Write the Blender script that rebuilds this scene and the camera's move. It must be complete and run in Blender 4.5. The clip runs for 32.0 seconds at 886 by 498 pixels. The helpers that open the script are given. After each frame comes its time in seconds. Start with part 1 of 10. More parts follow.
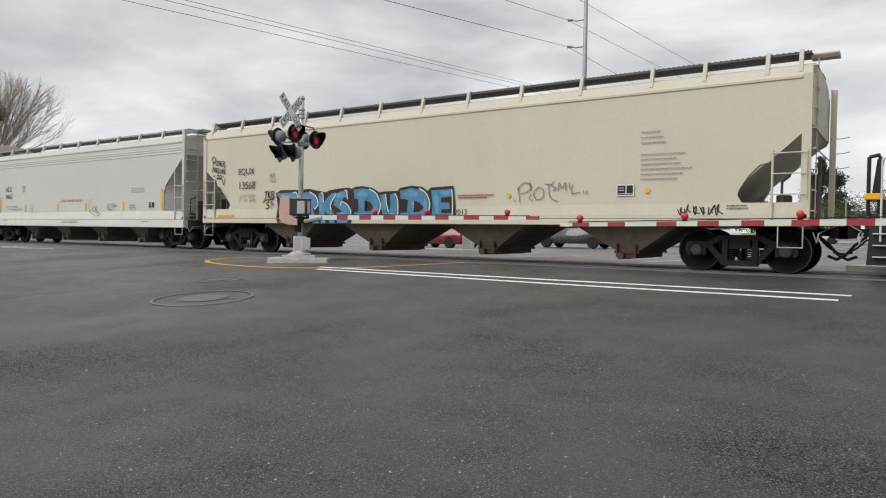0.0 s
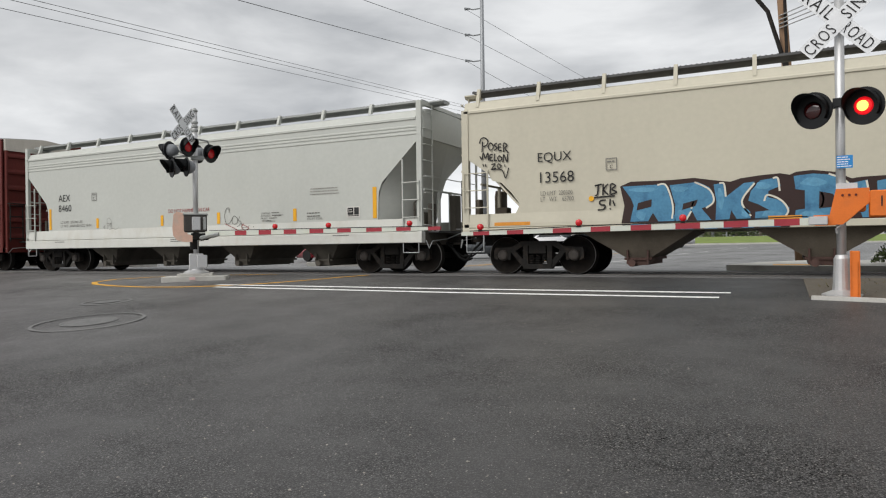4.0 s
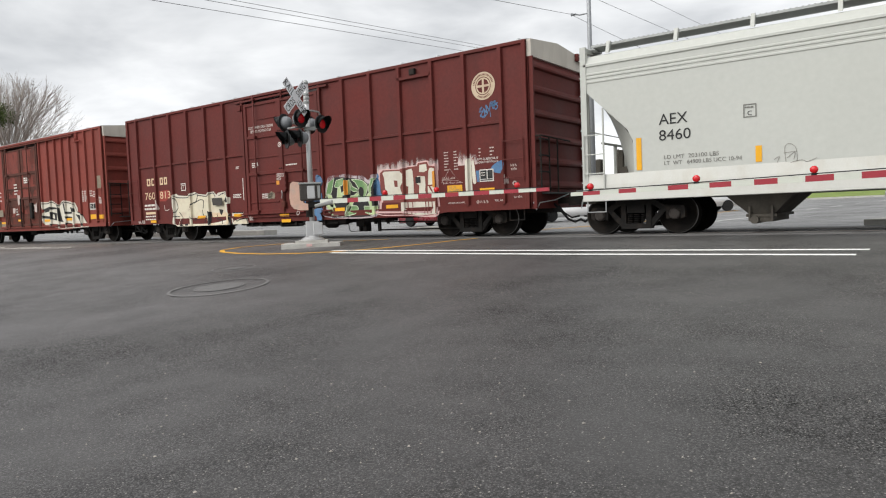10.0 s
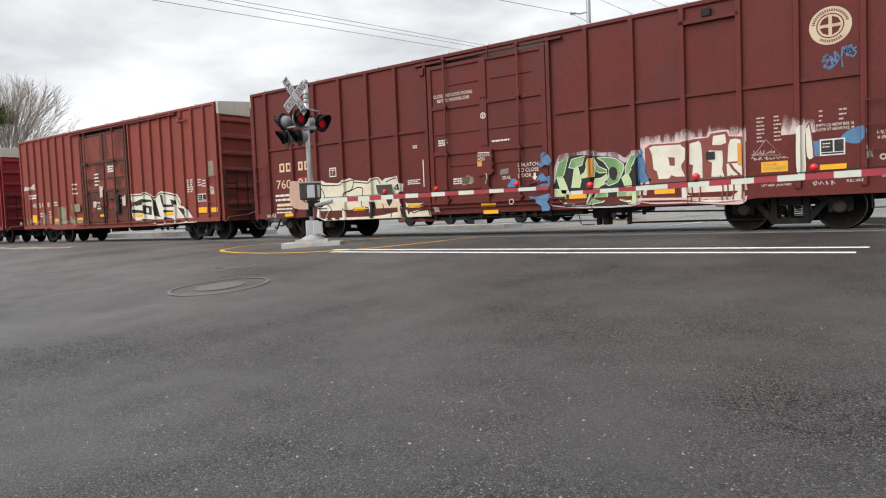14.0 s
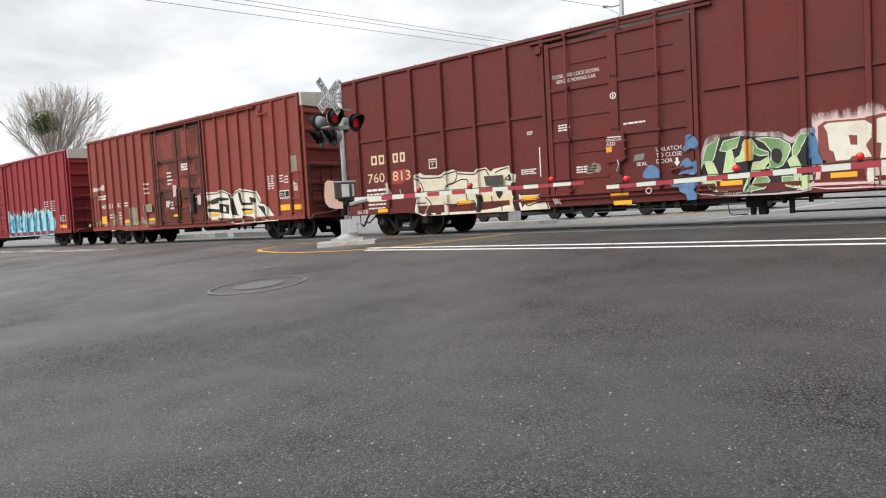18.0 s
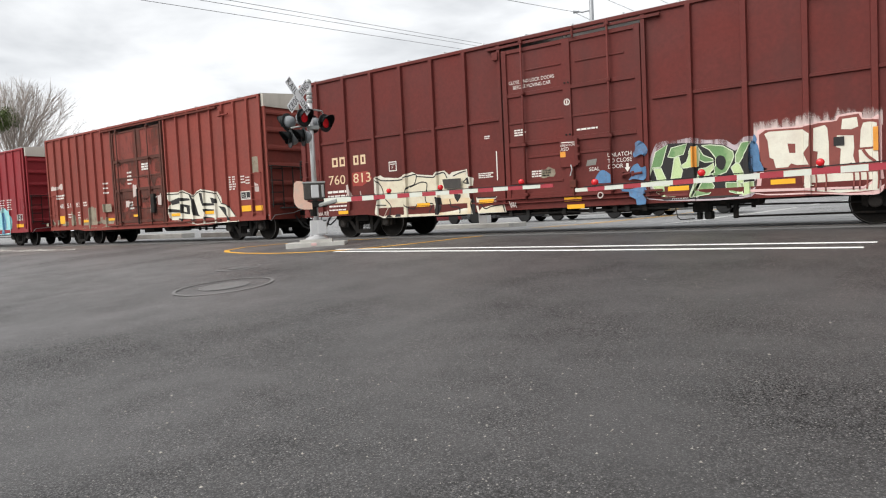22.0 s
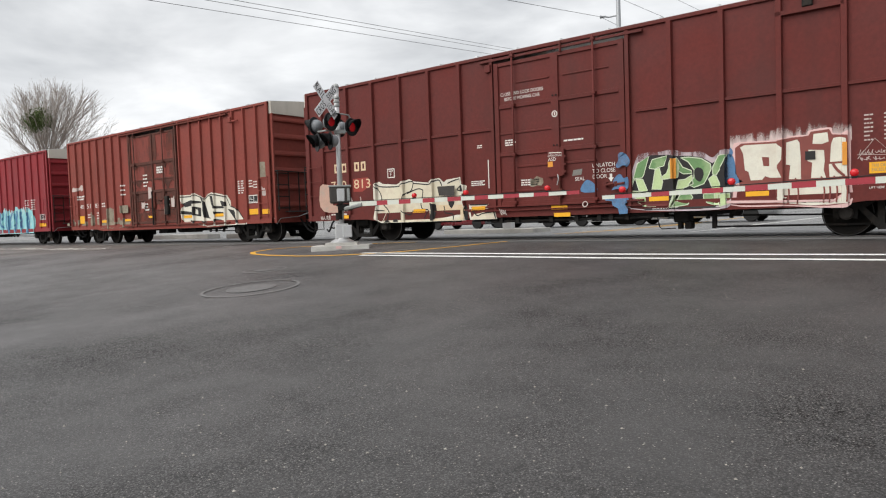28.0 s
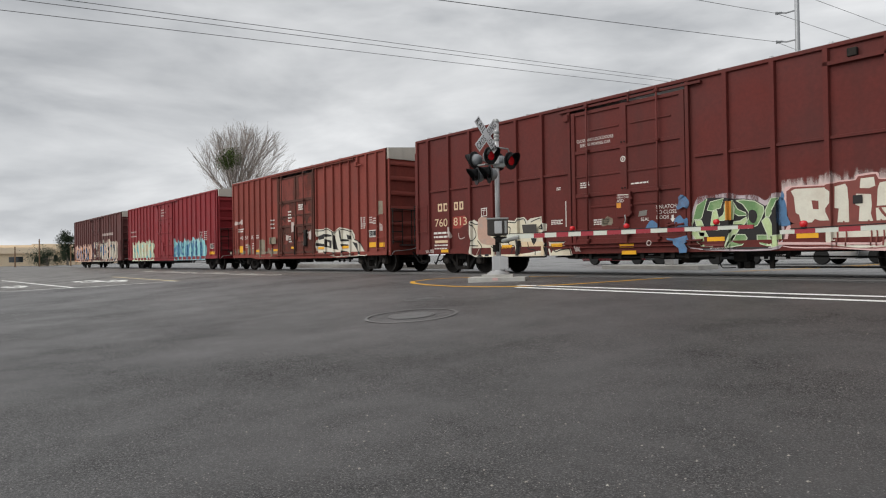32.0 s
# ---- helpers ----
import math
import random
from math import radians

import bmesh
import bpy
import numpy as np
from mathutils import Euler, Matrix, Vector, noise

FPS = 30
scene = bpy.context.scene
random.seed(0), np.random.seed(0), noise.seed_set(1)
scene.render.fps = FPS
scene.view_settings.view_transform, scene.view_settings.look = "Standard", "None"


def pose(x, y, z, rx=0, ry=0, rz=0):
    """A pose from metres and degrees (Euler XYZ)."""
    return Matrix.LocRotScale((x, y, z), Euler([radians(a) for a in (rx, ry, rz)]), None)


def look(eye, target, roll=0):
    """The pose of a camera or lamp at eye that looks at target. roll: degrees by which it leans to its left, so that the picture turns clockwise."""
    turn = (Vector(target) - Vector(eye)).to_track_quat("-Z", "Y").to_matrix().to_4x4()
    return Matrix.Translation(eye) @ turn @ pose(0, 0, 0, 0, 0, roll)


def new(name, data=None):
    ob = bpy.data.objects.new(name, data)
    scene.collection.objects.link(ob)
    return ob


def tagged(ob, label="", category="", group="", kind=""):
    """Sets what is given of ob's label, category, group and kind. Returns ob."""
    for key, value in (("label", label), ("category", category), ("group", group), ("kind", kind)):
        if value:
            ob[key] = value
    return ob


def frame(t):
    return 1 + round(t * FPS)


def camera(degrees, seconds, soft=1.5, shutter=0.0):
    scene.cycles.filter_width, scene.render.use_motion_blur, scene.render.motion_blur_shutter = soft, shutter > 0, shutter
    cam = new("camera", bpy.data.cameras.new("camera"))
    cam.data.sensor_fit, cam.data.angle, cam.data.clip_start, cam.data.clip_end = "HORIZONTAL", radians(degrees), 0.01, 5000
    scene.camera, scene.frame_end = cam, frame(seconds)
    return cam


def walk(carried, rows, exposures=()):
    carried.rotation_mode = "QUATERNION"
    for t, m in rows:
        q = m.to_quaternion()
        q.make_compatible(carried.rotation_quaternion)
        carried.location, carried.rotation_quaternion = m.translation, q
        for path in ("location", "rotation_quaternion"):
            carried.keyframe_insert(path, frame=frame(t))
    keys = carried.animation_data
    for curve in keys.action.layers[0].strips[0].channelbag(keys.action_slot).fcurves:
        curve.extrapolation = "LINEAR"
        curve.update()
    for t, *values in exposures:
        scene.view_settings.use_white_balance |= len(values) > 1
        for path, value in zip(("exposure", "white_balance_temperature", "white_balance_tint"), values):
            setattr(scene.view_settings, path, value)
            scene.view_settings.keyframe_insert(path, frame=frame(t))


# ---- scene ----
cam = camera(66.42, 32.0, soft=1.15)

# seconds, yaw to the left of the track's normal, pitch, roll, eye
LOOKS = (
    (0, 34.58, -1.17, 0.97, -0.025, -0.028, 0.685),
    (0.5, 34.77, -0.92, 0.99, -0.025, -0.039, 0.686),
    (1, 34.29, -0.60, 1.15, -0.025, -0.037, 0.681),
    (1.5, 34.42, -1.26, 1.04, -0.033, -0.024, 0.672),
    (2, 35.68, -1.64, 0.65, -0.046, -0.022, 0.672),
    (2.5, 34.06, -1.84, 0.74, -0.035, -0.016, 0.677),
    (3, 33.26, -1.42, 0.53, -0.020, -0.006, 0.676),
    (3.5, 29.84, -0.15, -0.28, 0.006, -0.005, 0.663),
    (5.5, 22.76, -1.33, 0.15, 0.063, 0.029, 0.669),
    (6, 28.27, -1.75, -0.77, 0.024, 0.011, 0.669),
    (6.5, 35.41, -1.26, -1.17, -0.019, 0.006, 0.657),
    (7, 37.32, -1.84, -1.12, -0.017, -0.005, 0.655),
    (7.5, 37.16, -2.34, -1.46, -0.005, -0.005, 0.652),
    (8, 36.23, -2.72, -1.40, 0.002, 0.009, 0.659),
    (8.5, 36.17, -2.69, -1.28, 0.005, 0.006, 0.663),
    (9, 36.01, -2.85, -1.86, 0.007, 0.000, 0.659),
    (9.5, 35.92, -3.08, -1.83, 0.002, -0.001, 0.656),
    (10, 35.82, -2.99, -2.25, 0.005, 0.005, 0.657),
    (10.5, 36.05, -3.19, -2.39, 0.003, 0.008, 0.646),
    (11, 35.74, -3.10, -2.21, 0.004, 0.015, 0.649),
    (11.5, 35.62, -2.99, -2.06, 0.001, 0.018, 0.644),
    (12, 35.54, -3.26, -1.92, -0.008, 0.020, 0.642),
    (12.5, 35.47, -3.06, -1.74, -0.001, 0.012, 0.644),
    (13, 35.77, -2.82, -1.88, 0.000, 0.000, 0.650),
    (13.5, 35.56, -2.99, -1.99, 0.005, 0.003, 0.650),
    (14, 35.82, -3.05, -2.37, 0.007, -0.001, 0.649),
    (14.5, 35.66, -3.22, -2.42, 0.013, 0.004, 0.655),
    (16.5, 37.25, -2.31, -2.49, -0.006, 0.003, 0.641),
    (17, 38.04, -2.11, -2.79, -0.015, 0.000, 0.632),
    (17.5, 37.84, -2.84, -3.05, -0.015, 0.005, 0.634),
    (18, 38.67, -3.06, -3.25, -0.021, -0.004, 0.625),
    (18.5, 38.67, -3.23, -2.94, -0.012, 0.006, 0.627),
    (19, 37.76, -2.45, -2.40, -0.015, 0.006, 0.630),
    (19.5, 36.49, -1.71, -2.11, -0.005, 0.018, 0.631),
    (20, 35.44, -2.07, -2.22, -0.008, 0.023, 0.627),
    (20.5, 35.38, -2.52, -2.24, -0.007, 0.040, 0.626),
    (21, 36.12, -2.52, -2.69, -0.003, 0.040, 0.620),
    (21.5, 36.31, -2.49, -2.61, -0.009, 0.031, 0.620),
    (22, 36.19, -3.01, -2.80, -0.014, 0.021, 0.615),
    (22.5, 36.62, -2.74, -2.70, -0.012, 0.016, 0.616),
    (23, 36.61, -2.80, -2.57, -0.017, 0.008, 0.614),
    (23.5, 36.51, -3.04, -2.53, -0.012, 0.009, 0.612),
    (24, 36.47, -2.87, -2.39, -0.014, 0.007, 0.624),
    (24.5, 37.71, -2.30, -2.52, -0.027, -0.000, 0.626),
    (26.5, 38.92, -2.80, -2.03, -0.055, -0.017, 0.650),
    (27, 38.52, -2.94, -2.20, -0.057, -0.015, 0.654),
    (27.5, 38.31, -2.84, -2.19, -0.056, -0.016, 0.651),
    (28, 38.02, -2.63, -2.05, -0.058, -0.021, 0.651),
    (28.5, 38.17, -2.91, -2.01, -0.061, -0.030, 0.650),
    (29, 38.42, -2.60, -2.05, -0.054, -0.024, 0.653),
    (29.5, 38.30, -2.38, -1.99, -0.048, -0.019, 0.653),
    (30, 35.95, -2.36, -1.40, -0.039, -0.009, 0.657),
    (30.5, 34.92, -2.23, -1.16, -0.040, -0.011, 0.656),
    (31, 35.78, -1.34, -0.58, -0.050, -0.019, 0.657),
    (31.5, 42.74, 0.53, -1.33, -0.073, -0.059, 0.638),
    (32, 50.94, 0.60, -0.93, -0.080, -0.079, 0.610),
)


def aimed(yaw, pitch, roll, x, y, z):
    a, b = radians(yaw), radians(pitch)
    eye = Vector((x, y, z))
    return look(eye, eye + Vector((-math.sin(a) * math.cos(b), math.cos(a) * math.cos(b), math.sin(b))), roll)


walk(cam, [(t, aimed(*row)) for t, *row in LOOKS],
     exposures=((0.0, 0.12), (1.5, 0.04), (3.0, 0.05), (6.0, 0.08), (8.0, 0.04), (9.0, 0.08), (10.0, 0.40), (11.0, 0.58), (12.0, 0.46), (13.0, 0.48), (17.0, 0.62), (23.0, 0.64), (24.5, 0.60), (27.0, 0.43), (29.0, 0.42), (31.0, 0.40), (32.0, 0.05)))

# ---- light: an overcast sky, a wide weak sun behind the camera ----
SUN_EL, SUN_AZ = 44.0, 205.0
world = bpy.data.worlds.new("overcast_sky")
scene.world = world
world.use_nodes = True
wn, wl = world.node_tree.nodes, world.node_tree.links
wn.clear()
w_out = wn.new("ShaderNodeOutputWorld")
w_bg = wn.new("ShaderNodeBackground")
w_sky = wn.new("ShaderNodeTexSky")
w_sky.sky_type = "NISHITA"
w_sky.sun_disc = False
w_sky.sun_elevation, w_sky.sun_rotation = radians(SUN_EL), radians(SUN_AZ)
w_sky.dust_density = 4.0
w_gain = wn.new("ShaderNodeVectorMath")
w_gain.operation = "SCALE"
w_gain.inputs["Scale"].default_value = 0.06
w_tc = wn.new("ShaderNodeTexCoord")
w_map = wn.new("ShaderNodeMapping")
w_map.inputs["Scale"].default_value = (1.0, 1.0, 3.2)
w_map.inputs["Rotation"].default_value = (0.0, 0.0, 0.7)
w_noise = wn.new("ShaderNodeTexNoise")
w_noise.inputs["Scale"].default_value = 3.1
w_noise.inputs["Detail"].default_value = 8.0
w_noise.inputs["Roughness"].default_value = 0.52
w_noise.inputs["Distortion"].default_value = 0.25
w_ramp = wn.new("ShaderNodeValToRGB")
w_ramp.color_ramp.elements[0].position = 0.32
w_ramp.color_ramp.elements[0].color = (0.42, 0.435, 0.455, 1)
w_ramp.color_ramp.elements[1].position = 0.66
w_ramp.color_ramp.elements[1].color = (0.80, 0.81, 0.82, 1)
w_mix = wn.new("ShaderNodeMixRGB")
w_mix.inputs["Fac"].default_value = 0.93
wl.new(w_sky.outputs["Color"], w_gain.inputs[0])
wl.new(w_tc.outputs["Generated"], w_map.inputs["Vector"])
wl.new(w_map.outputs["Vector"], w_noise.inputs["Vector"])
wl.new(w_noise.outputs["Fac"], w_ramp.inputs["Fac"])
wl.new(w_gain.outputs["Vector"], w_mix.inputs["Color1"])
wl.new(w_ramp.outputs["Color"], w_mix.inputs["Color2"])
# the cloud thins a little towards the east (+x) and the horizon
w_sep = wn.new("ShaderNodeSeparateXYZ")
wl.new(w_tc.outputs["Generated"], w_sep.inputs["Vector"])
w_west = wn.new("ShaderNodeMapRange")
for key, v in (("From Min", 0.35), ("From Max", -0.95), ("To Min", 1.05), ("To Max", 0.95)):
    w_west.inputs[key].default_value = v
wl.new(w_sep.outputs["X"], w_west.inputs["Value"])
w_thin = wn.new("ShaderNodeVectorMath")
w_thin.operation = "SCALE"
wl.new(w_mix.outputs["Color"], w_thin.inputs[0])
wl.new(w_west.outputs["Result"], w_thin.inputs["Scale"])
w_low = wn.new("ShaderNodeMapRange")
for key, v in (("From Min", 0.0), ("From Max", 0.24), ("To Min", 1.32), ("To Max", 0.97)):
    w_low.inputs[key].default_value = v
wl.new(w_sep.outputs["Z"], w_low.inputs["Value"])
w_rim = wn.new("ShaderNodeVectorMath")
w_rim.operation = "SCALE"
wl.new(w_thin.outputs["Vector"], w_rim.inputs[0])
wl.new(w_low.outputs["Result"], w_rim.inputs["Scale"])
wl.new(w_rim.outputs["Vector"], w_bg.inputs["Color"])
w_bg.inputs["Strength"].default_value = 1.1
wl.new(w_bg.outputs["Background"], w_out.inputs["Surface"])

sun_data = bpy.data.lights.new("sun", "SUN")
sun_data.energy, sun_data.angle, sun_data.color = 2.5, radians(60), (1.0, 0.98, 0.95)
sun = new("sun", sun_data)
se, sa = radians(SUN_EL), radians(SUN_AZ)
sun.matrix_world = look((0, 0, 60), (-math.sin(sa) * math.cos(se), -math.cos(sa) * math.cos(se), 60 - math.sin(se)))

# ---- materials ----
def surface(name, color, rough=0.7, metal=0.0, vary=0.15, scale=6.0, fine=60.0, bump=0.1, stain=None, stain_amount=0.5,
            stain_scale=1.2, streak=1.0, coat=0.0, spread=0.0, bump_far=0.004):
    """A painted, cast or worn surface: two scales of mottling, stains that may run downwards, and fine relief."""
    m = bpy.data.materials.new(name)
    m.use_nodes = True
    n, l = m.node_tree.nodes, m.node_tree.links
    b = n["Principled BSDF"]
    b.inputs["Roughness"].default_value, b.inputs["Metallic"].default_value = rough, metal
    b.inputs["Coat Weight"].default_value = coat
    b.inputs["Specular IOR Level"].default_value = 0.5 if metal or coat else 0.22
    tc = n.new("ShaderNodeTexCoord")
    big = n.new("ShaderNodeTexNoise")
    big.inputs["Scale"].default_value, big.inputs["Detail"].default_value = scale, 5.0
    small = n.new("ShaderNodeTexNoise")
    small.inputs["Scale"].default_value, small.inputs["Detail"].default_value = fine, 3.0
    for x in (big, small):
        l.new(tc.outputs["Object"], x.inputs["Vector"])
    add = n.new("ShaderNodeMath")
    add.operation = "ADD"
    l.new(big.outputs["Fac"], add.inputs[0])
    l.new(small.outputs["Fac"], add.inputs[1])
    fac = n.new("ShaderNodeMapRange")
    fac.inputs["From Min"].default_value, fac.inputs["From Max"].default_value = 0.6, 1.4
    fac.inputs["To Min"].default_value, fac.inputs["To Max"].default_value = 1 - vary, 1 + vary
    l.new(add.outputs[0], fac.inputs["Value"])
    base = n.new("ShaderNodeVectorMath")
    base.operation = "SCALE"
    base.inputs[0].default_value = color
    l.new(fac.outputs["Result"], base.inputs["Scale"])
    out = base.outputs["Vector"]
    if spread:
        info = n.new("ShaderNodeObjectInfo")
        rnd = n.new("ShaderNodeMapRange")
        rnd.inputs["To Min"].default_value, rnd.inputs["To Max"].default_value = 1 - spread, 1 + spread
        l.new(info.outputs["Random"], rnd.inputs["Value"])
        sc = n.new("ShaderNodeVectorMath")
        sc.operation = "SCALE"
        l.new(out, sc.inputs[0])
        l.new(rnd.outputs["Result"], sc.inputs["Scale"])
        out = sc.outputs["Vector"]
    if stain:
        mp = n.new("ShaderNodeMapping")
        mp.inputs["Scale"].default_value = (1.0, 1.0, 1.0 / streak)
        l.new(tc.outputs["Object"], mp.inputs["Vector"])
        st = n.new("ShaderNodeTexNoise")
        st.inputs["Scale"].default_value, st.inputs["Detail"].default_value = stain_scale, 7.0
        st.inputs["Roughness"].default_value = 0.62
        l.new(mp.outputs["Vector"], st.inputs["Vector"])
        rp = n.new("ShaderNodeMapRange")
        rp.inputs["From Min"].default_value, rp.inputs["From Max"].default_value = 0.5, 0.72
        rp.inputs["To Max"].default_value = stain_amount
        l.new(st.outputs["Fac"], rp.inputs["Value"])
        mix = n.new("ShaderNodeMixRGB")
        mix.inputs["Color2"].default_value = (*stain, 1)
        l.new(rp.outputs["Result"], mix.inputs["Fac"])
        l.new(out, mix.inputs["Color1"])
        out = mix.outputs["Color"]
    l.new(out, b.inputs["Base Color"])
    rv = n.new("ShaderNodeMapRange")
    rv.inputs["From Min"].default_value, rv.inputs["From Max"].default_value = 0.3, 0.7
    rv.inputs["To Min"].default_value, rv.inputs["To Max"].default_value = max(0.02, rough - 0.1), min(1, rough + 0.1)
    l.new(big.outputs["Fac"], rv.inputs["Value"])
    l.new(rv.outputs["Result"], b.inputs["Roughness"])
    if bump:
        bp = n.new("ShaderNodeBump")
        bp.inputs["Strength"].default_value, bp.inputs["Distance"].default_value = bump, bump_far
        l.new(small.outputs["Fac"], bp.inputs["Height"])
        l.new(bp.outputs["Normal"], b.inputs["Normal"])
    return m


def asphalt(name, dark, light, stones, wear):
    """Rolled asphalt: aggregate in a dark binder, pale bare chips, polished streaks along the traffic's way, sheen
    painted in westwards.
    """
    m = bpy.data.materials.new(name)
    m.use_nodes = True
    n, l = m.node_tree.nodes, m.node_tree.links
    b = n["Principled BSDF"]
    tc = n.new("ShaderNodeTexCoord")

    def noise_tex(scale, detail=4.0, rough=0.55, stretch=None):
        x = n.new("ShaderNodeTexNoise")
        x.inputs["Scale"].default_value, x.inputs["Detail"].default_value = scale, detail
        x.inputs["Roughness"].default_value = rough
        if stretch:
            mp = n.new("ShaderNodeMapping")
            mp.vector_type = "TEXTURE"
            mp.inputs["Rotation"].default_value = (0, 0, radians(73))
            mp.inputs["Scale"].default_value = (stretch, 1, 1)
            l.new(tc.outputs["Object"], mp.inputs["Vector"])
            l.new(mp.outputs["Vector"], x.inputs["Vector"])
        else:
            l.new(tc.outputs["Object"], x.inputs["Vector"])
        return x.outputs["Fac"]

    def ramp(src, a, c, lo, hi):
        x = n.new("ShaderNodeMapRange")
        for key, v in (("From Min", a), ("From Max", c), ("To Min", lo), ("To Max", hi)):
            x.inputs[key].default_value = v
        l.new(src, x.inputs["Value"])
        return x.outputs["Result"]

    def calc(kind, a, c):
        x = n.new("ShaderNodeMath")
        x.operation = kind
        for i, v in enumerate((a, c)):
            if isinstance(v, (int, float)):
                x.inputs[i].default_value = v
            else:
                l.new(v, x.inputs[i])
        return x.outputs[0]

    def cells(scale):
        v = n.new("ShaderNodeTexVoronoi")
        v.inputs["Scale"].default_value = scale
        l.new(tc.outputs["Object"], v.inputs["Vector"])
        sep = n.new("ShaderNodeSeparateColor")
        l.new(v.outputs["Color"], sep.inputs["Color"])
        return v.outputs["Distance"], sep.outputs["Red"], sep.outputs["Green"]

    patch = noise_tex(0.30, 5.0, 0.55)
    streak = noise_tex(0.75, 4.0, 0.5, 7.0)
    worn = noise_tex(1.8, 6.0, 0.62)
    bare = noise_tex(0.42, 4.0, 0.6)
    fine = noise_tex(170.0, 2.0, 0.7)
    far, tone, pick = cells(72.0)
    far2, tone2, pick2 = cells(140.0)
    # binder and aggregate
    binder = n.new("ShaderNodeCombineXYZ")
    for i, v in enumerate(dark):
        binder.inputs[i].default_value = v
    gain = sum(light) / sum(dark) - 1.0
    # sky sheen and lane wear painted in as paler colour westwards, less near the camera
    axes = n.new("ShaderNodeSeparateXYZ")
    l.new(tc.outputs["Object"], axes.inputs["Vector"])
    west_sheen_wear = calc("MULTIPLY", ramp(calc("ADD", axes.outputs["X"], calc("MULTIPLY", patch, 1.5)), -0.6, -14.0, 0.0, 3.7), ramp(axes.outputs["Y"], 1.0, 7.0, 0.55, 1.0))
    pale = calc("ADD", calc("ADD", ramp(patch, 0.3, 0.7, 0.1, 0.4), west_sheen_wear), ramp(streak, 0.35, 0.65, 0.1, 0.4))
    stone = calc("MULTIPLY", ramp(tone, 0.0, 1.0, 0.58, 1.42), ramp(far, 0.30, 0.62, 1.15, 0.40))
    crumb = calc("MULTIPLY", ramp(tone2, 0.0, 1.0, 0.68, 1.32), ramp(far2, 0.3, 0.6, 1.15, 0.55))
    amount = calc("MULTIPLY", calc("MULTIPLY", stone, crumb), ramp(fine, 0.3, 0.7, 0.72, 1.3))
    amount = calc("ADD", calc("MULTIPLY", calc("SUBTRACT", amount, 0.85), ramp(bare, 0.36, 0.64, 0.4, 1.2)), 0.85)
    shade = calc("MULTIPLY", amount, ramp(worn, 0.3, 0.7, 1 - wear, 1 + wear))
    sc = n.new("ShaderNodeVectorMath")
    sc.operation = "SCALE"
    l.new(binder.outputs["Vector"], sc.inputs[0])
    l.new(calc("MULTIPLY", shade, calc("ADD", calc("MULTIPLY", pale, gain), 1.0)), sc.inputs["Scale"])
    # pale chips where the binder has worn off
    chips = n.new("ShaderNodeMixRGB")
    chips.inputs["Color2"].default_value = (0.30, 0.285, 0.26, 1)
    bareness = ramp(bare, 0.38, 0.66, 0.0, 1.0)
    some = calc("GREATER_THAN", calc("ADD", pick, calc("MULTIPLY", bareness, stones * 0.8)), 1.0 - stones * 0.25)
    some2 = calc("GREATER_THAN", calc("ADD", pick2, calc("MULTIPLY", bareness, stones * 0.9)), 1.0 - stones * 0.3)
    one = calc("MULTIPLY", some, ramp(far, 0.28, 0.42, 0.9, 0.0))
    two = calc("MULTIPLY", some2, ramp(far2, 0.28, 0.42, 0.9, 0.0))
    l.new(calc("MAXIMUM", one, two), chips.inputs["Fac"])
    l.new(sc.outputs["Vector"], chips.inputs["Color1"])
    l.new(chips.outputs["Color"], b.inputs["Base Color"])
    l.new(calc("ADD", ramp(streak, 0.35, 0.65, 0.07, 0.0), ramp(worn, 0.3, 0.7, 0.50, 0.44)), b.inputs["Roughness"])
    l.new(calc("MULTIPLY", amount, 0.7), b.inputs["Specular IOR Level"])
    bp = n.new("ShaderNodeBump")
    bp.inputs["Strength"].default_value, bp.inputs["Distance"].default_value = 0.3, 0.003
    l.new(calc("SUBTRACT", fine, far), bp.inputs["Height"])
    l.new(bp.outputs["Normal"], b.inputs["Normal"])
    return m


def overspray(name, color, low, high):
    """Paint mist on a car's side: thick at the height low, thinning out in upright wisps to nothing at the height high."""
    m = bpy.data.materials.new(name)
    m.use_nodes = True
    n, l = m.node_tree.nodes, m.node_tree.links
    b = n["Principled BSDF"]
    b.inputs["Base Color"].default_value, b.inputs["Roughness"].default_value = (*color, 1), 0.8
    tc, mp, sep = n.new("ShaderNodeTexCoord"), n.new("ShaderNodeMapping"), n.new("ShaderNodeSeparateXYZ")
    mp.inputs["Scale"].default_value = (9.0, 1.0, 1.6)
    wisp = n.new("ShaderNodeTexNoise")
    wisp.inputs["Scale"].default_value, wisp.inputs["Detail"].default_value = 1.0, 4.0
    l.new(tc.outputs["Object"], mp.inputs["Vector"])
    l.new(mp.outputs["Vector"], wisp.inputs["Vector"])
    l.new(tc.outputs["Object"], sep.inputs["Vector"])
    fall = n.new("ShaderNodeMapRange")
    for key, v in (("From Min", low), ("From Max", high), ("To Min", 0.42), ("To Max", -0.30)):
        fall.inputs[key].default_value = v
    l.new(sep.outputs["Z"], fall.inputs["Value"])
    add = n.new("ShaderNodeMath")
    add.operation = "ADD"
    l.new(wisp.outputs["Fac"], add.inputs[0])
    l.new(fall.outputs["Result"], add.inputs[1])
    cut = n.new("ShaderNodeMapRange")
    for key, v in (("From Min", 0.44), ("From Max", 0.80), ("To Min", 0.0), ("To Max", 0.85)):
        cut.inputs[key].default_value = v
    l.new(add.outputs[0], cut.inputs["Value"])
    l.new(cut.outputs["Result"], b.inputs["Alpha"])
    return m


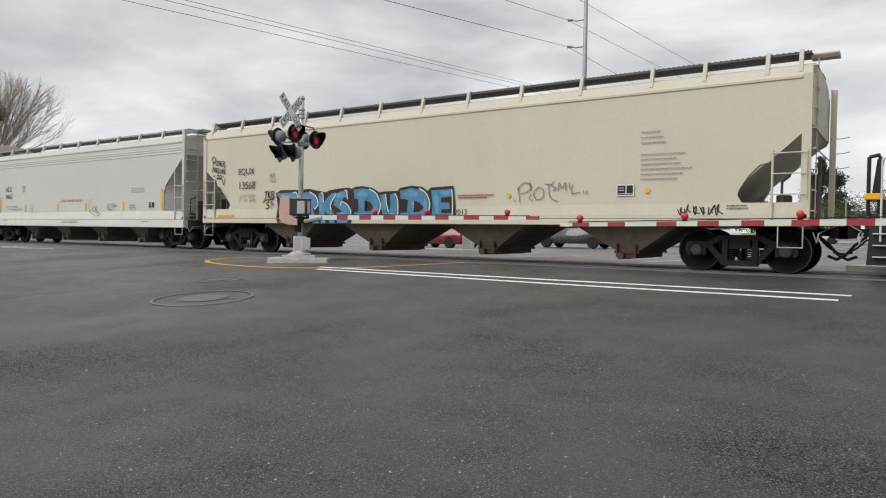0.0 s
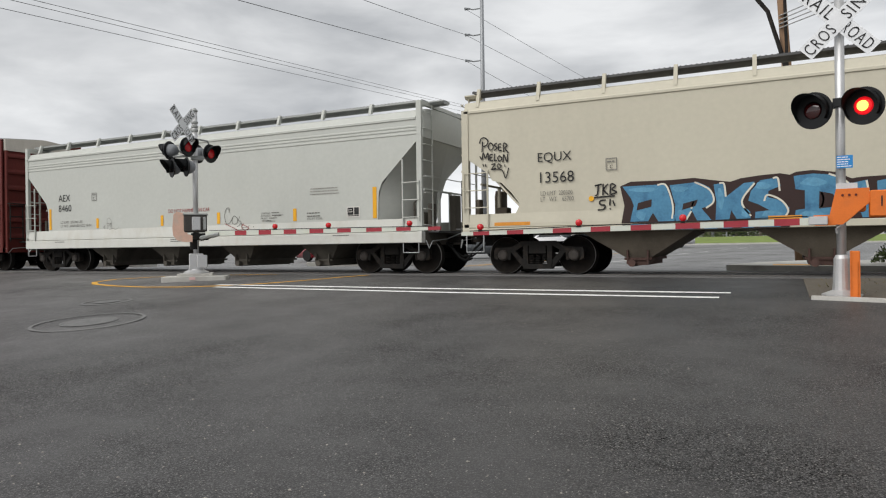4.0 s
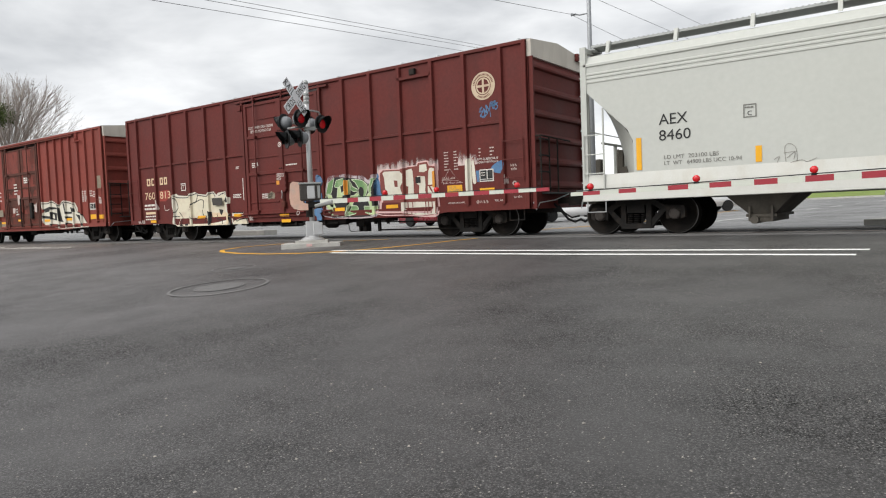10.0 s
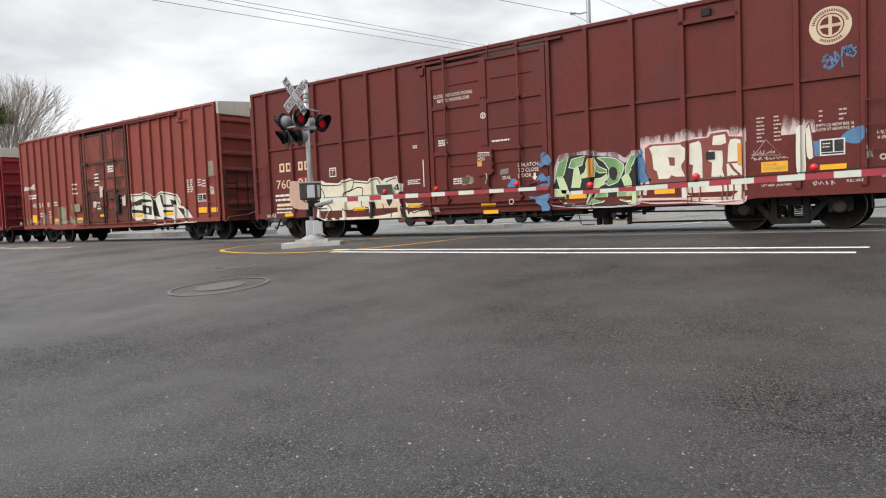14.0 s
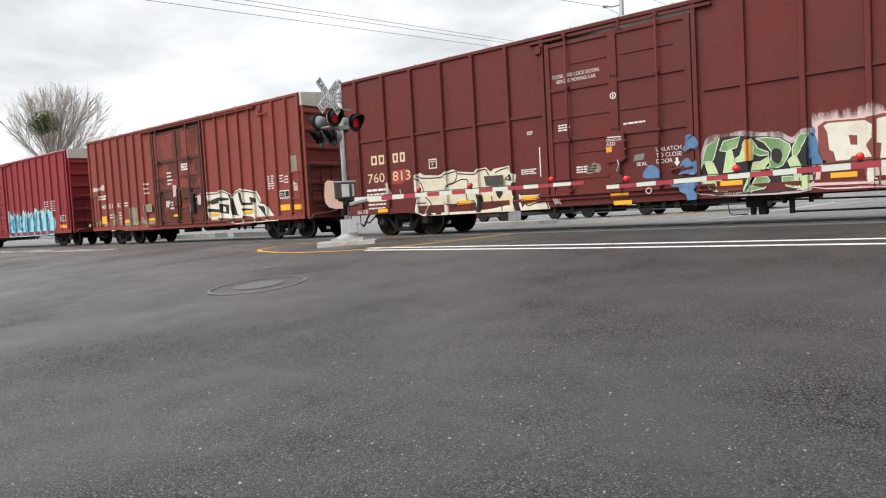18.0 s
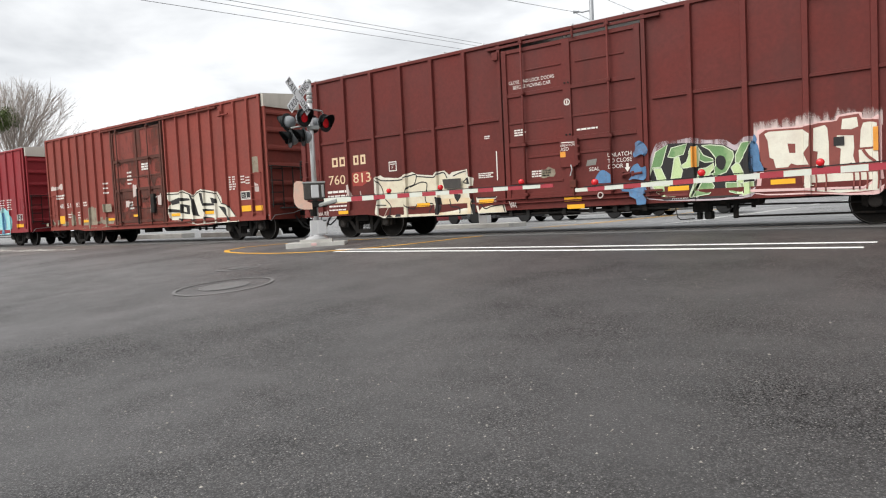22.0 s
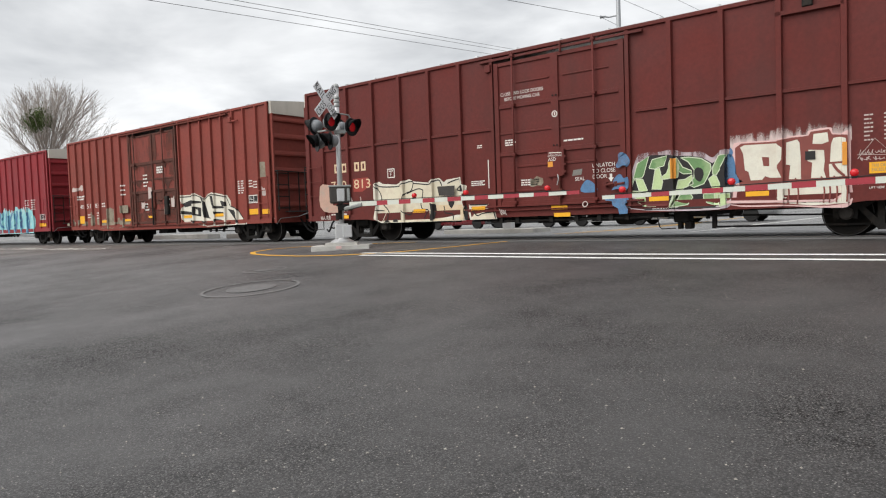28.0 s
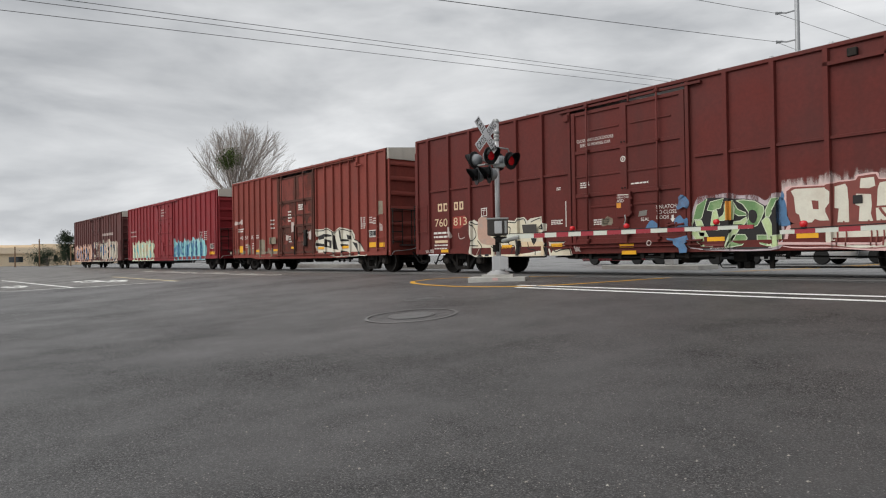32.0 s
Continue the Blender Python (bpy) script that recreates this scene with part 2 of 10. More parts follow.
def glow(name, color, strength):
    m = bpy.data.materials.new(name)
    m.use_nodes = True
    b = m.node_tree.nodes["Principled BSDF"]
    b.inputs["Base Color"].default_value = (*color, 1)
    b.inputs["Roughness"].default_value = 0.25
    b.inputs["Emission Color"].default_value = (*color, 1)
    b.inputs["Emission Strength"].default_value = strength
    return m


def glassy(name, color, rough=0.08):
    m = bpy.data.materials.new(name)
    m.use_nodes = True
    b = m.node_tree.nodes["Principled BSDF"]
    b.inputs["Base Color"].default_value = (*color, 1)
    b.inputs["Roughness"].default_value = rough
    b.inputs["Coat Weight"].default_value = 0.6
    return m


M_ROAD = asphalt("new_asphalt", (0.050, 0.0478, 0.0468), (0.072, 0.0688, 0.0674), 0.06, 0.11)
M_OLD = asphalt("old_asphalt", (0.19, 0.188, 0.184), (0.212, 0.209, 0.205), 0.05, 0.15)
M_OLDER = asphalt("worn_asphalt", (0.112, 0.104, 0.095), (0.130, 0.121, 0.110), 0.05, 0.18)
M_CONC = surface("concrete", (0.44, 0.43, 0.40), 0.9, vary=0.15, scale=3, stain=(0.22, 0.2, 0.18), stain_amount=0.5, bump=0.3)
M_CONC_DARK = surface("crossing_panel", (0.13, 0.128, 0.125), 0.9, vary=0.15, scale=3, stain=(0.06, 0.055, 0.05), stain_amount=0.6, bump=0.3)
M_WHITE = surface("road_paint_white", (0.72, 0.72, 0.69), 0.75, vary=0.1, scale=4, stain=(0.28, 0.27, 0.26), stain_amount=0.45, stain_scale=5)
M_YELLOW = surface("road_paint_yellow", (0.62, 0.33, 0.04), 0.75, vary=0.12, scale=4, stain=(0.25, 0.17, 0.07), stain_amount=0.4, stain_scale=5)
M_YPALE = surface("road_paint_pale_yellow", (0.50, 0.42, 0.26), 0.75, vary=0.15, scale=4, stain=(0.22, 0.2, 0.16), stain_amount=0.5, stain_scale=5)
M_RUSTY = surface("boxcar_brown", (0.104, 0.0196, 0.0160), 0.66, vary=0.20, scale=0.9, fine=14, stain=(0.055, 0.018, 0.015),
                  stain_amount=0.55, stain_scale=0.8, streak=3.0, bump=0.08)
M_BRICKRED = surface("boxcar_faded_red", (0.198, 0.043, 0.032), 0.7, vary=0.16, scale=0.8, fine=10, stain=(0.12, 0.04, 0.03),
                     stain_amount=0.6, stain_scale=0.9, streak=4.0, bump=0.08)
M_RED = surface("boxcar_bright_red", (0.21, 0.019, 0.024), 0.6, vary=0.13, scale=0.8, fine=10, stain=(0.12, 0.03, 0.03), stain_amount=0.5, streak=3.0)
M_MAROON = surface("boxcar_dark_maroon", (0.10, 0.035, 0.032), 0.7, vary=0.2, scale=0.8, stain=(0.05, 0.025, 0.02), stain_amount=0.6, streak=4.0)
M_GATE = surface("gate_iron", (0.085, 0.050, 0.042), 0.85, vary=0.3, scale=4, stain=(0.05, 0.035, 0.03), stain_amount=0.7)
M_STENCIL = surface("stencil_pale_grey", (0.27, 0.26, 0.235), 0.7, vary=0.2)
M_RUST = surface("rust", (0.115, 0.030, 0.021), 0.85, vary=0.35, scale=4, fine=40, stain=(0.05, 0.024, 0.018), stain_amount=0.8, stain_scale=3, bump=0.3)
M_DOORRED = surface("rusted_door_red", (0.175, 0.040, 0.030), 0.75, vary=0.25, scale=1.6, fine=16, stain=(0.052, 0.022, 0.016), stain_amount=1.0, stain_scale=2.6, streak=2.2)
M_RUSTRUN = surface("rust_run", (0.080, 0.033, 0.025), 0.9, vary=0.4, scale=5, fine=30, stain=(0.13, 0.038, 0.028), stain_amount=0.8, stain_scale=3.5, streak=2.0)
M_BEIGE = surface("hopper_beige", (0.49, 0.46, 0.37), 0.55, vary=0.05, scale=0.5, fine=9, stain=(0.34, 0.31, 0.25), stain_amount=0.22,
                  stain_scale=0.7, streak=5.0, bump=0.04)
# darkened copy of the beige: grime, with the shade below the car put in
M_BEIGE_SHADED = surface("hopper_beige_shaded_under", (0.135, 0.115, 0.09), 0.8, vary=0.3, scale=2, stain=(0.07, 0.06, 0.05), stain_amount=0.8, streak=2.0)
M_GREY = surface("hopper_grey", (0.46, 0.47, 0.435), 0.5, vary=0.05, scale=0.5, fine=9, stain=(0.36, 0.36, 0.33), stain_amount=0.16,
                 stain_scale=0.7, streak=5.0, bump=0.04)
M_SILL = surface("hopper_white_sill", (0.55, 0.55, 0.51), 0.55, vary=0.08, scale=1.2, stain=(0.42, 0.38, 0.30), stain_amount=0.4, stain_scale=2.0, streak=2.0)
# the grey again for under-parts, brown with grime and darkened to include their shade
M_GREY_SHADED = surface("hopper_grey_shaded_under", (0.105, 0.095, 0.08), 0.8, vary=0.35, scale=2, stain=(0.05, 0.045, 0.04), stain_amount=0.8, streak=2.0)
M_GALV = surface("galvanised", (0.46, 0.47, 0.47), 0.45, 0.6, vary=0.12, scale=5, stain=(0.3, 0.3, 0.3), stain_amount=0.3)
M_ENDWHITE = surface("end_panel_white", (0.50, 0.465, 0.41), 0.7, vary=0.1, scale=2, stain=(0.3, 0.27, 0.22), stain_amount=0.5, streak=4)
M_GRATE = surface("running_board", (0.07, 0.07, 0.07), 0.6, 0.3, vary=0.2)
M_BLACK = surface("black_iron", (0.018, 0.017, 0.016), 0.75, vary=0.3, scale=6, stain=(0.06, 0.045, 0.035), stain_amount=0.6, stain_scale=4, bump=0.3)
M_WHEEL = surface("wheel_steel", (0.012, 0.011, 0.010), 0.85, 0.0, vary=0.3, scale=5, stain=(0.035, 0.026, 0.02), stain_amount=0.5, stain_scale=3)
for dull in (M_BLACK, M_WHEEL, M_GREY_SHADED, M_BEIGE_SHADED):
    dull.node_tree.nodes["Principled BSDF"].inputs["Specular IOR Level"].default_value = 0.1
M_TREAD = surface("bright_steel", (0.16, 0.155, 0.15), 0.4, 0.8, vary=0.2)
M_RAIL = surface("rail_steel", (0.20, 0.18, 0.17), 0.45, 0.7, vary=0.25, stain=(0.1, 0.05, 0.03), stain_amount=0.5)
M_CAP = surface("bearing_cap", (0.055, 0.047, 0.042), 0.7, 0.3, vary=0.3, stain=(0.05, 0.04, 0.03), stain_amount=0.6, stain_scale=9)
M_REDTAPE = surface("reflective_red", (0.30, 0.038, 0.050), 0.4, vary=0.1)
M_WHITETAPE = surface("reflective_white", (0.53, 0.55, 0.49), 0.4, vary=0.06, stain=(0.45, 0.44, 0.3), stain_amount=0.4, stain_scale=3)
M_YTAPE = surface("yellow_tape", (0.72, 0.36, 0.02), 0.5, vary=0.08, stain=(0.5, 0.26, 0.05), stain_amount=0.3, stain_scale=5)
M_TEXTW = surface("stencil_white", (0.62, 0.60, 0.56), 0.7, vary=0.1, stain=(0.35, 0.18, 0.15), stain_amount=0.4, stain_scale=6)
M_TEXTY = surface("stencil_cream", (0.60, 0.46, 0.30), 0.7, vary=0.1, stain=(0.30, 0.14, 0.1), stain_amount=0.4, stain_scale=6)
M_TEXTK = surface("stencil_black", (0.025, 0.025, 0.025), 0.7, vary=0.2, stain=(0.12, 0.12, 0.11), stain_amount=0.4, stain_scale=6)
M_TEXTG = surface("stencil_grey", (0.17, 0.165, 0.15), 0.7, vary=0.2)
M_TEXTR = surface("stencil_red", (0.28, 0.05, 0.05), 0.7, vary=0.1)
M_SBLUE = surface("spray_blue", (0.070, 0.205, 0.330), 0.5, vary=0.18, scale=3, fine=20, stain=(0.035, 0.11, 0.21), stain_amount=0.9, stain_scale=4.5)
M_SBLUEPALE = surface("spray_pale_blue", (0.105, 0.27, 0.40), 0.5, vary=0.2, scale=4, fine=24, stain=(0.06, 0.185, 0.315), stain_amount=0.9, stain_scale=7)
M_SBROWN = surface("spray_dark_brown", (0.035, 0.020, 0.018), 0.6, vary=0.2)
M_SWHITE = surface("spray_white", (0.60, 0.575, 0.485), 0.6, vary=0.1, scale=2, stain=(0.45, 0.36, 0.30), stain_amount=0.5, stain_scale=2.5)
M_SCREAM = surface("spray_cream", (0.60, 0.55, 0.42), 0.6, vary=0.12, scale=2, stain=(0.4, 0.27, 0.2), stain_amount=0.5, stain_scale=2.5)
M_SGREEN = surface("spray_green", (0.13, 0.24, 0.10), 0.6, vary=0.2, scale=2, stain=(0.36, 0.44, 0.24), stain_amount=0.8, stain_scale=2.0)
M_SLIME = surface("spray_pale_green", (0.42, 0.52, 0.27), 0.6, vary=0.2, scale=2)
M_SSKY = surface("spray_sky_blue", (0.080, 0.170, 0.30), 0.6, vary=0.3, scale=5, stain=(0.10, 0.06, 0.07), stain_amount=0.75, stain_scale=3.5)
M_STEAL = surface("spray_turquoise", (0.22, 0.48, 0.50), 0.6, vary=0.25, scale=2, stain=(0.55, 0.60, 0.55), stain_amount=0.7, stain_scale=2.5)
M_SPINK = surface("spray_pink", (0.60, 0.40, 0.38), 0.7, vary=0.1)
M_SORANGE = surface("spray_orange", (0.60, 0.25, 0.04), 0.6, vary=0.15)
M_SPEACH = surface("mechanism_peach", (0.66, 0.43, 0.335), 0.6, vary=0.12, stain=(0.5, 0.42, 0.36), stain_amount=0.6, stain_scale=4)
M_ORANGE = surface("safety_orange", (0.62, 0.15, 0.025), 0.5, vary=0.1, scale=3, stain=(0.4, 0.12, 0.04), stain_amount=0.3, stain_scale=4)
M_ALU = surface("mast_aluminium", (0.50, 0.50, 0.50), 0.4, 0.55, vary=0.12, scale=4, stain=(0.34, 0.34, 0.33), stain_amount=0.4)
M_ALUDARK = surface("mast_weathered", (0.30, 0.31, 0.30), 0.55, 0.4, vary=0.15, stain=(0.18, 0.18, 0.17), stain_amount=0.4)
M_HOOD = surface("signal_black", (0.014, 0.015, 0.016), 0.45, vary=0.2)
M_LAMPBACK = surface("signal_back_grey", (0.20, 0.21, 0.22), 0.5, vary=0.15)
M_SIGN = surface("sign_white", (0.74, 0.75, 0.76), 0.5, vary=0.06, stain=(0.5, 0.5, 0.5), stain_amount=0.3, stain_scale=5)
M_SIGNBLUE = surface("sign_blue", (0.03, 0.22, 0.52), 0.5, vary=0.06)
M_LENS = glassy("dark_red_lens", (0.045, 0.004, 0.004))
M_LENSON = glow("lit_red_lens", (0.75, 0.008, 0.014), 0.75)
M_LENSHOT = glow("lit_red_lens_core", (1.0, 0.28, 0.06), 4.0)
M_ARMLAMP = glow("gate_lamp_red", (0.45, 0.008, 0.012), 0.14)
M_LENSMID = glow("lit_red_lens_far", (0.40, 0.010, 0.014), 0.11)
M_GLASS = glassy("car_glass", (0.012, 0.014, 0.016), 0.05)
M_TYRE = surface("tyre", (0.018, 0.018, 0.018), 0.85, vary=0.2)
M_RIM = surface("rim", (0.42, 0.42, 0.43), 0.4, 0.25, vary=0.1)
M_BARK = surface("bark", (0.17, 0.145, 0.12), 0.9, vary=0.3, scale=3, fine=25, bump=0.5)
M_TWIG = surface("twig", (0.37, 0.325, 0.29), 0.9, vary=0.25, scale=1)
M_LEAF = surface("leaf", (0.060, 0.085, 0.024), 0.75, vary=0.4, scale=2, spread=0.3)
M_LEAFD = surface("leaf_dark", (0.028, 0.042, 0.022), 0.8, vary=0.4, scale=1.5)
M_GRASS = surface("grass", (0.16, 0.21, 0.055), 0.9, vary=0.35, scale=0.8, fine=20, bump=0.6, bump_far=0.03)
M_DIRT = surface("bare_earth", (0.12, 0.105, 0.085), 0.95, vary=0.3, scale=3, fine=40, stain=(0.1, 0.08, 0.06), stain_amount=0.7, stain_scale=6, bump=0.8, bump_far=0.02)
M_WOOD = surface("pole_wood", (0.20, 0.125, 0.075), 0.9, vary=0.25, scale=4, stain=(0.07, 0.05, 0.04), stain_amount=0.6, streak=6.0, stain_scale=4)
M_STEELPOLE = surface("steel_pole", (0.27, 0.28, 0.29), 0.5, 0.4, vary=0.12)
M_WIRE = surface("wire", (0.10, 0.10, 0.105), 0.6, vary=0.1)
M_TAN = surface("tan_wall", (0.78, 0.64, 0.46), 0.9, vary=0.12, scale=0.3, stain=(0.4, 0.28, 0.17), stain_amount=0.4, stain_scale=0.3)
M_TANROOF = surface("tan_roof", (0.80, 0.66, 0.49), 0.9, vary=0.12, scale=0.3)
M_WINDOW = glassy("dark_window", (0.03, 0.035, 0.04))
M_WALLGREY = surface("pale_wall", (0.46, 0.45, 0.43), 0.9, vary=0.1, scale=0.3)
M_COLLAR = surface("dusty_collar", (0.14, 0.138, 0.133), 0.5, vary=0.2, scale=4, stain=(0.10, 0.10, 0.10), stain_amount=0.6, stain_scale=4)
M_LID = surface("iron_lid", (0.105, 0.103, 0.10), 0.5, 0.0, vary=0.25, scale=9, bump=0.4)
for worn_ in (M_COLLAR, M_LID):
    worn_.node_tree.nodes["Principled BSDF"].inputs["Specular IOR Level"].default_value = 0.6
M_LENSDIM = glow("half_lit_red_lens", (0.40, 0.008, 0.014), 0.10)
M_WEED = surface("dry_weed", (0.13, 0.11, 0.06), 0.9, vary=0.4, scale=3)
M_SPALEGREEN = surface("spray_pale_edge", (0.52, 0.58, 0.42), 0.6, vary=0.15)
M_SBLACK = surface("spray_black", (0.022, 0.020, 0.020), 0.6, vary=0.2)
M_SMAROON = surface("spray_maroon", (0.19, 0.055, 0.045), 0.6, vary=0.15)
M_HALOSOFT = overspray("soft_halo", (0.50, 0.42, 0.44), 1.50, 2.50)
M_MISTSOFT = overspray("soft_overspray", (0.62, 0.50, 0.47), 1.90, 2.34)
M_SPALE = surface("spray_pale_mixed", (0.50, 0.46, 0.38), 0.6, vary=0.25, scale=1.2, stain=(0.55, 0.26, 0.20), stain_amount=0.8, stain_scale=1.2)
M_SPATCH = surface("fresh_red_patch", (0.26, 0.040, 0.030), 0.6, vary=0.1)
M_EMBLEM = surface("emblem_cream", (0.52, 0.42, 0.30), 0.7, vary=0.1, stain=(0.3, 0.17, 0.12), stain_amount=0.4, stain_scale=5)
M_CHALK = surface("chalk_white", (0.45, 0.38, 0.35), 0.9, vary=0.15)
M_PRIMER = surface("grey_primer", (0.23, 0.20, 0.15), 0.85, vary=0.3, scale=3, stain=(0.12, 0.06, 0.04), stain_amount=0.7, stain_scale=4)
M_GRAVEL = surface("pale_gravel", (0.40, 0.38, 0.35), 0.95, vary=0.3, scale=9)
M_PEBBLE = surface("road_grit", (0.30, 0.28, 0.25), 0.9, vary=0.4, scale=20)
M_LOCO = surface("locomotive_black", (0.02, 0.02, 0.021), 0.5, vary=0.2)
M_STANWASH = surface("spray_tan_wash", (0.60, 0.47, 0.30), 0.6, vary=0.15, scale=2, stain=(0.62, 0.56, 0.44), stain_amount=0.6, stain_scale=2.5)
M_CARDHOLDER = surface("card_board_steel", (0.055, 0.050, 0.046), 0.7, vary=0.3, scale=5, stain=(0.11, 0.09, 0.07), stain_amount=0.5)
M_FLOWER = surface("white_flower", (0.75, 0.75, 0.70), 0.8, vary=0.1)


# ---- mesh helpers ----
def part(name, bm, material, parent=None, label="", smooth=False):
    me = bpy.data.meshes.new(name)
    bm.normal_update()
    bm.to_mesh(me)
    bm.free()
    for m in material if isinstance(material, (tuple, list)) else (material,):
        me.materials.append(m)
    if smooth:
        for f in me.polygons:
            f.use_smooth = True
    ob = new(name, me)
    ob.parent = parent
    return tagged(ob, label)


def alike(ob, m, parent=None):
    """Another object on the same mesh."""
    o = new(ob.name.split(".")[0], ob.data)
    o.parent = parent or ob.parent
    o.matrix_basis = m
    for key in ("label", "category", "group", "kind"):
        if key in ob:
            o[key] = ob[key]
    return o


def thing(name, label, category, group="", at=(0, 0, 0)):
    ob = new(name)
    ob.empty_display_size = 0.2
    ob.location = at
    return tagged(ob, label, category, group)


def box(bm, x0, x1, y0, y1, z0, z1, bevel=0.0, mi=0):
    v = [bm.verts.new((x, y, z)) for x in (x0, x1) for y in (y0, y1) for z in (z0, z1)]
    fs = []
    for q in ((0, 1, 3, 2), (4, 6, 7, 5), (0, 4, 5, 1), (2, 3, 7, 6), (0, 2, 6, 4), (1, 5, 7, 3)):
        f = bm.faces.new([v[i] for i in q])
        f.material_index = mi
        fs.append(f)
    if bevel:
        es = list({e for f in fs for e in f.edges})
        bmesh.ops.bevel(bm, geom=es, offset=bevel, segments=1, affect="EDGES", clamp_overlap=True)
    return v


def prism(bm, pts, y0, y1, axis="y", mi=0):
    """A polygon given in two axes, drawn out along the third."""
    def put(a, c, d):
        return {"y": (a, d, c), "x": (d, a, c), "z": (a, c, d)}[axis]
    n = len(pts)
    lo = [bm.verts.new(put(a, c, y0)) for a, c in pts]
    hi = [bm.verts.new(put(a, c, y1)) for a, c in pts]
    fs = [bm.faces.new(lo), bm.faces.new(hi[::-1])]
    for i in range(n):
        fs.append(bm.faces.new((lo[i], hi[i], hi[(i + 1) % n], lo[(i + 1) % n])))
    for f in fs:
        f.material_index = mi
    bmesh.ops.recalc_face_normals(bm, faces=fs)
    return fs


def rod(bm, p, q, r, r2=None, seg=8, cap=True, mi=0):
    p, q = Vector(p), Vector(q)
    d = q - p
    if d.length < 1e-6:
        return
    u = d.orthogonal().normalized()
    w = d.normalized().cross(u)
    r2 = r if r2 is None else r2
    a = [bm.verts.new(p + (u * math.cos(k) + w * math.sin(k)) * r) for k in (2 * math.pi * i / seg for i in range(seg))]
    c = [bm.verts.new(q + (u * math.cos(k) + w * math.sin(k)) * r2) for k in (2 * math.pi * i / seg for i in range(seg))]
    for i in range(seg):
        bm.faces.new((a[i], a[(i + 1) % seg], c[(i + 1) % seg], c[i])).material_index = mi
    if cap:
        bm.faces.new(a[::-1]).material_index = mi
        bm.faces.new(c).material_index = mi


def bent(bm, pts, r, seg=6):
    """One round pipe along bent points."""
    pts = [Vector(p) for p in pts]
    u, rings = None, []
    for i, p in enumerate(pts):
        into = (p - pts[i - 1]).normalized() if i else (pts[1] - p).normalized()
        away = (pts[i + 1] - p).normalized() if i < len(pts) - 1 else into
        d = (into + away).normalized() if (into + away).length > 1e-4 else into
        u = d.orthogonal() if u is None else u - d * u.dot(d)
        u = (u if u.length > 1e-4 else d.orthogonal()).normalized()
        w = d.cross(u)
        rings.append([bm.verts.new(p + (u * math.cos(k) + w * math.sin(k)) * r) for k in (2 * math.pi * j / seg for j in range(seg))])
    for a, c in zip(rings, rings[1:]):
        for j in range(seg):
            bm.faces.new((a[j], a[(j + 1) % seg], c[(j + 1) % seg], c[j]))
    bm.faces.new(rings[0][::-1])
    bm.faces.new(rings[-1])


def lathe(bm, prof, seg=24, axis="y", centre=(0, 0, 0), mi=0):
    """Turns a profile of (radius, along) about an axis."""
    rings = []
    c = Vector(centre)
    for r, h in prof:
        ring = []
        for i in range(seg):
            k = 2 * math.pi * i / seg
            a, d = r * math.cos(k), r * math.sin(k)
            ring.append(bm.verts.new(c + Vector({"y": (a, h, d), "x": (h, a, d), "z": (a, d, h)}[axis])))
        rings.append(ring)
    for a, d in zip(rings, rings[1:]):
        for i in range(seg):
            bm.faces.new((a[i], a[(i + 1) % seg], d[(i + 1) % seg], d[i])).material_index = mi
    for ring in (rings[0], rings[-1]):
        bm.faces.new(ring).material_index = mi
    bmesh.ops.recalc_face_normals(bm, faces=bm.faces[:])


def B():
    return bmesh.new()


def lettering(name, words, x, z, height, material, parent, y=-1.6, width=None, label="", fat=0.0, shear=0.0, deep=0.004, turn=0.0, spacing=1.0):
    """Words on the side of a thing that faces -y, from their lower left corner."""
    cu = bpy.data.curves.new(name, "FONT")
    cu.body = words
    cu.size = 1.0
    cu.offset = fat
    cu.shear = shear
    cu.extrude = 0.001
    cu.space_character = spacing
    cu.resolution_u = 3
    tmp = bpy.data.objects.new(name, cu)
    me = bpy.data.meshes.new_from_object(tmp)
    bpy.data.objects.remove(tmp)
    bpy.data.curves.remove(cu)
    if not me.vertices:
        return None
    xs = [v.co.x for v in me.vertices]
    ys = [v.co.y for v in me.vertices]
    lines = words.count("\n") + 1
    x0, y0, w0, h0 = min(xs), min(ys), max(xs) - min(xs), max(ys) - min(ys)
    sy = height / h0
    sx = sy if width is None else width / w0
    c, s = math.cos(radians(turn)), math.sin(radians(turn))
    for v in me.vertices:
        a, d = (v.co.x - x0) * sx, (v.co.y - y0) * sy
        v.co = (a * c - d * s, -deep if v.co.z > 0 else 0.0, a * s + d * c)
    me.name = name
    me.materials.append(material)
    ob = new(name, me)
    ob.parent = parent
    ob.location = (x, y, z)
    return tagged(ob, label)


def bars(name, x, z, width, rows, pitch, thick, material, parent, y=-1.6, label="", seed=1):
    """Writing too small to read: rows of short bars."""
    rng = random.Random(seed)
    bm = B()
    for r in range(rows):
        a = 0.0
        w = width * rng.uniform(0.7, 1.0)
        while a < w:
            step = thick * rng.uniform(1.2, 4.5)
            box(bm, a, min(a + step, w + thick), -0.003, 0.0, -r * pitch - thick, -r * pitch)
            a += step + thick * 0.5
    ob = part(name, bm, material, parent, label)
    ob.location = (x, y, z)
    return ob

# ---- ground: the road climbs from the camera to the tracks and goes on beyond them ----
TRACK_Y = 16.62
RISE = ((-400, -0.86), (-2, -0.84), (0, -0.80), (2, -0.72), (4, -0.60), (6, -0.46), (8, -0.31), (10, -0.17), (12, -0.07), (13.5, -0.03),
        (15, -0.02), (19, -0.02), (24, -0.05), (30, 0.0), (45, 0.22), (60, 0.45), (80, 0.7), (400, 1.6), (4000, 2.0))


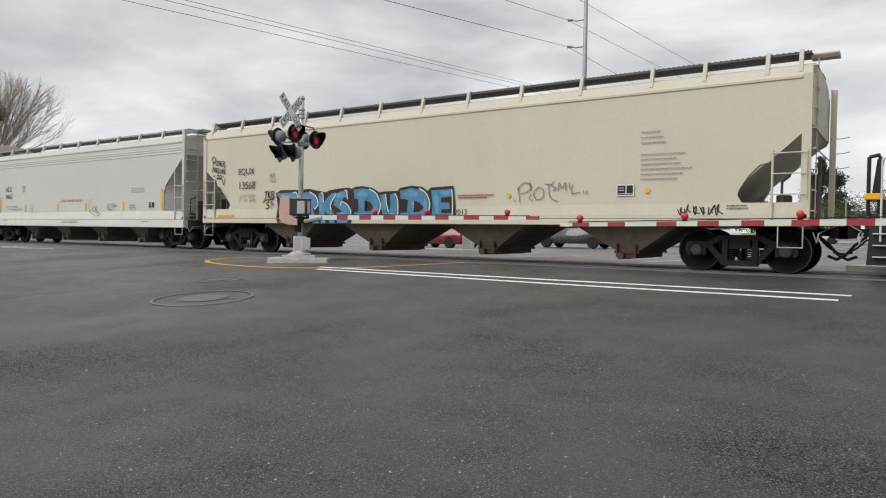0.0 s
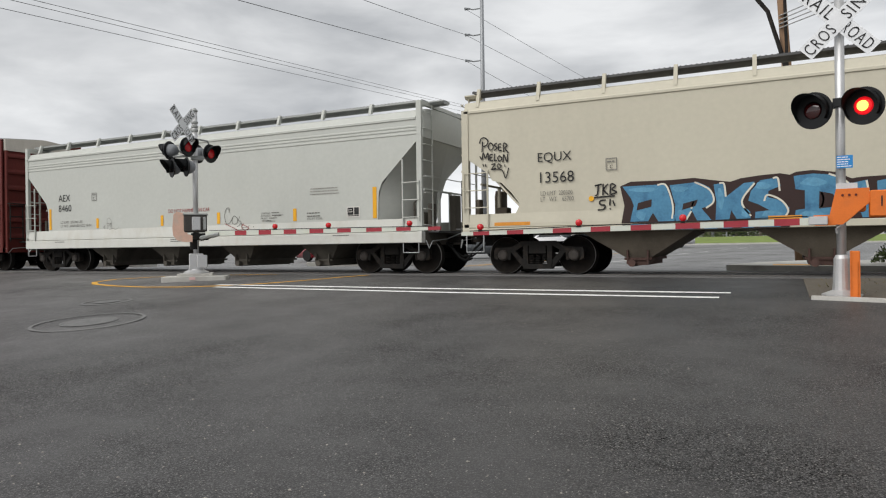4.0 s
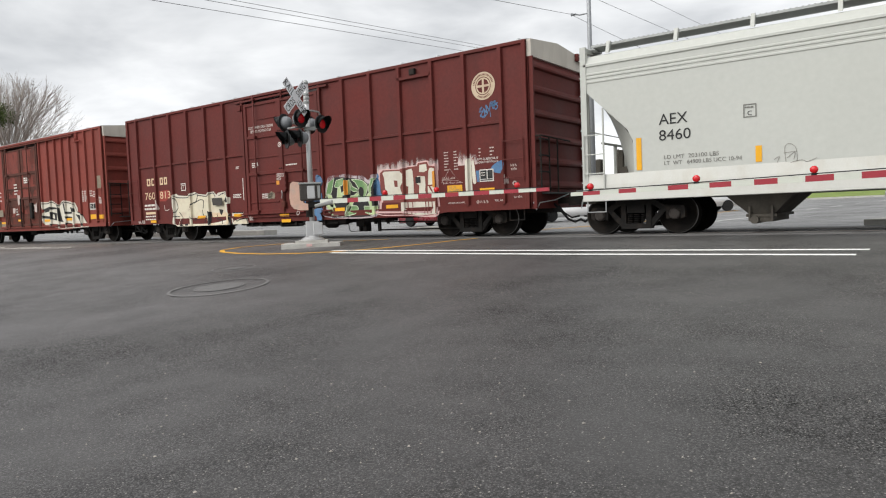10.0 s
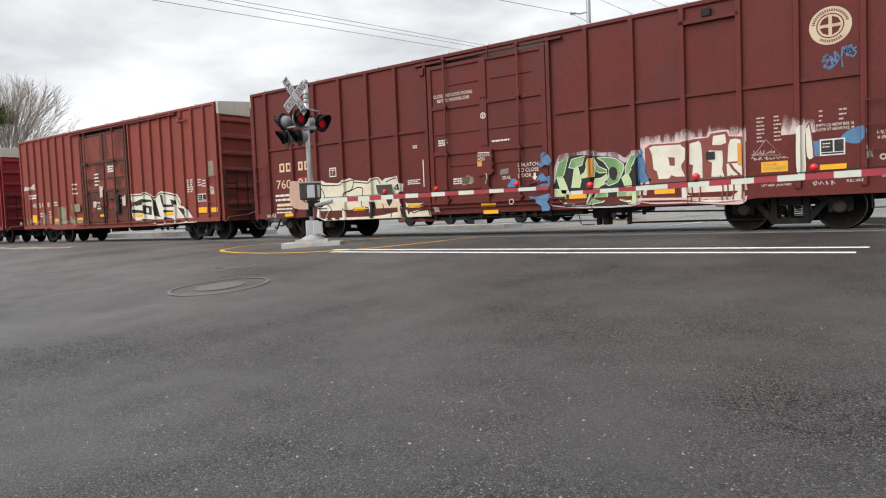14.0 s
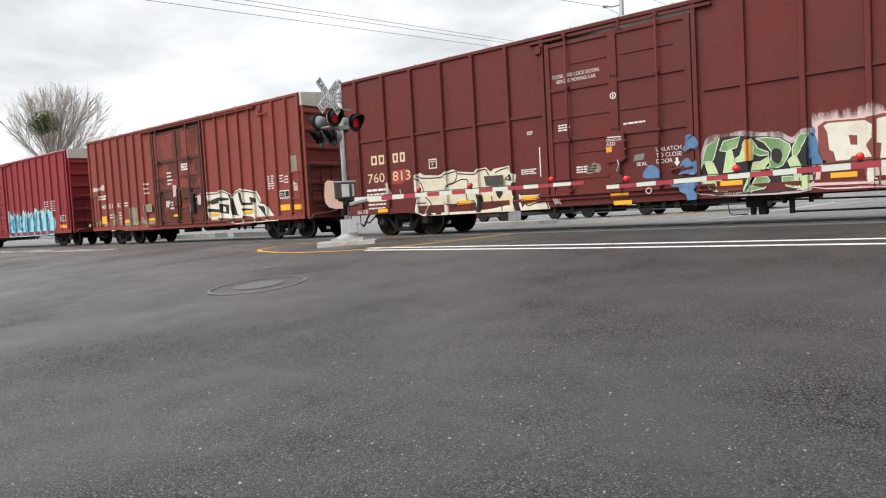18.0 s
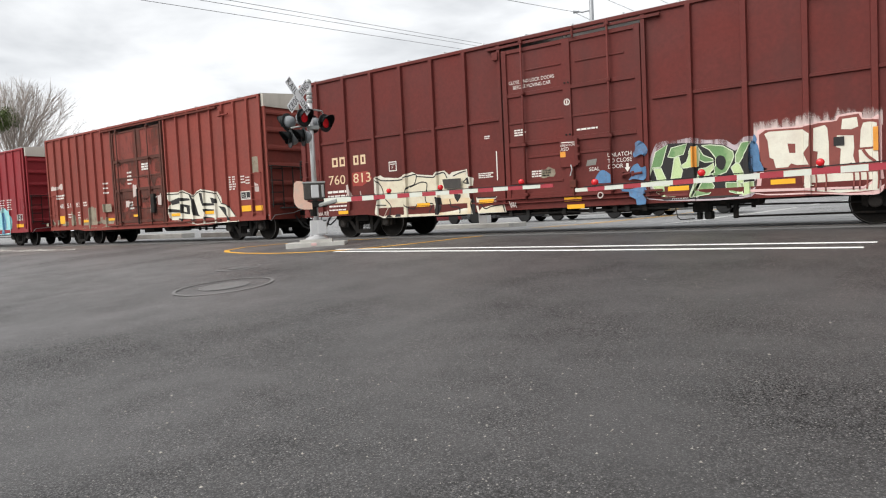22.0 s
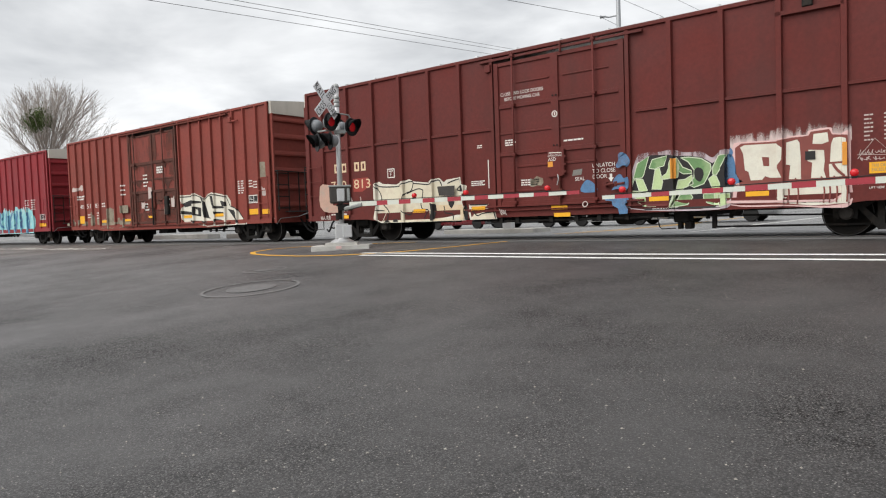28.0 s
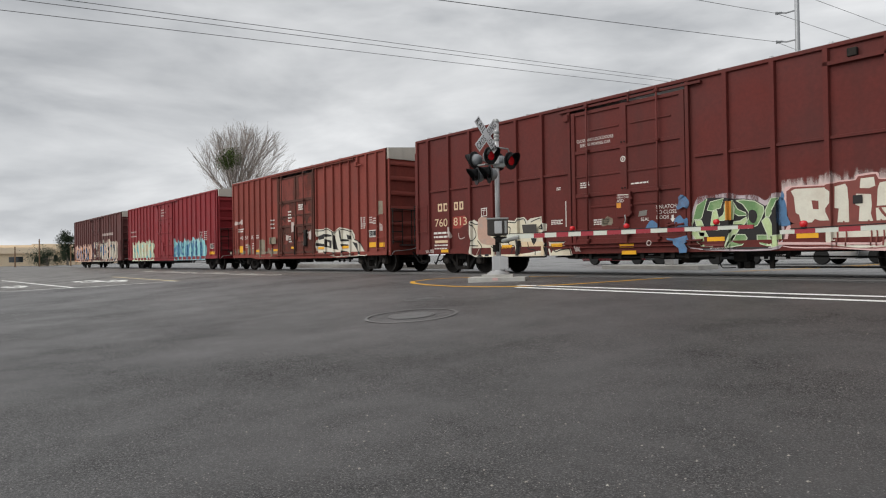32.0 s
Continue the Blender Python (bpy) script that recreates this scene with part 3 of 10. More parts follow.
def ground_z(y):
    for (a, za), (b, zb) in zip(RISE, RISE[1:]):
        if y <= b:
            k = (y - a) / (b - a)
            return za + (zb - za) * k
    return RISE[-1][1]


def strip(bm, line, width, lift=0.006, mi=0):
    """A painted line laid on the ground along points (x, y)."""
    pts = []
    for (x0, y0), (x1, y1) in zip(line, line[1:]):
        n = max(1, int(math.hypot(x1 - x0, y1 - y0) / 0.5))
        pts += [(x0 + (x1 - x0) * i / n, y0 + (y1 - y0) * i / n) for i in range(n)]
    pts.append(line[-1])
    prev = None
    for i, (x, y) in enumerate(pts):
        ax, ay = pts[max(0, i - 1)]
        bx, by = pts[min(len(pts) - 1, i + 1)]
        d = math.hypot(bx - ax, by - ay) or 1
        nx, ny = -(by - ay) / d * width / 2, (bx - ax) / d * width / 2
        pair = [bm.verts.new((x + nx, y + ny, ground_z(y + ny) + lift)), bm.verts.new((x - nx, y - ny, ground_z(y - ny) + lift))]
        if prev:
            f = bm.faces.new((prev[1], pair[1], pair[0], prev[0]))
            f.material_index = mi
        prev = pair


bm = B()
gx = [-3000, -900, -400, -200, -120, -80, -60] + list(range(-50, 51, 5)) + [60, 80, 120, 200, 400, 900, 3000]
gy = [-3000, -600, -200, -80, -40, -20, -10, -5] + [i * 0.5 for i in range(-4, 41)] + [22, 24, 26, 28, 30, 33, 36, 40, 45, 52, 60, 70, 80, 110, 160, 250, 400, 900, 3000]
grid = [[bm.verts.new((x, y, ground_z(y))) for x in gx] for y in gy]
for j in range(len(gy) - 1):
    for i in range(len(gx) - 1):
        f = bm.faces.new((grid[j][i], grid[j][i + 1], grid[j + 1][i + 1], grid[j + 1][i]))
        f.material_index = 0 if gy[j] < 18.9 else 1
        f.smooth = True
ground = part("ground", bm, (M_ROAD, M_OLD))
tagged(ground, "dark new asphalt road climbing gently to the railway crossing", "road", kind="structure")

# older, paler asphalt of the side road, its edge slanting away from the new surface
bm = B()
edge = ((-8.0, -52.0), (-1.5, -42.0), (0.0, -39.9), (2.0, -37.1), (4.0, -34.3), (6.0, -31.7), (8.0, -29.4), (9.6, -27.6), (10.0, -26.8), (12.0, -25.0), (13.5, -24.2), (14.75, -23.6))
lo_ = None
for y, x in edge:
    pair = [bm.verts.new((-260, y, ground_z(y) + 0.004)), bm.verts.new((x, y, ground_z(y) + 0.004))]
    if lo_:
        bm.faces.new((lo_[0], lo_[1], pair[1], pair[0]))
    lo_ = pair
tagged(part("side_road", bm, M_OLDER), "older paler asphalt of the side road", "road", kind="structure")

# rails and the concrete crossing panels between them
rails = thing("railway_track", "steel rails set flush in the crossing", "track")
for y in (TRACK_Y - 0.7525, TRACK_Y + 0.7525):
    bm = B()
    prism(bm, [(y - 0.036, -0.03), (y - 0.036, -0.004), (y - 0.03, 0.0), (y + 0.03, 0.0), (y + 0.036, -0.004), (y + 0.036, -0.03)], -160, 60, axis="x")
    part("rail", bm, M_RAIL, rails)
for i in range(24):
    for y0, y1 in ((TRACK_Y - 1.75, TRACK_Y - 0.83), (TRACK_Y - 0.66, TRACK_Y + 0.66), (TRACK_Y + 0.83, TRACK_Y + 1.75)):
        bm = B()
        x = -34 + i * 2.44
        box(bm, x, x + 2.425, y0, y1, -0.04, -0.012, 0.006)
        part("panel", bm, M_CONC_DARK, rails)

# ---- the train: seconds and metres rolled ----
ROLLED = (
    (0, -41.503),
    (0.5, -39.714),
    (1, -37.953),
    (1.5, -36.210),
    (2, -34.495),
    (2.5, -32.818),
    (3, -31.150),
    (3.5, -29.348),
    (5.5, -22.890),
    (6, -21.308),
    (6.5, -19.743),
    (7, -18.243),
    (7.5, -16.809),
    (8, -15.478),
    (8.5, -14.086),
    (9, -12.693),
    (9.5, -11.319),
    (10, -10.029),
    (10.5, -8.782),
    (11, -7.625),
    (11.5, -6.519),
    (12, -5.459),
    (12.5, -4.495),
    (13, -3.656),
    (13.5, -2.872),
    (14, -2.168),
    (14.5, -1.562),
    (16.5, 0.105),
    (17, 0.329),
    (17.5, 0.435),
    (18, 0.489),
    (18.5, 0.460),
    (19, 0.433),
    (19.5, 0.386),
    (20, 0.328),
    (20.5, 0.252),
    (21, 0.203),
    (21.5, 0.142),
    (22, 0.094),
    (22.5, 0.040),
    (23, -0.000),
    (23.5, -0.037),
    (24, -0.086),
    (24.5, -0.150),
    (26.5, -0.480),
    (27, -0.564),
    (27.5, -0.743),
    (28, -0.956),
    (28.5, -1.191),
    (29, -1.443),
    (29.5, -1.742),
    (30, -2.061),
    (30.5, -2.420),
    (31, -2.817),
    (31.5, -3.311),
    (32, -3.799),
)

WHEEL_R = 0.457
cars = []


def wheelset_mesh():
    bm = B()
    for s in (-1, 1):
        y = s * 0.7525
        prof = [(0.10, y - s * 0.09), (0.15, y - s * 0.09), (0.17, y - s * 0.02), (0.36, y - s * 0.01), (0.385, y - s * 0.05),
                (0.485, y - s * 0.05), (0.485, y - s * 0.03), (WHEEL_R + 0.002, y - s * 0.012), (WHEEL_R, y + s * 0.085), (0.440, y + s * 0.09),
                (0.395, y + s * 0.09), (0.385, y + s * 0.05), (0.18, y + s * 0.045), (0.15, y + s * 0.10), (0.09, y + s * 0.10)]
        lathe(bm, prof, 36)
    for f in bm.faces:
        c = f.calc_center_median()
        r = math.hypot(c.x, c.z)
        f.material_index = 1 if 0.43 < r < 0.459 and abs(c.y) > 0.82 else 0
    rod(bm, (0, -1.0, 0), (0, 1.0, 0), 0.085, seg=12)
    # plate holes' shadow: three raised bosses to show the turning
    for s in (-1, 1):
        for k in range(3):
            a = 2.1 * k
            rod(bm, (0.27 * math.cos(a), s * 0.79, 0.27 * math.sin(a)), (0.27 * math.cos(a), s * 0.81, 0.27 * math.sin(a)), 0.02, seg=6)
    me = bpy.data.meshes.new("wheelset")
    bm.to_mesh(me)
    bm.free()
    me.materials.append(M_WHEEL)
    me.materials.append(M_TREAD)
    for p in me.polygons:
        p.use_smooth = p.area < 0.02
    return me


WHEELS = wheelset_mesh()


def frame_mesh():
    """A cast three-piece truck: two side frames, bolster, springs."""
    bm = B()
    for s in (-1, 1):
        y0, y1 = sorted((s * 0.95, s * 1.10))
        # top chord, two diagonals, spring seat, columns and jaws, so that the openings stay open
        prism(bm, [(-1.10, 0.54), (-1.10, 0.64), (-0.66, 0.66), (-0.42, 0.80), (0.42, 0.80), (0.66, 0.66), (1.10, 0.64), (1.10, 0.54),
                   (0.62, 0.53), (0.38, 0.68), (-0.38, 0.68), (-0.62, 0.53)], y0, y1)
        for k in (-1, 1):
            prism(bm, [(k * 0.74, 0.60), (k * 0.60, 0.60), (k * 0.28, 0.27), (k * 0.28, 0.13), (k * 0.36, 0.15)], y0, y1)
            prism(bm, [(k * 0.24, 0.72), (k * 0.36, 0.72), (k * 0.36, 0.24), (k * 0.24, 0.24)], y0 - 0.02, y1 + 0.02)
            prism(bm, [(k * 1.12, 0.60), (k * 1.02, 0.60), (k * 1.02, 0.34), (k * 1.12, 0.38)], y0, y1)
            prism(bm, [(k * 0.78, 0.60), (k * 0.68, 0.58), (k * 0.70, 0.34), (k * 0.78, 0.36)], y0, y1)
        prism(bm, [(-0.36, 0.13), (0.36, 0.13), (0.34, 0.25), (-0.34, 0.25)], y0 - 0.03, y1 + 0.03)
        prism(bm, [(-0.22, 0.50), (0.22, 0.50), (0.20, 0.68), (-0.20, 0.68)], y0 - 0.04, y1 + 0.04)
        for x in (-0.16, 0.0, 0.16):
            for j in range(5):
                lathe(bm, [(0.062, -0.012), (0.072, 0.0), (0.062, 0.012)], 10, "z", (x, s * 1.05, 0.275 + 0.045 * j))
    box(bm, -0.20, 0.20, -1.0, 1.0, 0.52, 0.68)
    box(bm, -0.30, 0.30, -0.35, 0.35, 0.66, 0.78)
    for k in (-1, 1):
        box(bm, k * 0.40 - 0.05, k * 0.40 + 0.05, -0.80, 0.80, 0.38, 0.48)
    me = bpy.data.meshes.new("bogie")
    bm.normal_update()
    bm.to_mesh(me)
    bm.free()
    me.materials.append(M_BLACK)
    return me


FRAMES = frame_mesh()


def cap_mesh():
    bm = B()
    lathe(bm, [(0.13, -1.02), (0.13, -1.12), (0.105, -1.15), (0.06, -1.16)], 16)
    for s in (-1,):
        for k in range(3):
            a = 2.1 * k + 0.4
            rod(bm, (0.075 * math.cos(a), s * 1.15, 0.075 * math.sin(a)), (0.075 * math.cos(a), s * 1.175, 0.075 * math.sin(a)), 0.018, seg=6)
    me = bpy.data.meshes.new("bearing_cap")
    bm.to_mesh(me)
    bm.free()
    me.materials.append(M_CAP)
    return me


CAPS = cap_mesh()
turning = []


def bogie(car, x, base=1.78):
    b = new("bogie", FRAMES)
    b.parent = car
    b.location = (x, 0, 0)
    tagged(b, "blackened cast-steel three-piece truck")
    for k in (-1, 1):
        w = new("wheelset", WHEELS)
        w.parent = b
        w.location = (k * base / 2, 0, WHEEL_R)
        for a in (0, 180):
            c = new("bearing_cap", CAPS)
            c.parent = b
            c.matrix_basis = pose(k * base / 2, 0, WHEEL_R, 0, 0, a)
        turning.append((w, k * base / 2))
    return b


def couplings(car, x, s, material=M_BLACK):
    """Draft sill, coupler, hose and uncoupling lever at the end x; s is +1 or -1 outwards."""
    bm = B()
    box(bm, min(x - s * 1.2, x), max(x - s * 1.2, x), -0.2, 0.2, 0.70, 1.02)
    box(bm, min(x, x + s * 0.42), max(x, x + s * 0.42), -0.09, 0.09, 0.80, 0.96)
    prism(bm, [(x + s * 0.40, 0.74), (x + s * 0.72, 0.76), (x + s * 0.72, 1.02), (x + s * 0.40, 1.02)], -0.17, 0.12)
    part("coupler", bm, material, car, "dark cast coupler and draft sill")
    bm = B()
    bent(bm, [(x + s * 0.05, -0.32, 0.80), (x + s * 0.25, -0.34, 0.62), (x + s * 0.42, -0.30, 0.40), (x + s * 0.58, -0.22, 0.31),
              (x + s * 0.74, -0.16, 0.38)], 0.032)
    part("brake_hose", bm, M_TYRE, car, "looped black rubber air hose", True)
    bm = B()
    bent(bm, [(x + s * 0.05, -0.05, 0.74), (x + s * 0.22, -0.10, 0.56), (x + s * 0.44, -0.10, 0.42), (x + s * 0.66, -0.1, 0.46)], 0.024)
    part("brake_hose", bm, M_TYRE, car, "looped black rubber air hose", True)
    bm = B()
    bent(bm, [(x + s * 0.06, -1.50, 0.86), (x + s * 0.12, -1.45, 0.66), (x + s * 0.14, -1.30, 0.84), (x + s * 0.14, -0.45, 0.90), (x + s * 0.4, -0.15, 1.05)], 0.014)
    part("uncoupling_lever", bm, M_GALV, car)


def ladder(car, x, y, z0, z1, material, wide=0.42, rungs=None, face="y", group_name="ladder", r=0.014):
    """Rungs on a face that looks along -y, or along x."""
    n = rungs or max(2, int((z1 - z0) / 0.38))
    bm = B()
    for k in (0, 1):
        if face == "y":
            rod(bm, (x + wide * k, y + 0.01, z0 - 0.1), (x + wide * k, y + 0.01, z1 + 0.05), r * 0.9, seg=6)
        else:
            rod(bm, (x - face * 0.01, y + wide * k, z0 - 0.1), (x - face * 0.01, y + wide * k, z1 + 0.05), r * 0.9, seg=6)
    lad = part(group_name, bm, material, car)
    first = None
    for i in range(n):
        z = z0 + (z1 - z0) * i / (n - 1)
        if first:
            alike(first, Matrix.Translation((0, 0, z - z0)), lad)
            continue
        bm = B()
        if face == "y":
            bent(bm, [(x, y + 0.07, z), (x, y, z), (x + wide, y, z), (x + wide, y + 0.07, z)], r)
        else:
            bent(bm, [(x - face * 0.07, y, z), (x, y, z), (x, y + wide, z), (x - face * 0.07, y + wide, z)], r)
        first = part("rung", bm, material, lad)


def sill_step(car, x, y, z0, z1, wide, material):
    bm = B()
    bent(bm, [(x, y, z1), (x, y, z0), (x + wide, y, z0), (x + wide, y, z1)], 0.016)
    part("sill_step", bm, material, car)


def boxcar(label, x0, x1, paint, posts, door, trucks, top=4.86, bottom=0.69, mid=2.95, door_rails=(), post_wide=0.10,
           rust_door=False, door_bars=(), proud=0.065, leaf=None, grabs=(4, 1.15, 2.35, 0.46)):
    half = (x1 - x0) / 2
    xc = (x0 + x1) / 2
    car = thing("boxcar", label, "freight car", "cars of the train")
    L, Rr = -half, half
    skin = -1.53
    d0, d1 = door[0] - xc, door[1] - xc
    for s, nm in ((-1, "side_wall"), (1, "side_wall")):
        for a, c in ((L, d0), (d1, Rr)):
            bm = B()
            y0, y1 = sorted((s * 1.53, s * 1.49))
            box(bm, a, c, y0, y1, bottom + 0.16, top - 0.09)
            part(nm, bm, paint, car)
        bm = B()
        y0, y1 = sorted((s * 1.58, s * 1.46))
        box(bm, L, Rr, y0, y1, top - 0.09, top, 0.01)
        part("top_chord", bm, paint, car)
        bm = B()
        n = 0.9
        prism(bm, [(L, bottom), (L + 2.6, bottom), (L + 3.2, bottom - 0.08), (Rr - 3.2, bottom - 0.08), (Rr - 2.6, bottom), (Rr, bottom),
                   (Rr, bottom + 0.17), (L, bottom + 0.17)], *sorted((s * 1.575, s * 1.46)))
        part("side_sill", bm, paint, car)
    # side posts
    bm = B()
    w = post_wide / 2
    prism(bm, [(-w - 0.02, 0.0), (w + 0.02, 0.0), (w, -proud), (-w, -proud)], bottom + 0.16, top - 0.09, axis="z")
    first = part("side_post", bm, paint, car)
    first.location = (posts[0] - xc, skin, 0)
    for x in posts[1:]:
        alike(first, Matrix.Translation((x - xc, skin, 0)), car)
    for x in posts[::2]:
        alike(first, Matrix.Translation((x - xc, -skin, 0)) @ Matrix.Rotation(math.pi, 4, "Z"), car)
    for x in (L + 0.06, Rr - 0.06):
        for s in (-1, 1):
            bm = B()
            y0, y1 = sorted((s * 1.585, s * 1.45))
            box(bm, x - 0.06, x + 0.06, y0, y1, bottom, top - 0.02, 0.01)
            part("corner_post", bm, paint, car)
    if mid:
        for a, c in ((posts[0] - xc, d0 - 0.05), (d1 + 0.15, posts[-1] - xc)):
            bm = B()
            prism(bm, [(-1.53, mid - 0.04), (-1.575, mid - 0.03), (-1.575, mid + 0.03), (-1.53, mid + 0.04)], a, c, axis="x")
            part("side_rail", bm, paint, car)
    # roof: shallow gable with ribs
    bm = B()
    prism(bm, [(-1.56, top), (1.56, top), (1.5, top + 0.03), (0.0, top + 0.16), (-1.5, top + 0.03)], L, Rr, axis="x")
    k = L + 0.6
    while k < Rr:
        prism(bm, [(-1.54, top + 0.01), (1.54, top + 0.01), (1.5, top + 0.06), (0.0, top + 0.19), (-1.5, top + 0.06)], k, k + 0.06, axis="x")
        k += 1.25
    part("roof", bm, M_GALV, car, "galvanised ribbed roof")
    # ends with pressed ribs and a pale upper panel
    for s in (-1, 1):
        x = s * half
        bm = B()
        box(bm, min(x + s * 0.05, x), max(x + s * 0.05, x), -1.5, 1.5, bottom, top - 0.42)
        ew = part("end_wall", bm, paint, car, "end wall pressed into deep horizontal ribs")
        z = top - 0.68
        while z > bottom + 0.4:
            bm = B()
            prism(bm, [(x + s * 0.05, z - 0.02), (x + s * 0.135, z + 0.01), (x + s * 0.145, z + 0.06), (x + s * 0.125, z + 0.13), (x + s * 0.05, z + 0.20)], -1.44, 1.44, axis="y")
            part("end_rib", bm, paint, ew)
            z -= 0.60
        # flanges close the ribs at both corners
        for y in (-1.47, 1.47):
            bm = B()
            box(bm, *sorted((x + s * 0.03, x + s * 0.155)), y - 0.03, y + 0.03, bottom, top - 0.42)
            part("corner_flange", bm, paint, ew)
        bm = B()
        box(bm, *sorted((x + s * 0.12, x + s * 0.22)), 1.05, 1.45, top - 0.16, top + 0.04, 0.01)
        part("marker_box", bm, paint, ew)
        bm = B()
        prism(bm, [(-1.5, top - 0.42), (1.5, top - 0.42), (1.5, top), (0, top + 0.14), (-1.5, top)], min(x, x + s * 0.12), max(x, x + s * 0.12), axis="x")
        part("end_panel", bm, M_ENDWHITE, car, "dirty white excess-height panel")
        couplings(car, x, s)
        ladder(car, x + s * 0.30, -1.46, 1.2, 2.42, M_BLACK, 0.46, 4, s, "end_ladder", 0.022)
        bm = B()
        rod(bm, (x + s * 0.30, -1.46, 2.50), (x + s * 0.30, 0.2, 2.46), 0.022)
        rod(bm, (x + s * 0.30, -0.55, 1.1), (x + s * 0.30, -0.55, 2.48), 0.022)
        rod(bm, (x + s * 0.05, -1.46, 2.50), (x + s * 0.30, -1.46, 2.50), 0.022)
        part("end_rail", bm, M_BLACK, car)
        bm = B()
        box(bm, min(x, x + s * 0.30), max(x, x + s * 0.30), -1.0, 1.0, 1.06, 1.10)
        part("crossover_platform", bm, M_GRATE, car)
    n_, g0, g1, gw = grabs
    ladder(car, Rr - gw - 0.12, -1.63, g0, g1, paint, gw, n_)
    ladder(car, L + 0.12, -1.63, g0, g1, paint, gw, n_)
    for x in (L + 0.16, Rr - 0.62):
        sill_step(car, x, -1.5, 0.42, bottom, 0.42, M_BLACK)
    # floor and underframe
    bm = B()
    box(bm, L, Rr, -1.46, 1.46, bottom + 0.28, bottom + 0.42)
    box(bm, L, Rr, -0.22, 0.22, bottom - 0.12, bottom + 0.28)
    for i in range(9):
        x = L + (i + 0.5) * (Rr - L) / 9
        box(bm, x - 0.06, x + 0.06, -1.46, 1.46, bottom + 0.02, bottom + 0.28)
    part("underframe", bm, M_BLACK, car)
    bm = B()
    rod(bm, (0.6, -0.75, 0.60), (2.1, -0.75, 0.60), 0.17, seg=14)
    box(bm, -0.9, -0.2, -0.9, -0.5, 0.42, 0.72)
    bent(bm, [(-half + 3.0, -0.9, 0.62), (-0.9, -0.8, 0.56), (0.6, -0.75, 0.60)], 0.02)
    bent(bm, [(2.1, -0.9, 0.52), (half - 3.0, -0.95, 0.44)], 0.02)
    bent(bm, [(-half + 2.8, -1.15, 0.66), (-2.0, -1.15, 0.58), (1.0, -1.15, 0.6), (half - 2.9, -1.15, 0.64)], 0.024)
    rod(bm, (-4.6, -0.7, 0.62), (-3.6, -0.7, 0.62), 0.11, seg=10)
    for x in (-5.2, -2.6, 1.4, 2.4):
        box(bm, x - 0.03, x + 0.03, -1.2, -0.6, 0.52, 0.80)
    for x in (3.1, 3.5, 4.0):
        rod(bm, (x, -0.95, 0.78), (x, -0.95, 0.42), 0.05, seg=6)
    box(bm, 2.9, 4.1, -1.02, -0.85, 0.52, 0.62)
    part("brake_gear", bm, M_BLACK, car)
    if leaf:
        leaf(car, xc, paint, bottom, top)
    else:
        # door
        bm = B()
        box(bm, d0, d1, -1.56, -1.50, bottom + 0.14, top - 0.10)
        dm = M_RUST if rust_door else paint
        dr = part("door", bm, dm, car, "rust-streaked plug door" if rust_door else "plug door with panel ribs")
        for x in door_bars:
            bm = B()
            prism(bm, [(x - xc - 0.05, -1.56), (x - xc + 0.05, -1.56), (x - xc + 0.035, -1.61), (x - xc - 0.035, -1.61)], bottom + 0.2, top - 0.15, axis="z")
            part("door_stile", bm, dm, dr)
        for z in door_rails:
            bm = B()
            prism(bm, [(-1.56, z - 0.05), (-1.60, z - 0.035), (-1.60, z + 0.035), (-1.56, z + 0.05)], d0 + 0.04, d1 - 0.04, axis="x")
            part("door_rail", bm, paint if not rust_door else M_RUST, dr)
        for z in (bottom + 0.20, bottom + 0.33):
            bm = B()
            prism(bm, [(-1.57, z - 0.025), (-1.62, z - 0.02), (-1.62, z + 0.02), (-1.57, z + 0.025)], d0 - 0.35, d1 + 0.35, axis="x")
            part("door_track", bm, dm, car)
        bm = B()
        for i in range(7):
            x = d0 - 0.2 + i * (d1 - d0 + 0.5) / 6
            box(bm, x, x + 0.09, -1.50, -1.30, bottom - 0.20, bottom - 0.06)
        rod(bm, (d0 - 0.3, -1.42, bottom - 0.14), (d1 + 0.6, -1.42, bottom - 0.14), 0.03)
        part("door_gear", bm, M_BLACK, car, "dark rods and brackets under the door")
        for x in (d0 + 0.62, d1 - 0.62):
            bm = B()
            rod(bm, (x, -1.63, bottom + 0.1), (x, -1.63, top - 0.12), 0.022)
            for z in (bottom + 0.3, 2.0, 3.2, top - 0.4):
                box(bm, x - 0.05, x + 0.05, -1.65, -1.56, z - 0.04, z + 0.04)
            part("lock_rod", bm, paint, dr)
        bm = B()
        for x in (d0 - 0.06, d1 + 0.06):
            box(bm, x - 0.05, x + 0.05, -1.60, -1.50, bottom + 0.1, top - 0.08)
        for z in (bottom + 0.12, top - 0.14):
            box(bm, d0 - 1.2, d1 + 1.2, -1.63, -1.55, z - 0.03, z + 0.03)
        part("door_frame", bm, paint, car)
        bm = B()
        box(bm, d0 - 0.12, d0 - 0.02, -1.66, -1.58, top - 0.42, top - 0.26)
        part("door_stop", bm, M_BLACK if rust_door else paint, dr)
        bm = B()
        box(bm, d0 + 0.9, d0 + 1.3, -1.64, -1.57, 1.3, 1.9)
        part("door_latch", bm, M_BLACK if rust_door else paint, dr)
    bogie(car, trucks[0] - xc)
    bogie(car, trucks[1] - xc)
    cars.append((car, xc))
    return car, xc


def bolt_pair(door, x, z, y):
    for k in (-0.045, 0.045):
        bm = B()
        rod(bm, (x + k, y, z), (x + k, y - 0.02, z), 0.022, seg=8)
        part("bolt", bm, M_BLACK, door)


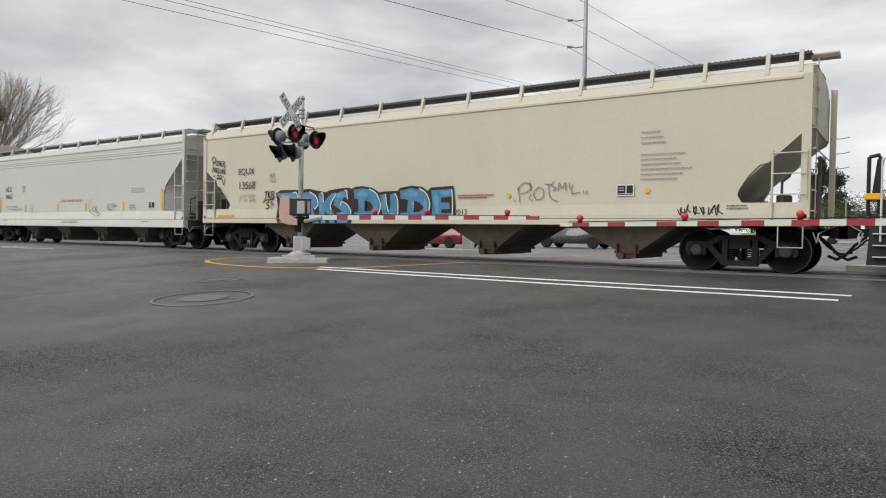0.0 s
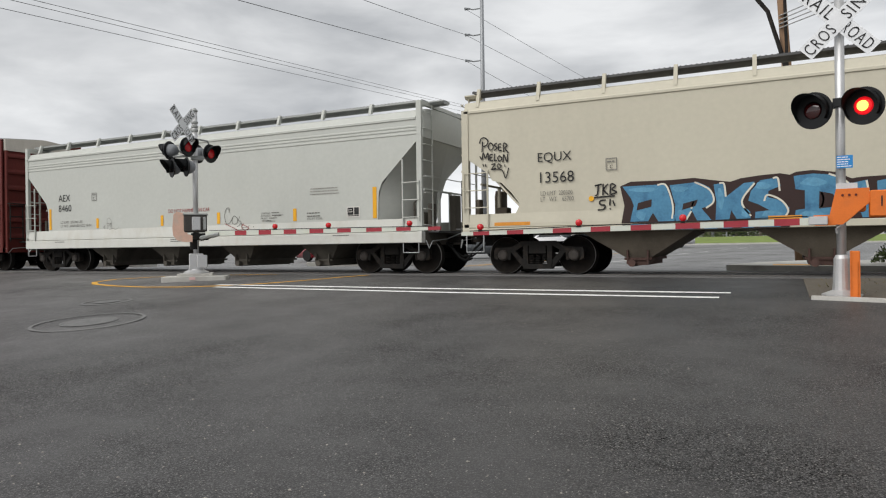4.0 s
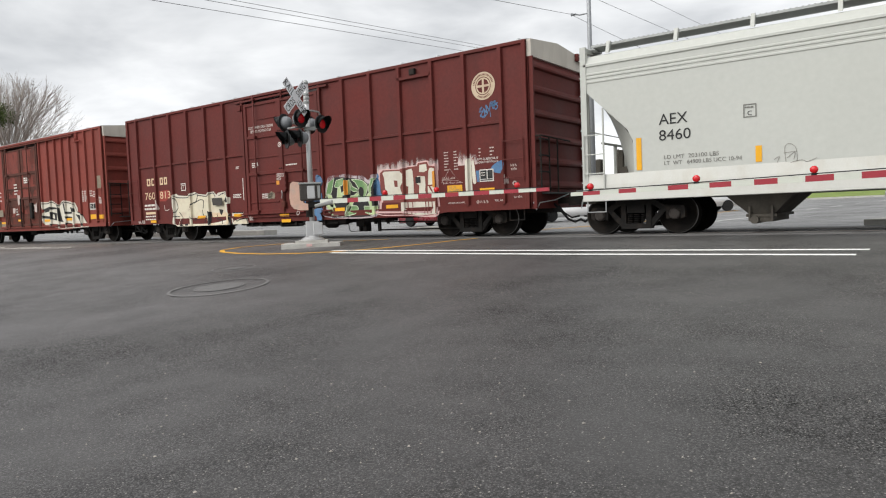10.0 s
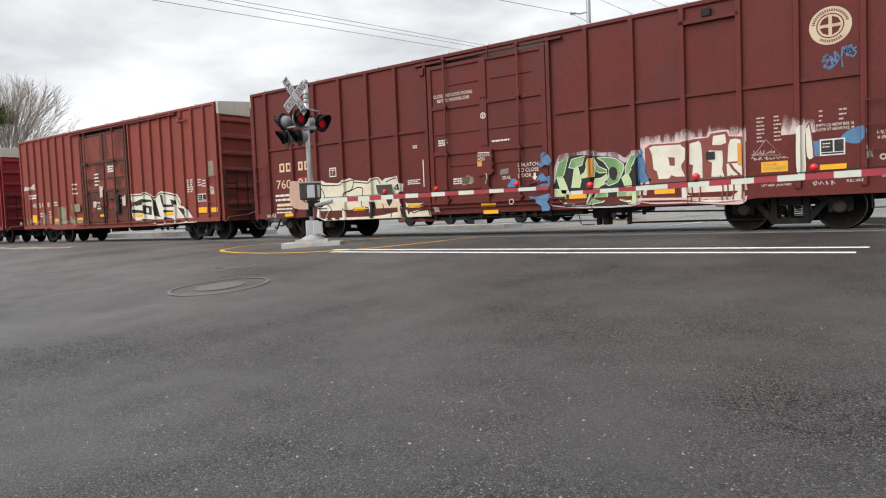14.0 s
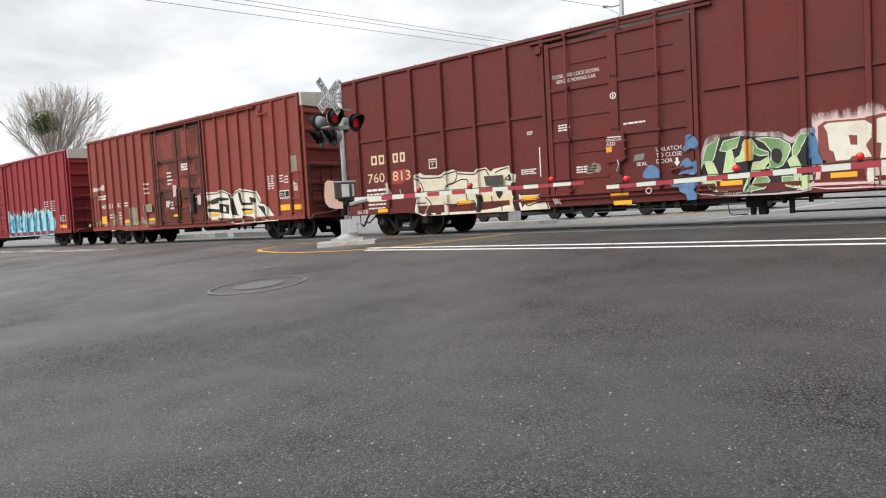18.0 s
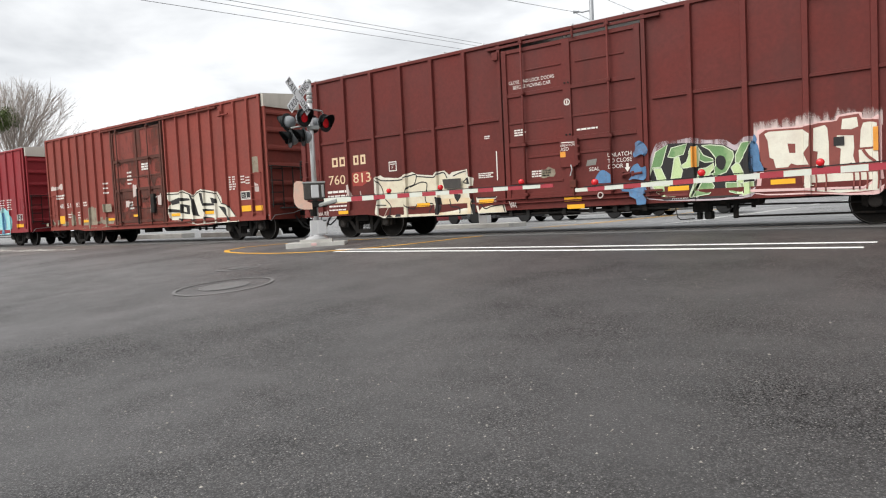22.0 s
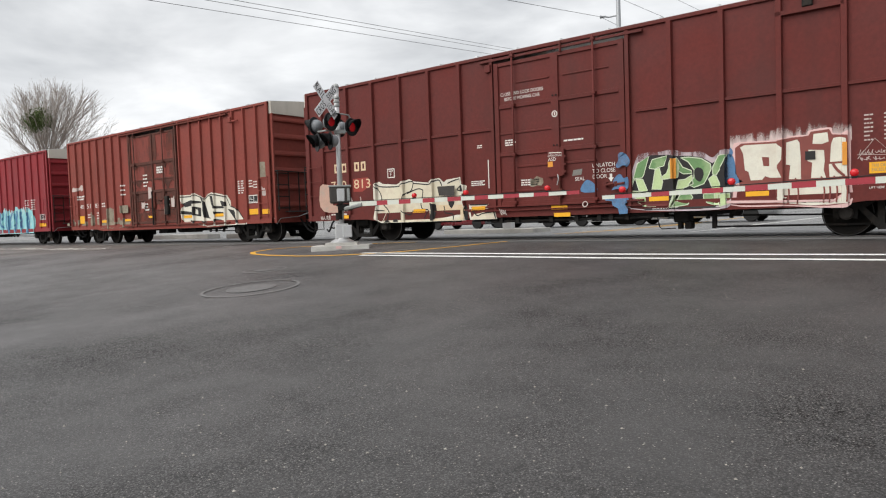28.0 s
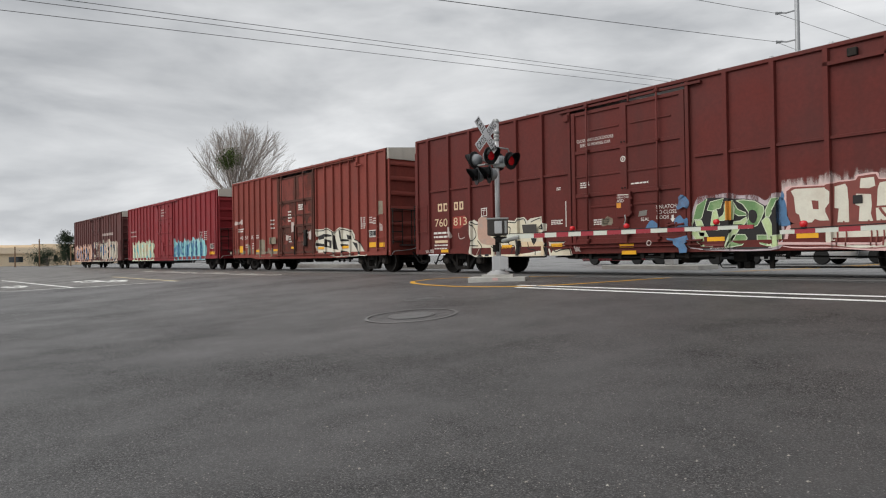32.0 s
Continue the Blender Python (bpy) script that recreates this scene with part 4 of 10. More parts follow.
def ribbed_door(car, xc, x0, x1, z0, z1, face, trim, stiles, rails, rods, label, proud=0.045):
    """A sliding plug door: a leaf with stiles and rails standing proud and upright lock rods on brackets."""
    bm = B()
    box(bm, x0 - xc, x1 - xc, -1.565, -1.50, z0, z1)
    door = part("door", bm, face, car, label)
    for x, w in stiles:
        bm = B()
        prism(bm, [(x - xc - w / 2 - 0.012, -1.565), (x - xc + w / 2 + 0.012, -1.565), (x - xc + w / 2, -1.565 - proud), (x - xc - w / 2, -1.565 - proud)], z0, z1, axis="z")
        part("door_stile", bm, trim, door)
    for z, h, a, c in rails:
        bm = B()
        p = proud * (0.85 if h > 0.06 else 0.5)
        prism(bm, [(-1.565, z - h / 2 - 0.01), (-1.565 - p, z - h / 2), (-1.565 - p, z + h / 2), (-1.565, z + h / 2 + 0.01)], a - xc, c - xc, axis="x")
        part("door_rail", bm, trim, door)
    for x, a, c in rods:
        bm = B()
        rod(bm, (x - xc, -1.665, a), (x - xc, -1.665, c), 0.026, seg=10)
        lock = part("lock_rod", bm, trim, door, "", True)
        for z in (a + 0.12, a + (c - a) * 0.34, a + (c - a) * 0.66, c - 0.10):
            bm = B()
            box(bm, x - xc - 0.05, x - xc + 0.05, -1.70, -1.56, z - 0.035, z + 0.035, 0.008)
            part("rod_guide", bm, trim, lock)
    for x in (x0 - 0.07, x1 + 0.07):
        bm = B()
        box(bm, x - xc - 0.045, x - xc + 0.045, -1.615, -1.50, z0 - 0.1, z1 + 0.16)
        part("door_post", bm, trim, car)
    return door


def runners(car, xc, x0, x1, zs, trim):
    for z, h in zs:
        bm = B()
        prism(bm, [(-1.56, z - h / 2), (-1.645, z - h / 2), (-1.645, z + h / 2 - 0.015), (-1.56, z + h / 2)], x0 - xc, x1 - xc, axis="x")
        part("door_track", bm, trim, car)


def brown_door(car, xc, paint, bottom, top):
    d = ribbed_door(car, xc, -8.99, -5.40, 0.90, 4.62, paint, paint, ((-8.91, 0.12), (-7.205, 0.20), (-5.47, 0.13)),
                    ((4.57, 0.09, -8.84, -5.54), (3.475, 0.09, -8.84, -5.54), (2.25, 0.10, -8.84, -5.54), (0.96, 0.10, -8.84, -5.54), (4.05, 0.022, -8.31, -7.36),
                     (4.045, 0.022, -6.99, -5.79), (2.78, 0.035, -8.84, -5.54), (1.905, 0.04, -8.33, -7.43), (1.895, 0.04, -6.93, -6.14), (1.28, 0.04, -8.84, -7.4)),
                    ((-8.375, 0.86, 4.83), (-6.135, 0.86, 4.83)), "brown plug door with ribs, lock rods and latch box")
    for z in (4.57, 3.475, 2.25):
        bolt_pair(d, -7.205 - xc, z + 0.10, -1.61)
    bm = B()
    box(bm, -7.43 - xc, -7.02 - xc, -1.64, -1.60, 1.57, 2.20, 0.01)
    part("latch_box", bm, paint, d)
    bm = B()
    box(bm, -7.015 - xc, -6.95 - xc, -1.68, -1.56, 1.60, 2.24, 0.01)
    for z in (1.68, 1.86, 2.05):
        rod(bm, (-6.93 - xc, -1.66, z), (-6.93 - xc, -1.69, z), 0.03, seg=8)
    part("hinge_bar", bm, paint, d)
    bm = B()
    rod(bm, (-7.10 - xc, -1.66, 0.86), (-7.10 - xc, -1.66, 1.58), 0.026)
    box(bm, -7.18 - xc, -7.02 - xc, -1.69, -1.60, 1.08, 1.26, 0.01)
    part("latch_rod", bm, M_RUST, d)
    bm = B()
    bent(bm, [(-7.16 - xc, -1.68, 1.36), (-7.10 - xc, -1.70, 1.50), (-7.13 - xc, -1.69, 1.62)], 0.014)
    part("latch_handle", bm, M_GALV, d)
    bm = B()
    rod(bm, (-7.0 - xc, -1.64, 4.60), (-7.0 - xc, -1.64, 4.86), 0.03)
    part("hanger", bm, paint, d)
    for x in (-5.88, -5.62):
        bm = B()
        rod(bm, (x - xc, -1.66, 1.29), (x - xc + 0.2, -1.66, 1.31), 0.03)
        box(bm, x - xc - 0.05, x - xc + 0.02, -1.68, -1.57, 1.24, 1.36, 0.01)
        part("door_fitting", bm, paint, d)
    runners(car, xc, -9.35, -5.0, ((0.90, 0.05), (0.79, 0.035)), paint)
    bm = B()
    box(bm, -9.4 - xc, -4.95 - xc, -1.63, -1.55, top - 0.20, top - 0.14)
    part("door_header", bm, paint, car)
    bm = B()
    rod(bm, (-9.3 - xc, -1.42, 0.50), (-4.9 - xc, -1.42, 0.50), 0.03)
    for x in (-9.0, -8.5, -7.5, -6.8, -6.2, -5.9, -5.5):
        box(bm, x - xc, x - xc + 0.10, -1.50, -1.30, 0.46, 0.63)
    box(bm, -6.0 - xc, -4.6 - xc, -1.40, -1.10, 0.48, 0.62)
    part("door_gear", bm, M_BLACK, car, "dark rods and brackets under the door")


def rusty_door(car, xc, paint, bottom, top):
    d = ribbed_door(car, xc, -28.02, -24.42, 0.80, 4.62, M_DOORRED, M_RUSTRUN, ((-27.96, 0.08), (-26.19, 0.09), (-24.50, 0.09)),
                    ((4.58, 0.06, -27.9, -24.5), (3.41, 0.11, -27.95, -24.5), (2.70, 0.05, -27.95, -24.5), (2.20, 0.10, -27.95, -24.5), (1.84, 0.04, -27.8, -25.5), (1.40, 0.03, -26.1, -24.6), (0.90, 0.09, -27.95, -24.5)),
                    ((-27.53, 0.76, 4.72), (-25.23, 0.76, 4.72)), "faded red door with rusted ribs, rods and latches")
    bm = B()
    box(bm, -26.6 - xc, -26.05 - xc, -1.65, -1.57, 1.50, 2.15, 0.02)
    part("latch_box", bm, M_RUST, d)
    bm = B()
    rod(bm, (-26.19 - xc, -1.67, 0.8), (-26.19 - xc, -1.67, 2.2), 0.03)
    part("latch_rod", bm, M_BLACK, d)
    bm = B()
    box(bm, -25.25 - xc, -25.0 - xc, -1.69, -1.57, 1.2, 1.95, 0.02)
    part("latch_handle", bm, M_BLACK, d)
    runners(car, xc, -28.7, -20.9, ((0.78, 0.05),), M_RUST)
    bm = B()
    box(bm, -28.8 - xc, -20.8 - xc, -1.64, -1.55, top - 0.19, top - 0.13)
    part("door_header", bm, M_RUST, car)


def hopper(label, x0, x1, paint, under, sill_mat, trucks, gates, wall_top, sill, cut_l, cut_r, brackets, bulge=0.0, rib_lines=False, deck=4.42, ridge=0.0, slope_run=1.98, grabs=(1.6, 2.45, 2.5, 0.66)):
    xc = (x0 + x1) / 2
    L, Rr = x0 - xc, x1 - xc
    car = thing("covered_hopper", label, "freight car", "cars of the train")
    z0, z1 = sill
    # side sheets with slanted lower corners
    clx, crx = cut_l[0][0], cut_r[0][0]
    pts = [(clx - xc, wall_top)] + [(x - xc, z) for x, z in cut_l] + [(x - xc, z) for x, z in reversed(cut_r)] + [(crx - xc, wall_top)]
    for s in (-1, 1):
        bm = B()
        prism(bm, pts, *sorted((s * 1.575, s * 1.54)))
        part("side_sheet", bm, paint, car)
        bm = B()
        prism(bm, [(s * 1.50, z1 - 0.02), (s * 1.60, z1 + 0.02), (s * 1.60, z1 + 0.10), (s * 1.575, z1 + 0.34), (s * 1.50, z1 + 0.34)], L + 0.05, Rr - 0.05, axis="x")
        part("lower_band", bm, paint if not rib_lines else sill_mat, car)
        bm = B()
        box(bm, L, Rr, *sorted((s * 1.62, s * 1.42)), z0, z1, 0.012)
        part("side_sill", bm, sill_mat, car)
        # roof edge roll
        bm = B()
        prism(bm, [(s * 1.54, wall_top - 0.10), (s * 1.60, wall_top - 0.06), (s * 1.60, wall_top - 0.01), (s * 1.575, wall_top + 0.02), (s * 1.5, wall_top + 0.02)],
              clx - xc, min(crx - xc, Rr - 0.16), axis="x")
        part("top_chord", bm, paint, car)
        if rib_lines:
            for z in (wall_top - 0.275, wall_top - 0.355, wall_top - 0.455):
                bm = B()
                prism(bm, [(s * 1.57, z), (s * 1.59, z + 0.015), (s * 1.59, z + 0.05), (s * 1.57, z + 0.065)], clx - xc, crx - xc, axis="x")
                part("side_rib", bm, paint, car)
    # roof
    bm = B()
    n = 10
    prof = []
    for i in range(n + 1):
        a = math.pi * i / n
        prof.append((-1.575 * math.cos(a), wall_top + (deck - wall_top) * math.sin(a) ** 0.48))
    prism(bm, prof, clx - xc, crx - xc, axis="x")
    roof = part("roof", bm, paint, car)
    bm = B()
    k = L + 1.0
    while k < Rr - 1.5:
        box(bm, k, k + 1.25, -0.33, 0.33, deck - 0.02, deck + 0.12, 0.03)
        k += 1.32
    part("hatch_cover", bm, paint, car)
    # outboard running boards on brackets
    for s in (-1, 1):
        bm = B()
        box(bm, L + 0.2, Rr - 0.06, *sorted((s * 1.36, s * 0.74)), deck + 0.12, deck + 0.145)
        box(bm, L + 0.2, Rr - 0.06, *sorted((s * 1.38, s * 1.34)), deck + 0.105, deck + 0.155)
        k = L + 0.22
        while k < Rr - 0.08:
            box(bm, k, k + 0.035, *sorted((s * 1.37, s * 0.74)), deck + 0.14, deck + 0.17)
            k += 0.11
        part("running_board", bm, M_GRATE if not rib_lines else M_ALUDARK, car, "grated steel walkway")
    # the walkway's end planks reach past the roof on the near side
    for x0_, x1_ in ((L - 0.13, L + 0.22), (Rr - 0.10, Rr + 0.40)):
        bm = B()
        prism(bm, [(-1.12, deck + 0.12), (-1.06, deck + 0.06), (-0.80, deck + 0.06), (-0.74, deck + 0.12), (-0.74, deck + 0.15), (-1.12, deck + 0.15)], x0_, x1_, axis="x")
        part("end_plank", bm, paint if not rib_lines else M_ALUDARK, car, "folded steel end plank of the walkway")
    bm = B()
    prism(bm, [(-1.52, deck - 0.10), (-1.42, deck - 0.08), (-1.35, deck + 0.19), (-1.43, deck + 0.19)] if rib_lines else [(-1.56, wall_top + 0.08), (-1.46, wall_top + 0.10), (-1.36, deck + 0.19), (-1.44, deck + 0.19)], -0.04, 0.04, axis="x")
    br = part("bracket", bm, paint, car)
    br.location = (brackets[0] - xc, 0, 0)
    for x in brackets[1:]:
        alike(br, Matrix.Translation((x - xc, 0, 0)), car)
    # end slope sheets, end frames and ladders
    for s, ex, line in ((-1, L, cut_l), (1, Rr, cut_r)):
        a, ct = line[0][0] - xc, line[0][1]
        bm = B()
        if ridge:
            # two warped panels that meet in a ridge down the middle
            n = 9
            for h in (-1, 1):
                rows = []
                for i in range(n + 1):
                    z = ct + (z0 - ct) * i / n
                    k = 0
                    while k < len(line) - 2 and line[k + 1][1] > z:
                        k += 1
                    (xa, za), (xb, zb_) = line[k], line[k + 1]
                    f = min(1.0, (za - z) / (za - zb_))
                    x_side = xa + (xb - xa) * f - xc
                    x_mid = a - s * ridge * (ct - z) / (ct - z0)
                    rows.append([bm.verts.new((x_side + (x_mid - x_side) * math.sin(q * math.pi / 10), h * 1.54 * (1 - q / 5), z)) for q in range(6)])
                for r0, r1 in zip(rows, rows[1:]):
                    for q in range(5):
                        f4 = (r0[q], r0[q + 1], r1[q + 1], r1[q])
                        bm.faces.new(f4 if h * s < 0 else f4[::-1])
            part("slope_sheet", bm, paint, car, "sloped end sheet with a central ridge", True)
        else:
            e_ = a - s * slope_run
            brow = 0.22 if s < 0 else 0.05
            e_ -= 0.0 if s < 0 else 0.28
            prism(bm, [(a - s * 0.03, ct + brow + 0.04), (a, ct + brow), (e_, z0), (e_ - s * 0.06, z0)], -1.535, 1.535)
            part("slope_sheet", bm, paint, car)
        bm = B()
        box(bm, min(a, a + s * 0.03), max(a, a + s * 0.03), -1.54, 1.54, ct + (0.0 if ridge else brow), wall_top)
        part("end_sheet", bm, paint, car)
        bm = B()
        pw = 0.14 if rib_lines else 0.17
        box(bm, min(ex, ex - s * pw), max(ex, ex - s * pw), -1.60, -1.50, z1, deck + 0.10 if rib_lines else wall_top + 0.02)
        part("end_post", bm, paint, car)
        bm = B()
        if rib_lines:
            bent(bm, [(ex + s * 0.02, 1.35, deck + 0.14), (ex + s * 0.15, 1.48, deck - 0.22), (ex + s * 0.15, 1.48, z1)], 0.036)
        else:
            box(bm, *sorted((ex + s * 0.06, ex + s * 0.17)), 1.46, 1.58, z1, 4.2)
            box(bm, *sorted((ex + s * 0.06, ex + s * 0.075)), 1.30, 1.46, z1, 4.2)
        part("end_post", bm, paint, car)
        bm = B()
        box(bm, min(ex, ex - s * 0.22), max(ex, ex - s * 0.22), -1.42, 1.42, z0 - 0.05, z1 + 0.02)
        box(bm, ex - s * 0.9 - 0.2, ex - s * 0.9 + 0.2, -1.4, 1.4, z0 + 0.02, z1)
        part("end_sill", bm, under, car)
        # plate added to keep ground-bounced light off the slope sheet
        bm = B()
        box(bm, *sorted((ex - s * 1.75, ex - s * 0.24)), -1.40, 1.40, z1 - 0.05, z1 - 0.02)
        part("end_shade_deck", bm, under, car)
        bm = B()
        zt = deck + 0.06 if rib_lines else wall_top - 0.02
        box(bm, min(ex, ex - s * 0.09), max(ex, ex - s * 0.09), -1.5, 1.5, zt - 0.05, zt + 0.05)
        part("end_beam", bm, paint, car)
        bm = B()
        for y in ((-0.15, 0.55) if rib_lines else (0.2,)):
            rod(bm, (ex - s * 0.25, y, z1), (ex - s * 0.25, y, z1 + 1.15), 0.05, seg=8)
        rod(bm, (ex - s * 0.25, -1.0, z1 + 1.12), (ex - s * 0.25, 1.3, z1 + 1.12), 0.03, seg=8)
        rod(bm, (ex + s * 0.05, -1.50, z1 + 1.42), (ex + s * 0.08, 1.50, z1 + 1.42), 0.014, seg=6)
        part("end_rail", bm, paint, car)
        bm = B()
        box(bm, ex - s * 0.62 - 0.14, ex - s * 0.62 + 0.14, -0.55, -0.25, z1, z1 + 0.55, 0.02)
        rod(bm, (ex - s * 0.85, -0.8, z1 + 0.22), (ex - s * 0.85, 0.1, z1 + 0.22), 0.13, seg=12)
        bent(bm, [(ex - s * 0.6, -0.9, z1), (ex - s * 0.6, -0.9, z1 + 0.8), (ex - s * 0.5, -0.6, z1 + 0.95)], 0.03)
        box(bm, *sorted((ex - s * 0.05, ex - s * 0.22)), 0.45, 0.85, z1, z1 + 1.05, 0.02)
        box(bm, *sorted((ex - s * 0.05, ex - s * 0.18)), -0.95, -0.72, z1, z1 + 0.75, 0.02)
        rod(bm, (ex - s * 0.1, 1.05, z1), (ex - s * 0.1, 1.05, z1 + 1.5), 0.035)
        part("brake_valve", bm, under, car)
        xs = ex - s * 0.02
        ladder(car, ex - (grabs[3] if s > 0 else -0.06), -1.64, grabs[0], grabs[1], paint, grabs[3] - 0.06, 3)
        bm = B()
        rod(bm, (ex - s * grabs[3], -1.62, z1), (ex - s * grabs[3], -1.62, grabs[2]), 0.024)
        part("ladder_rail", bm, paint, car)
        bm = B()
        box(bm, *sorted((ex + s * 0.03, ex + s * 0.045)), -1.09, -1.03, z1, deck + 0.06)
        z = z1 + 0.17
        while z < deck - 0.05:
            bent(bm, [(ex - s * 0.02, -1.52, z), (ex + s * 0.06, -1.50, z), (ex + s * 0.06, -1.06, z - 0.01)], 0.013)
            z += 0.41
        part("end_ladder", bm, paint, car)
        bm = B()
        box(bm, min(ex, ex + s * 0.32), max(ex, ex + s * 0.32), -1.3, 1.3, z1 - 0.02, z1 + 0.02)
        part("crossover_platform", bm, M_GRATE, car)
        couplings(car, ex, s)
        sill_step(car, ex - (0.56 if s > 0 else -0.10), -1.58, 0.55, z0, 0.45, M_GALV)
    # bay hoppers below the sill
    zb = 0.26
    for g in gates:
        # the bays' colour carries the shade under the sill as well as grime
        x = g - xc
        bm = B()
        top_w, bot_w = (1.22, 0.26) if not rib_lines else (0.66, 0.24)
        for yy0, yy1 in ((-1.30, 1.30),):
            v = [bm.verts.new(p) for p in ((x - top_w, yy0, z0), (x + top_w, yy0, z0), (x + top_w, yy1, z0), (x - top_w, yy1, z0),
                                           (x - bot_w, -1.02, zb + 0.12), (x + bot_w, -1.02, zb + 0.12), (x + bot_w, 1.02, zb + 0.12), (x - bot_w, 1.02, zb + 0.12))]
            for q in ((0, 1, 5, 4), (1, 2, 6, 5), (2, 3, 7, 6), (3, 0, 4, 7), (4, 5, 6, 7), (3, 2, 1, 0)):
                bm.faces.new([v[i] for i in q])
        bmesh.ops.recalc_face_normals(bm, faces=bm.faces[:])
        hp = part("hopper_bay", bm, under, car, "grimy tapered discharge hopper, its colour darkened for shade")
        bm = B()
        box(bm, x - 0.30, x + 0.30, -1.10, 1.10, zb + 0.07, zb + 0.13)
        box(bm, x - 0.20, x + 0.20, -1.06, 1.06, zb - 0.04, zb + 0.07)
        rod(bm, (x - 0.12, -1.20, zb + 0.01), (x - 0.12, 1.20, zb + 0.01), 0.085, seg=12)
        for q in (-0.22, 0.22):
            box(bm, x + q - 0.02, x + q + 0.02, -1.16, -0.96, zb - 0.02, zb + 0.30)
        part("outlet_gate", bm, M_GATE if not rib_lines else under, hp, "rusty sliding outlet gate")
    bm = B()
    box(bm, L + 0.3, Rr - 0.3, -0.3, 0.3, z0 + 0.02, z0 + 0.26)
    part("centre_sill", bm, M_BLACK, car)
    bogie(car, trucks[0] - xc)
    bogie(car, trucks[1] - xc)
    cars.append((car, xc))
    return car, xc

# ---- road markings ----
def marking(name, label, material, line, width):
    bm = B()
    strip(bm, line, width)
    return tagged(part(name, bm, material), label, "road marking", kind="structure")


marking("white_line", "thin white stop line across the lane", M_WHITE, ((-10.95, 10.86), (-5.2, 10.74), (-0.82, 10.80)), 0.16)
marking("white_line", "thin white stop line across the lane", M_WHITE, ((-11.3, 11.28), (-5.4, 11.30), (-0.70, 11.42)), 0.16)
marking("yellow_line", "yellow line looped round the signal island", M_YELLOW,
        ((-12.6, 14.9), (-13.2, 14.5), (-14.4, 13.75), (-15.4, 12.9), (-15.75, 12.1), (-15.55, 11.35), (-15.0, 10.95), (-14.0, 10.68), (-12.8, 10.58), (-11.8, 10.74), (-10.97, 11.10), (-10.3, 11.65), (-9.95, 12.3), (-9.70, 13.1), (-9.58, 14.3), (-9.55, 14.8)), 0.14)
marking("yellow_line", "worn yellow centre line beyond the tracks", M_YELLOW, ((-11.2, 20.3), (-10.9, 24.0), (-10.0, 31.2), (-9.0, 42.0)), 0.14)
marking("yellow_line", "worn yellow centre line beyond the tracks", M_YELLOW, ((-10.8, 20.3), (-10.5, 24.0), (-9.6, 31.2)), 0.14)
marking("white_line", "worn white lane line beyond the tracks", M_WHITE, ((-6.6, 20.2), (-6.5, 26.7), (-5.3, 35.5)), 0.14)
for y in (39.5, 43.5, 48.0, 53.0):
    marking("lane_dash", "white lane dash beyond the tracks", M_WHITE, ((-5.2 + (y - 39.5) * 0.18, y), (-4.85 + (y - 39.5) * 0.18, y + 1.8)), 0.14)
marking("white_line", "broad white edge line by the kerb", M_WHITE, ((1.40, 10.46), (1.24, 8.6), (1.08, 6.6), (1.0, 5.70)), 0.30)
marking("white_line", "thin white line joining the edge line", M_WHITE, ((1.25, 8.45), (3.4, 8.2)), 0.10)
marking("yellow_line", "pale yellow line along the side road", M_YPALE, ((-28.4, 8.95), (-33.0, 9.0), (-40, 9.1)), 0.14)
marking("white_line", "white edge line along the side road", M_WHITE, ((-28.4, 8.9), (-31.8, 5.9), (-35.0, 3.5), (-42, -1.5)), 0.14)
marking("white_line", "white edge line along the side road", M_WHITE, ((-32.0, 5.8), (-52.0, 5.3)), 0.14)
for k, (x, y) in enumerate(((-36.0, 7.6), (-38.5, 7.0), (-40.5, 4.2))):
    bm = B()
    for pts in (((0, 0), (1.1, 0.06)), ((1.5, 0.08), (2.2, 0.12)), ((0.2, 0.55), (0.9, 0.5)), ((1.2, 0.6), (2.4, 0.62)), ((2.6, 0.15), (3.2, 0.5))):
        strip(bm, [(x + a, y + c) for a, c in pts], 0.32)
    tagged(part("pavement_letters", bm, M_WHITE), "worn white letters painted on the asphalt", "road marking", kind="structure")

# manhole collars set in the road
def manhole(x, y, r, label):
    slope = (ground_z(y + 0.5) - ground_z(y - 0.5))
    t = thing("manhole", label, "manhole cover", "manholes", (x, y, ground_z(y) + 0.008))
    t.rotation_euler = (math.atan(slope), 0, 0)
    for nm, a, c, mat in (("collar", r, r - 0.05, M_COLLAR), ("ring", r * 0.50, r * 0.465, M_COLLAR), ("lid", r * 0.45, 0.02, M_LID)):
        bm = B()
        n = 40
        o = [bm.verts.new((a * math.cos(2 * math.pi * i / n), a * math.sin(2 * math.pi * i / n), 0.004)) for i in range(n)]
        q = [bm.verts.new((c * math.cos(2 * math.pi * i / n), c * math.sin(2 * math.pi * i / n), 0.006)) for i in range(n)]
        for i in range(n):
            bm.faces.new((o[i], o[(i + 1) % n], q[(i + 1) % n], q[i]))
        part(nm, bm, mat, t)


manhole(-9.42, 6.78, 0.80, "round manhole cover with pale ring in asphalt")
manhole(-11.3, 8.5, 0.44, "small round cover with dusty ring in asphalt")


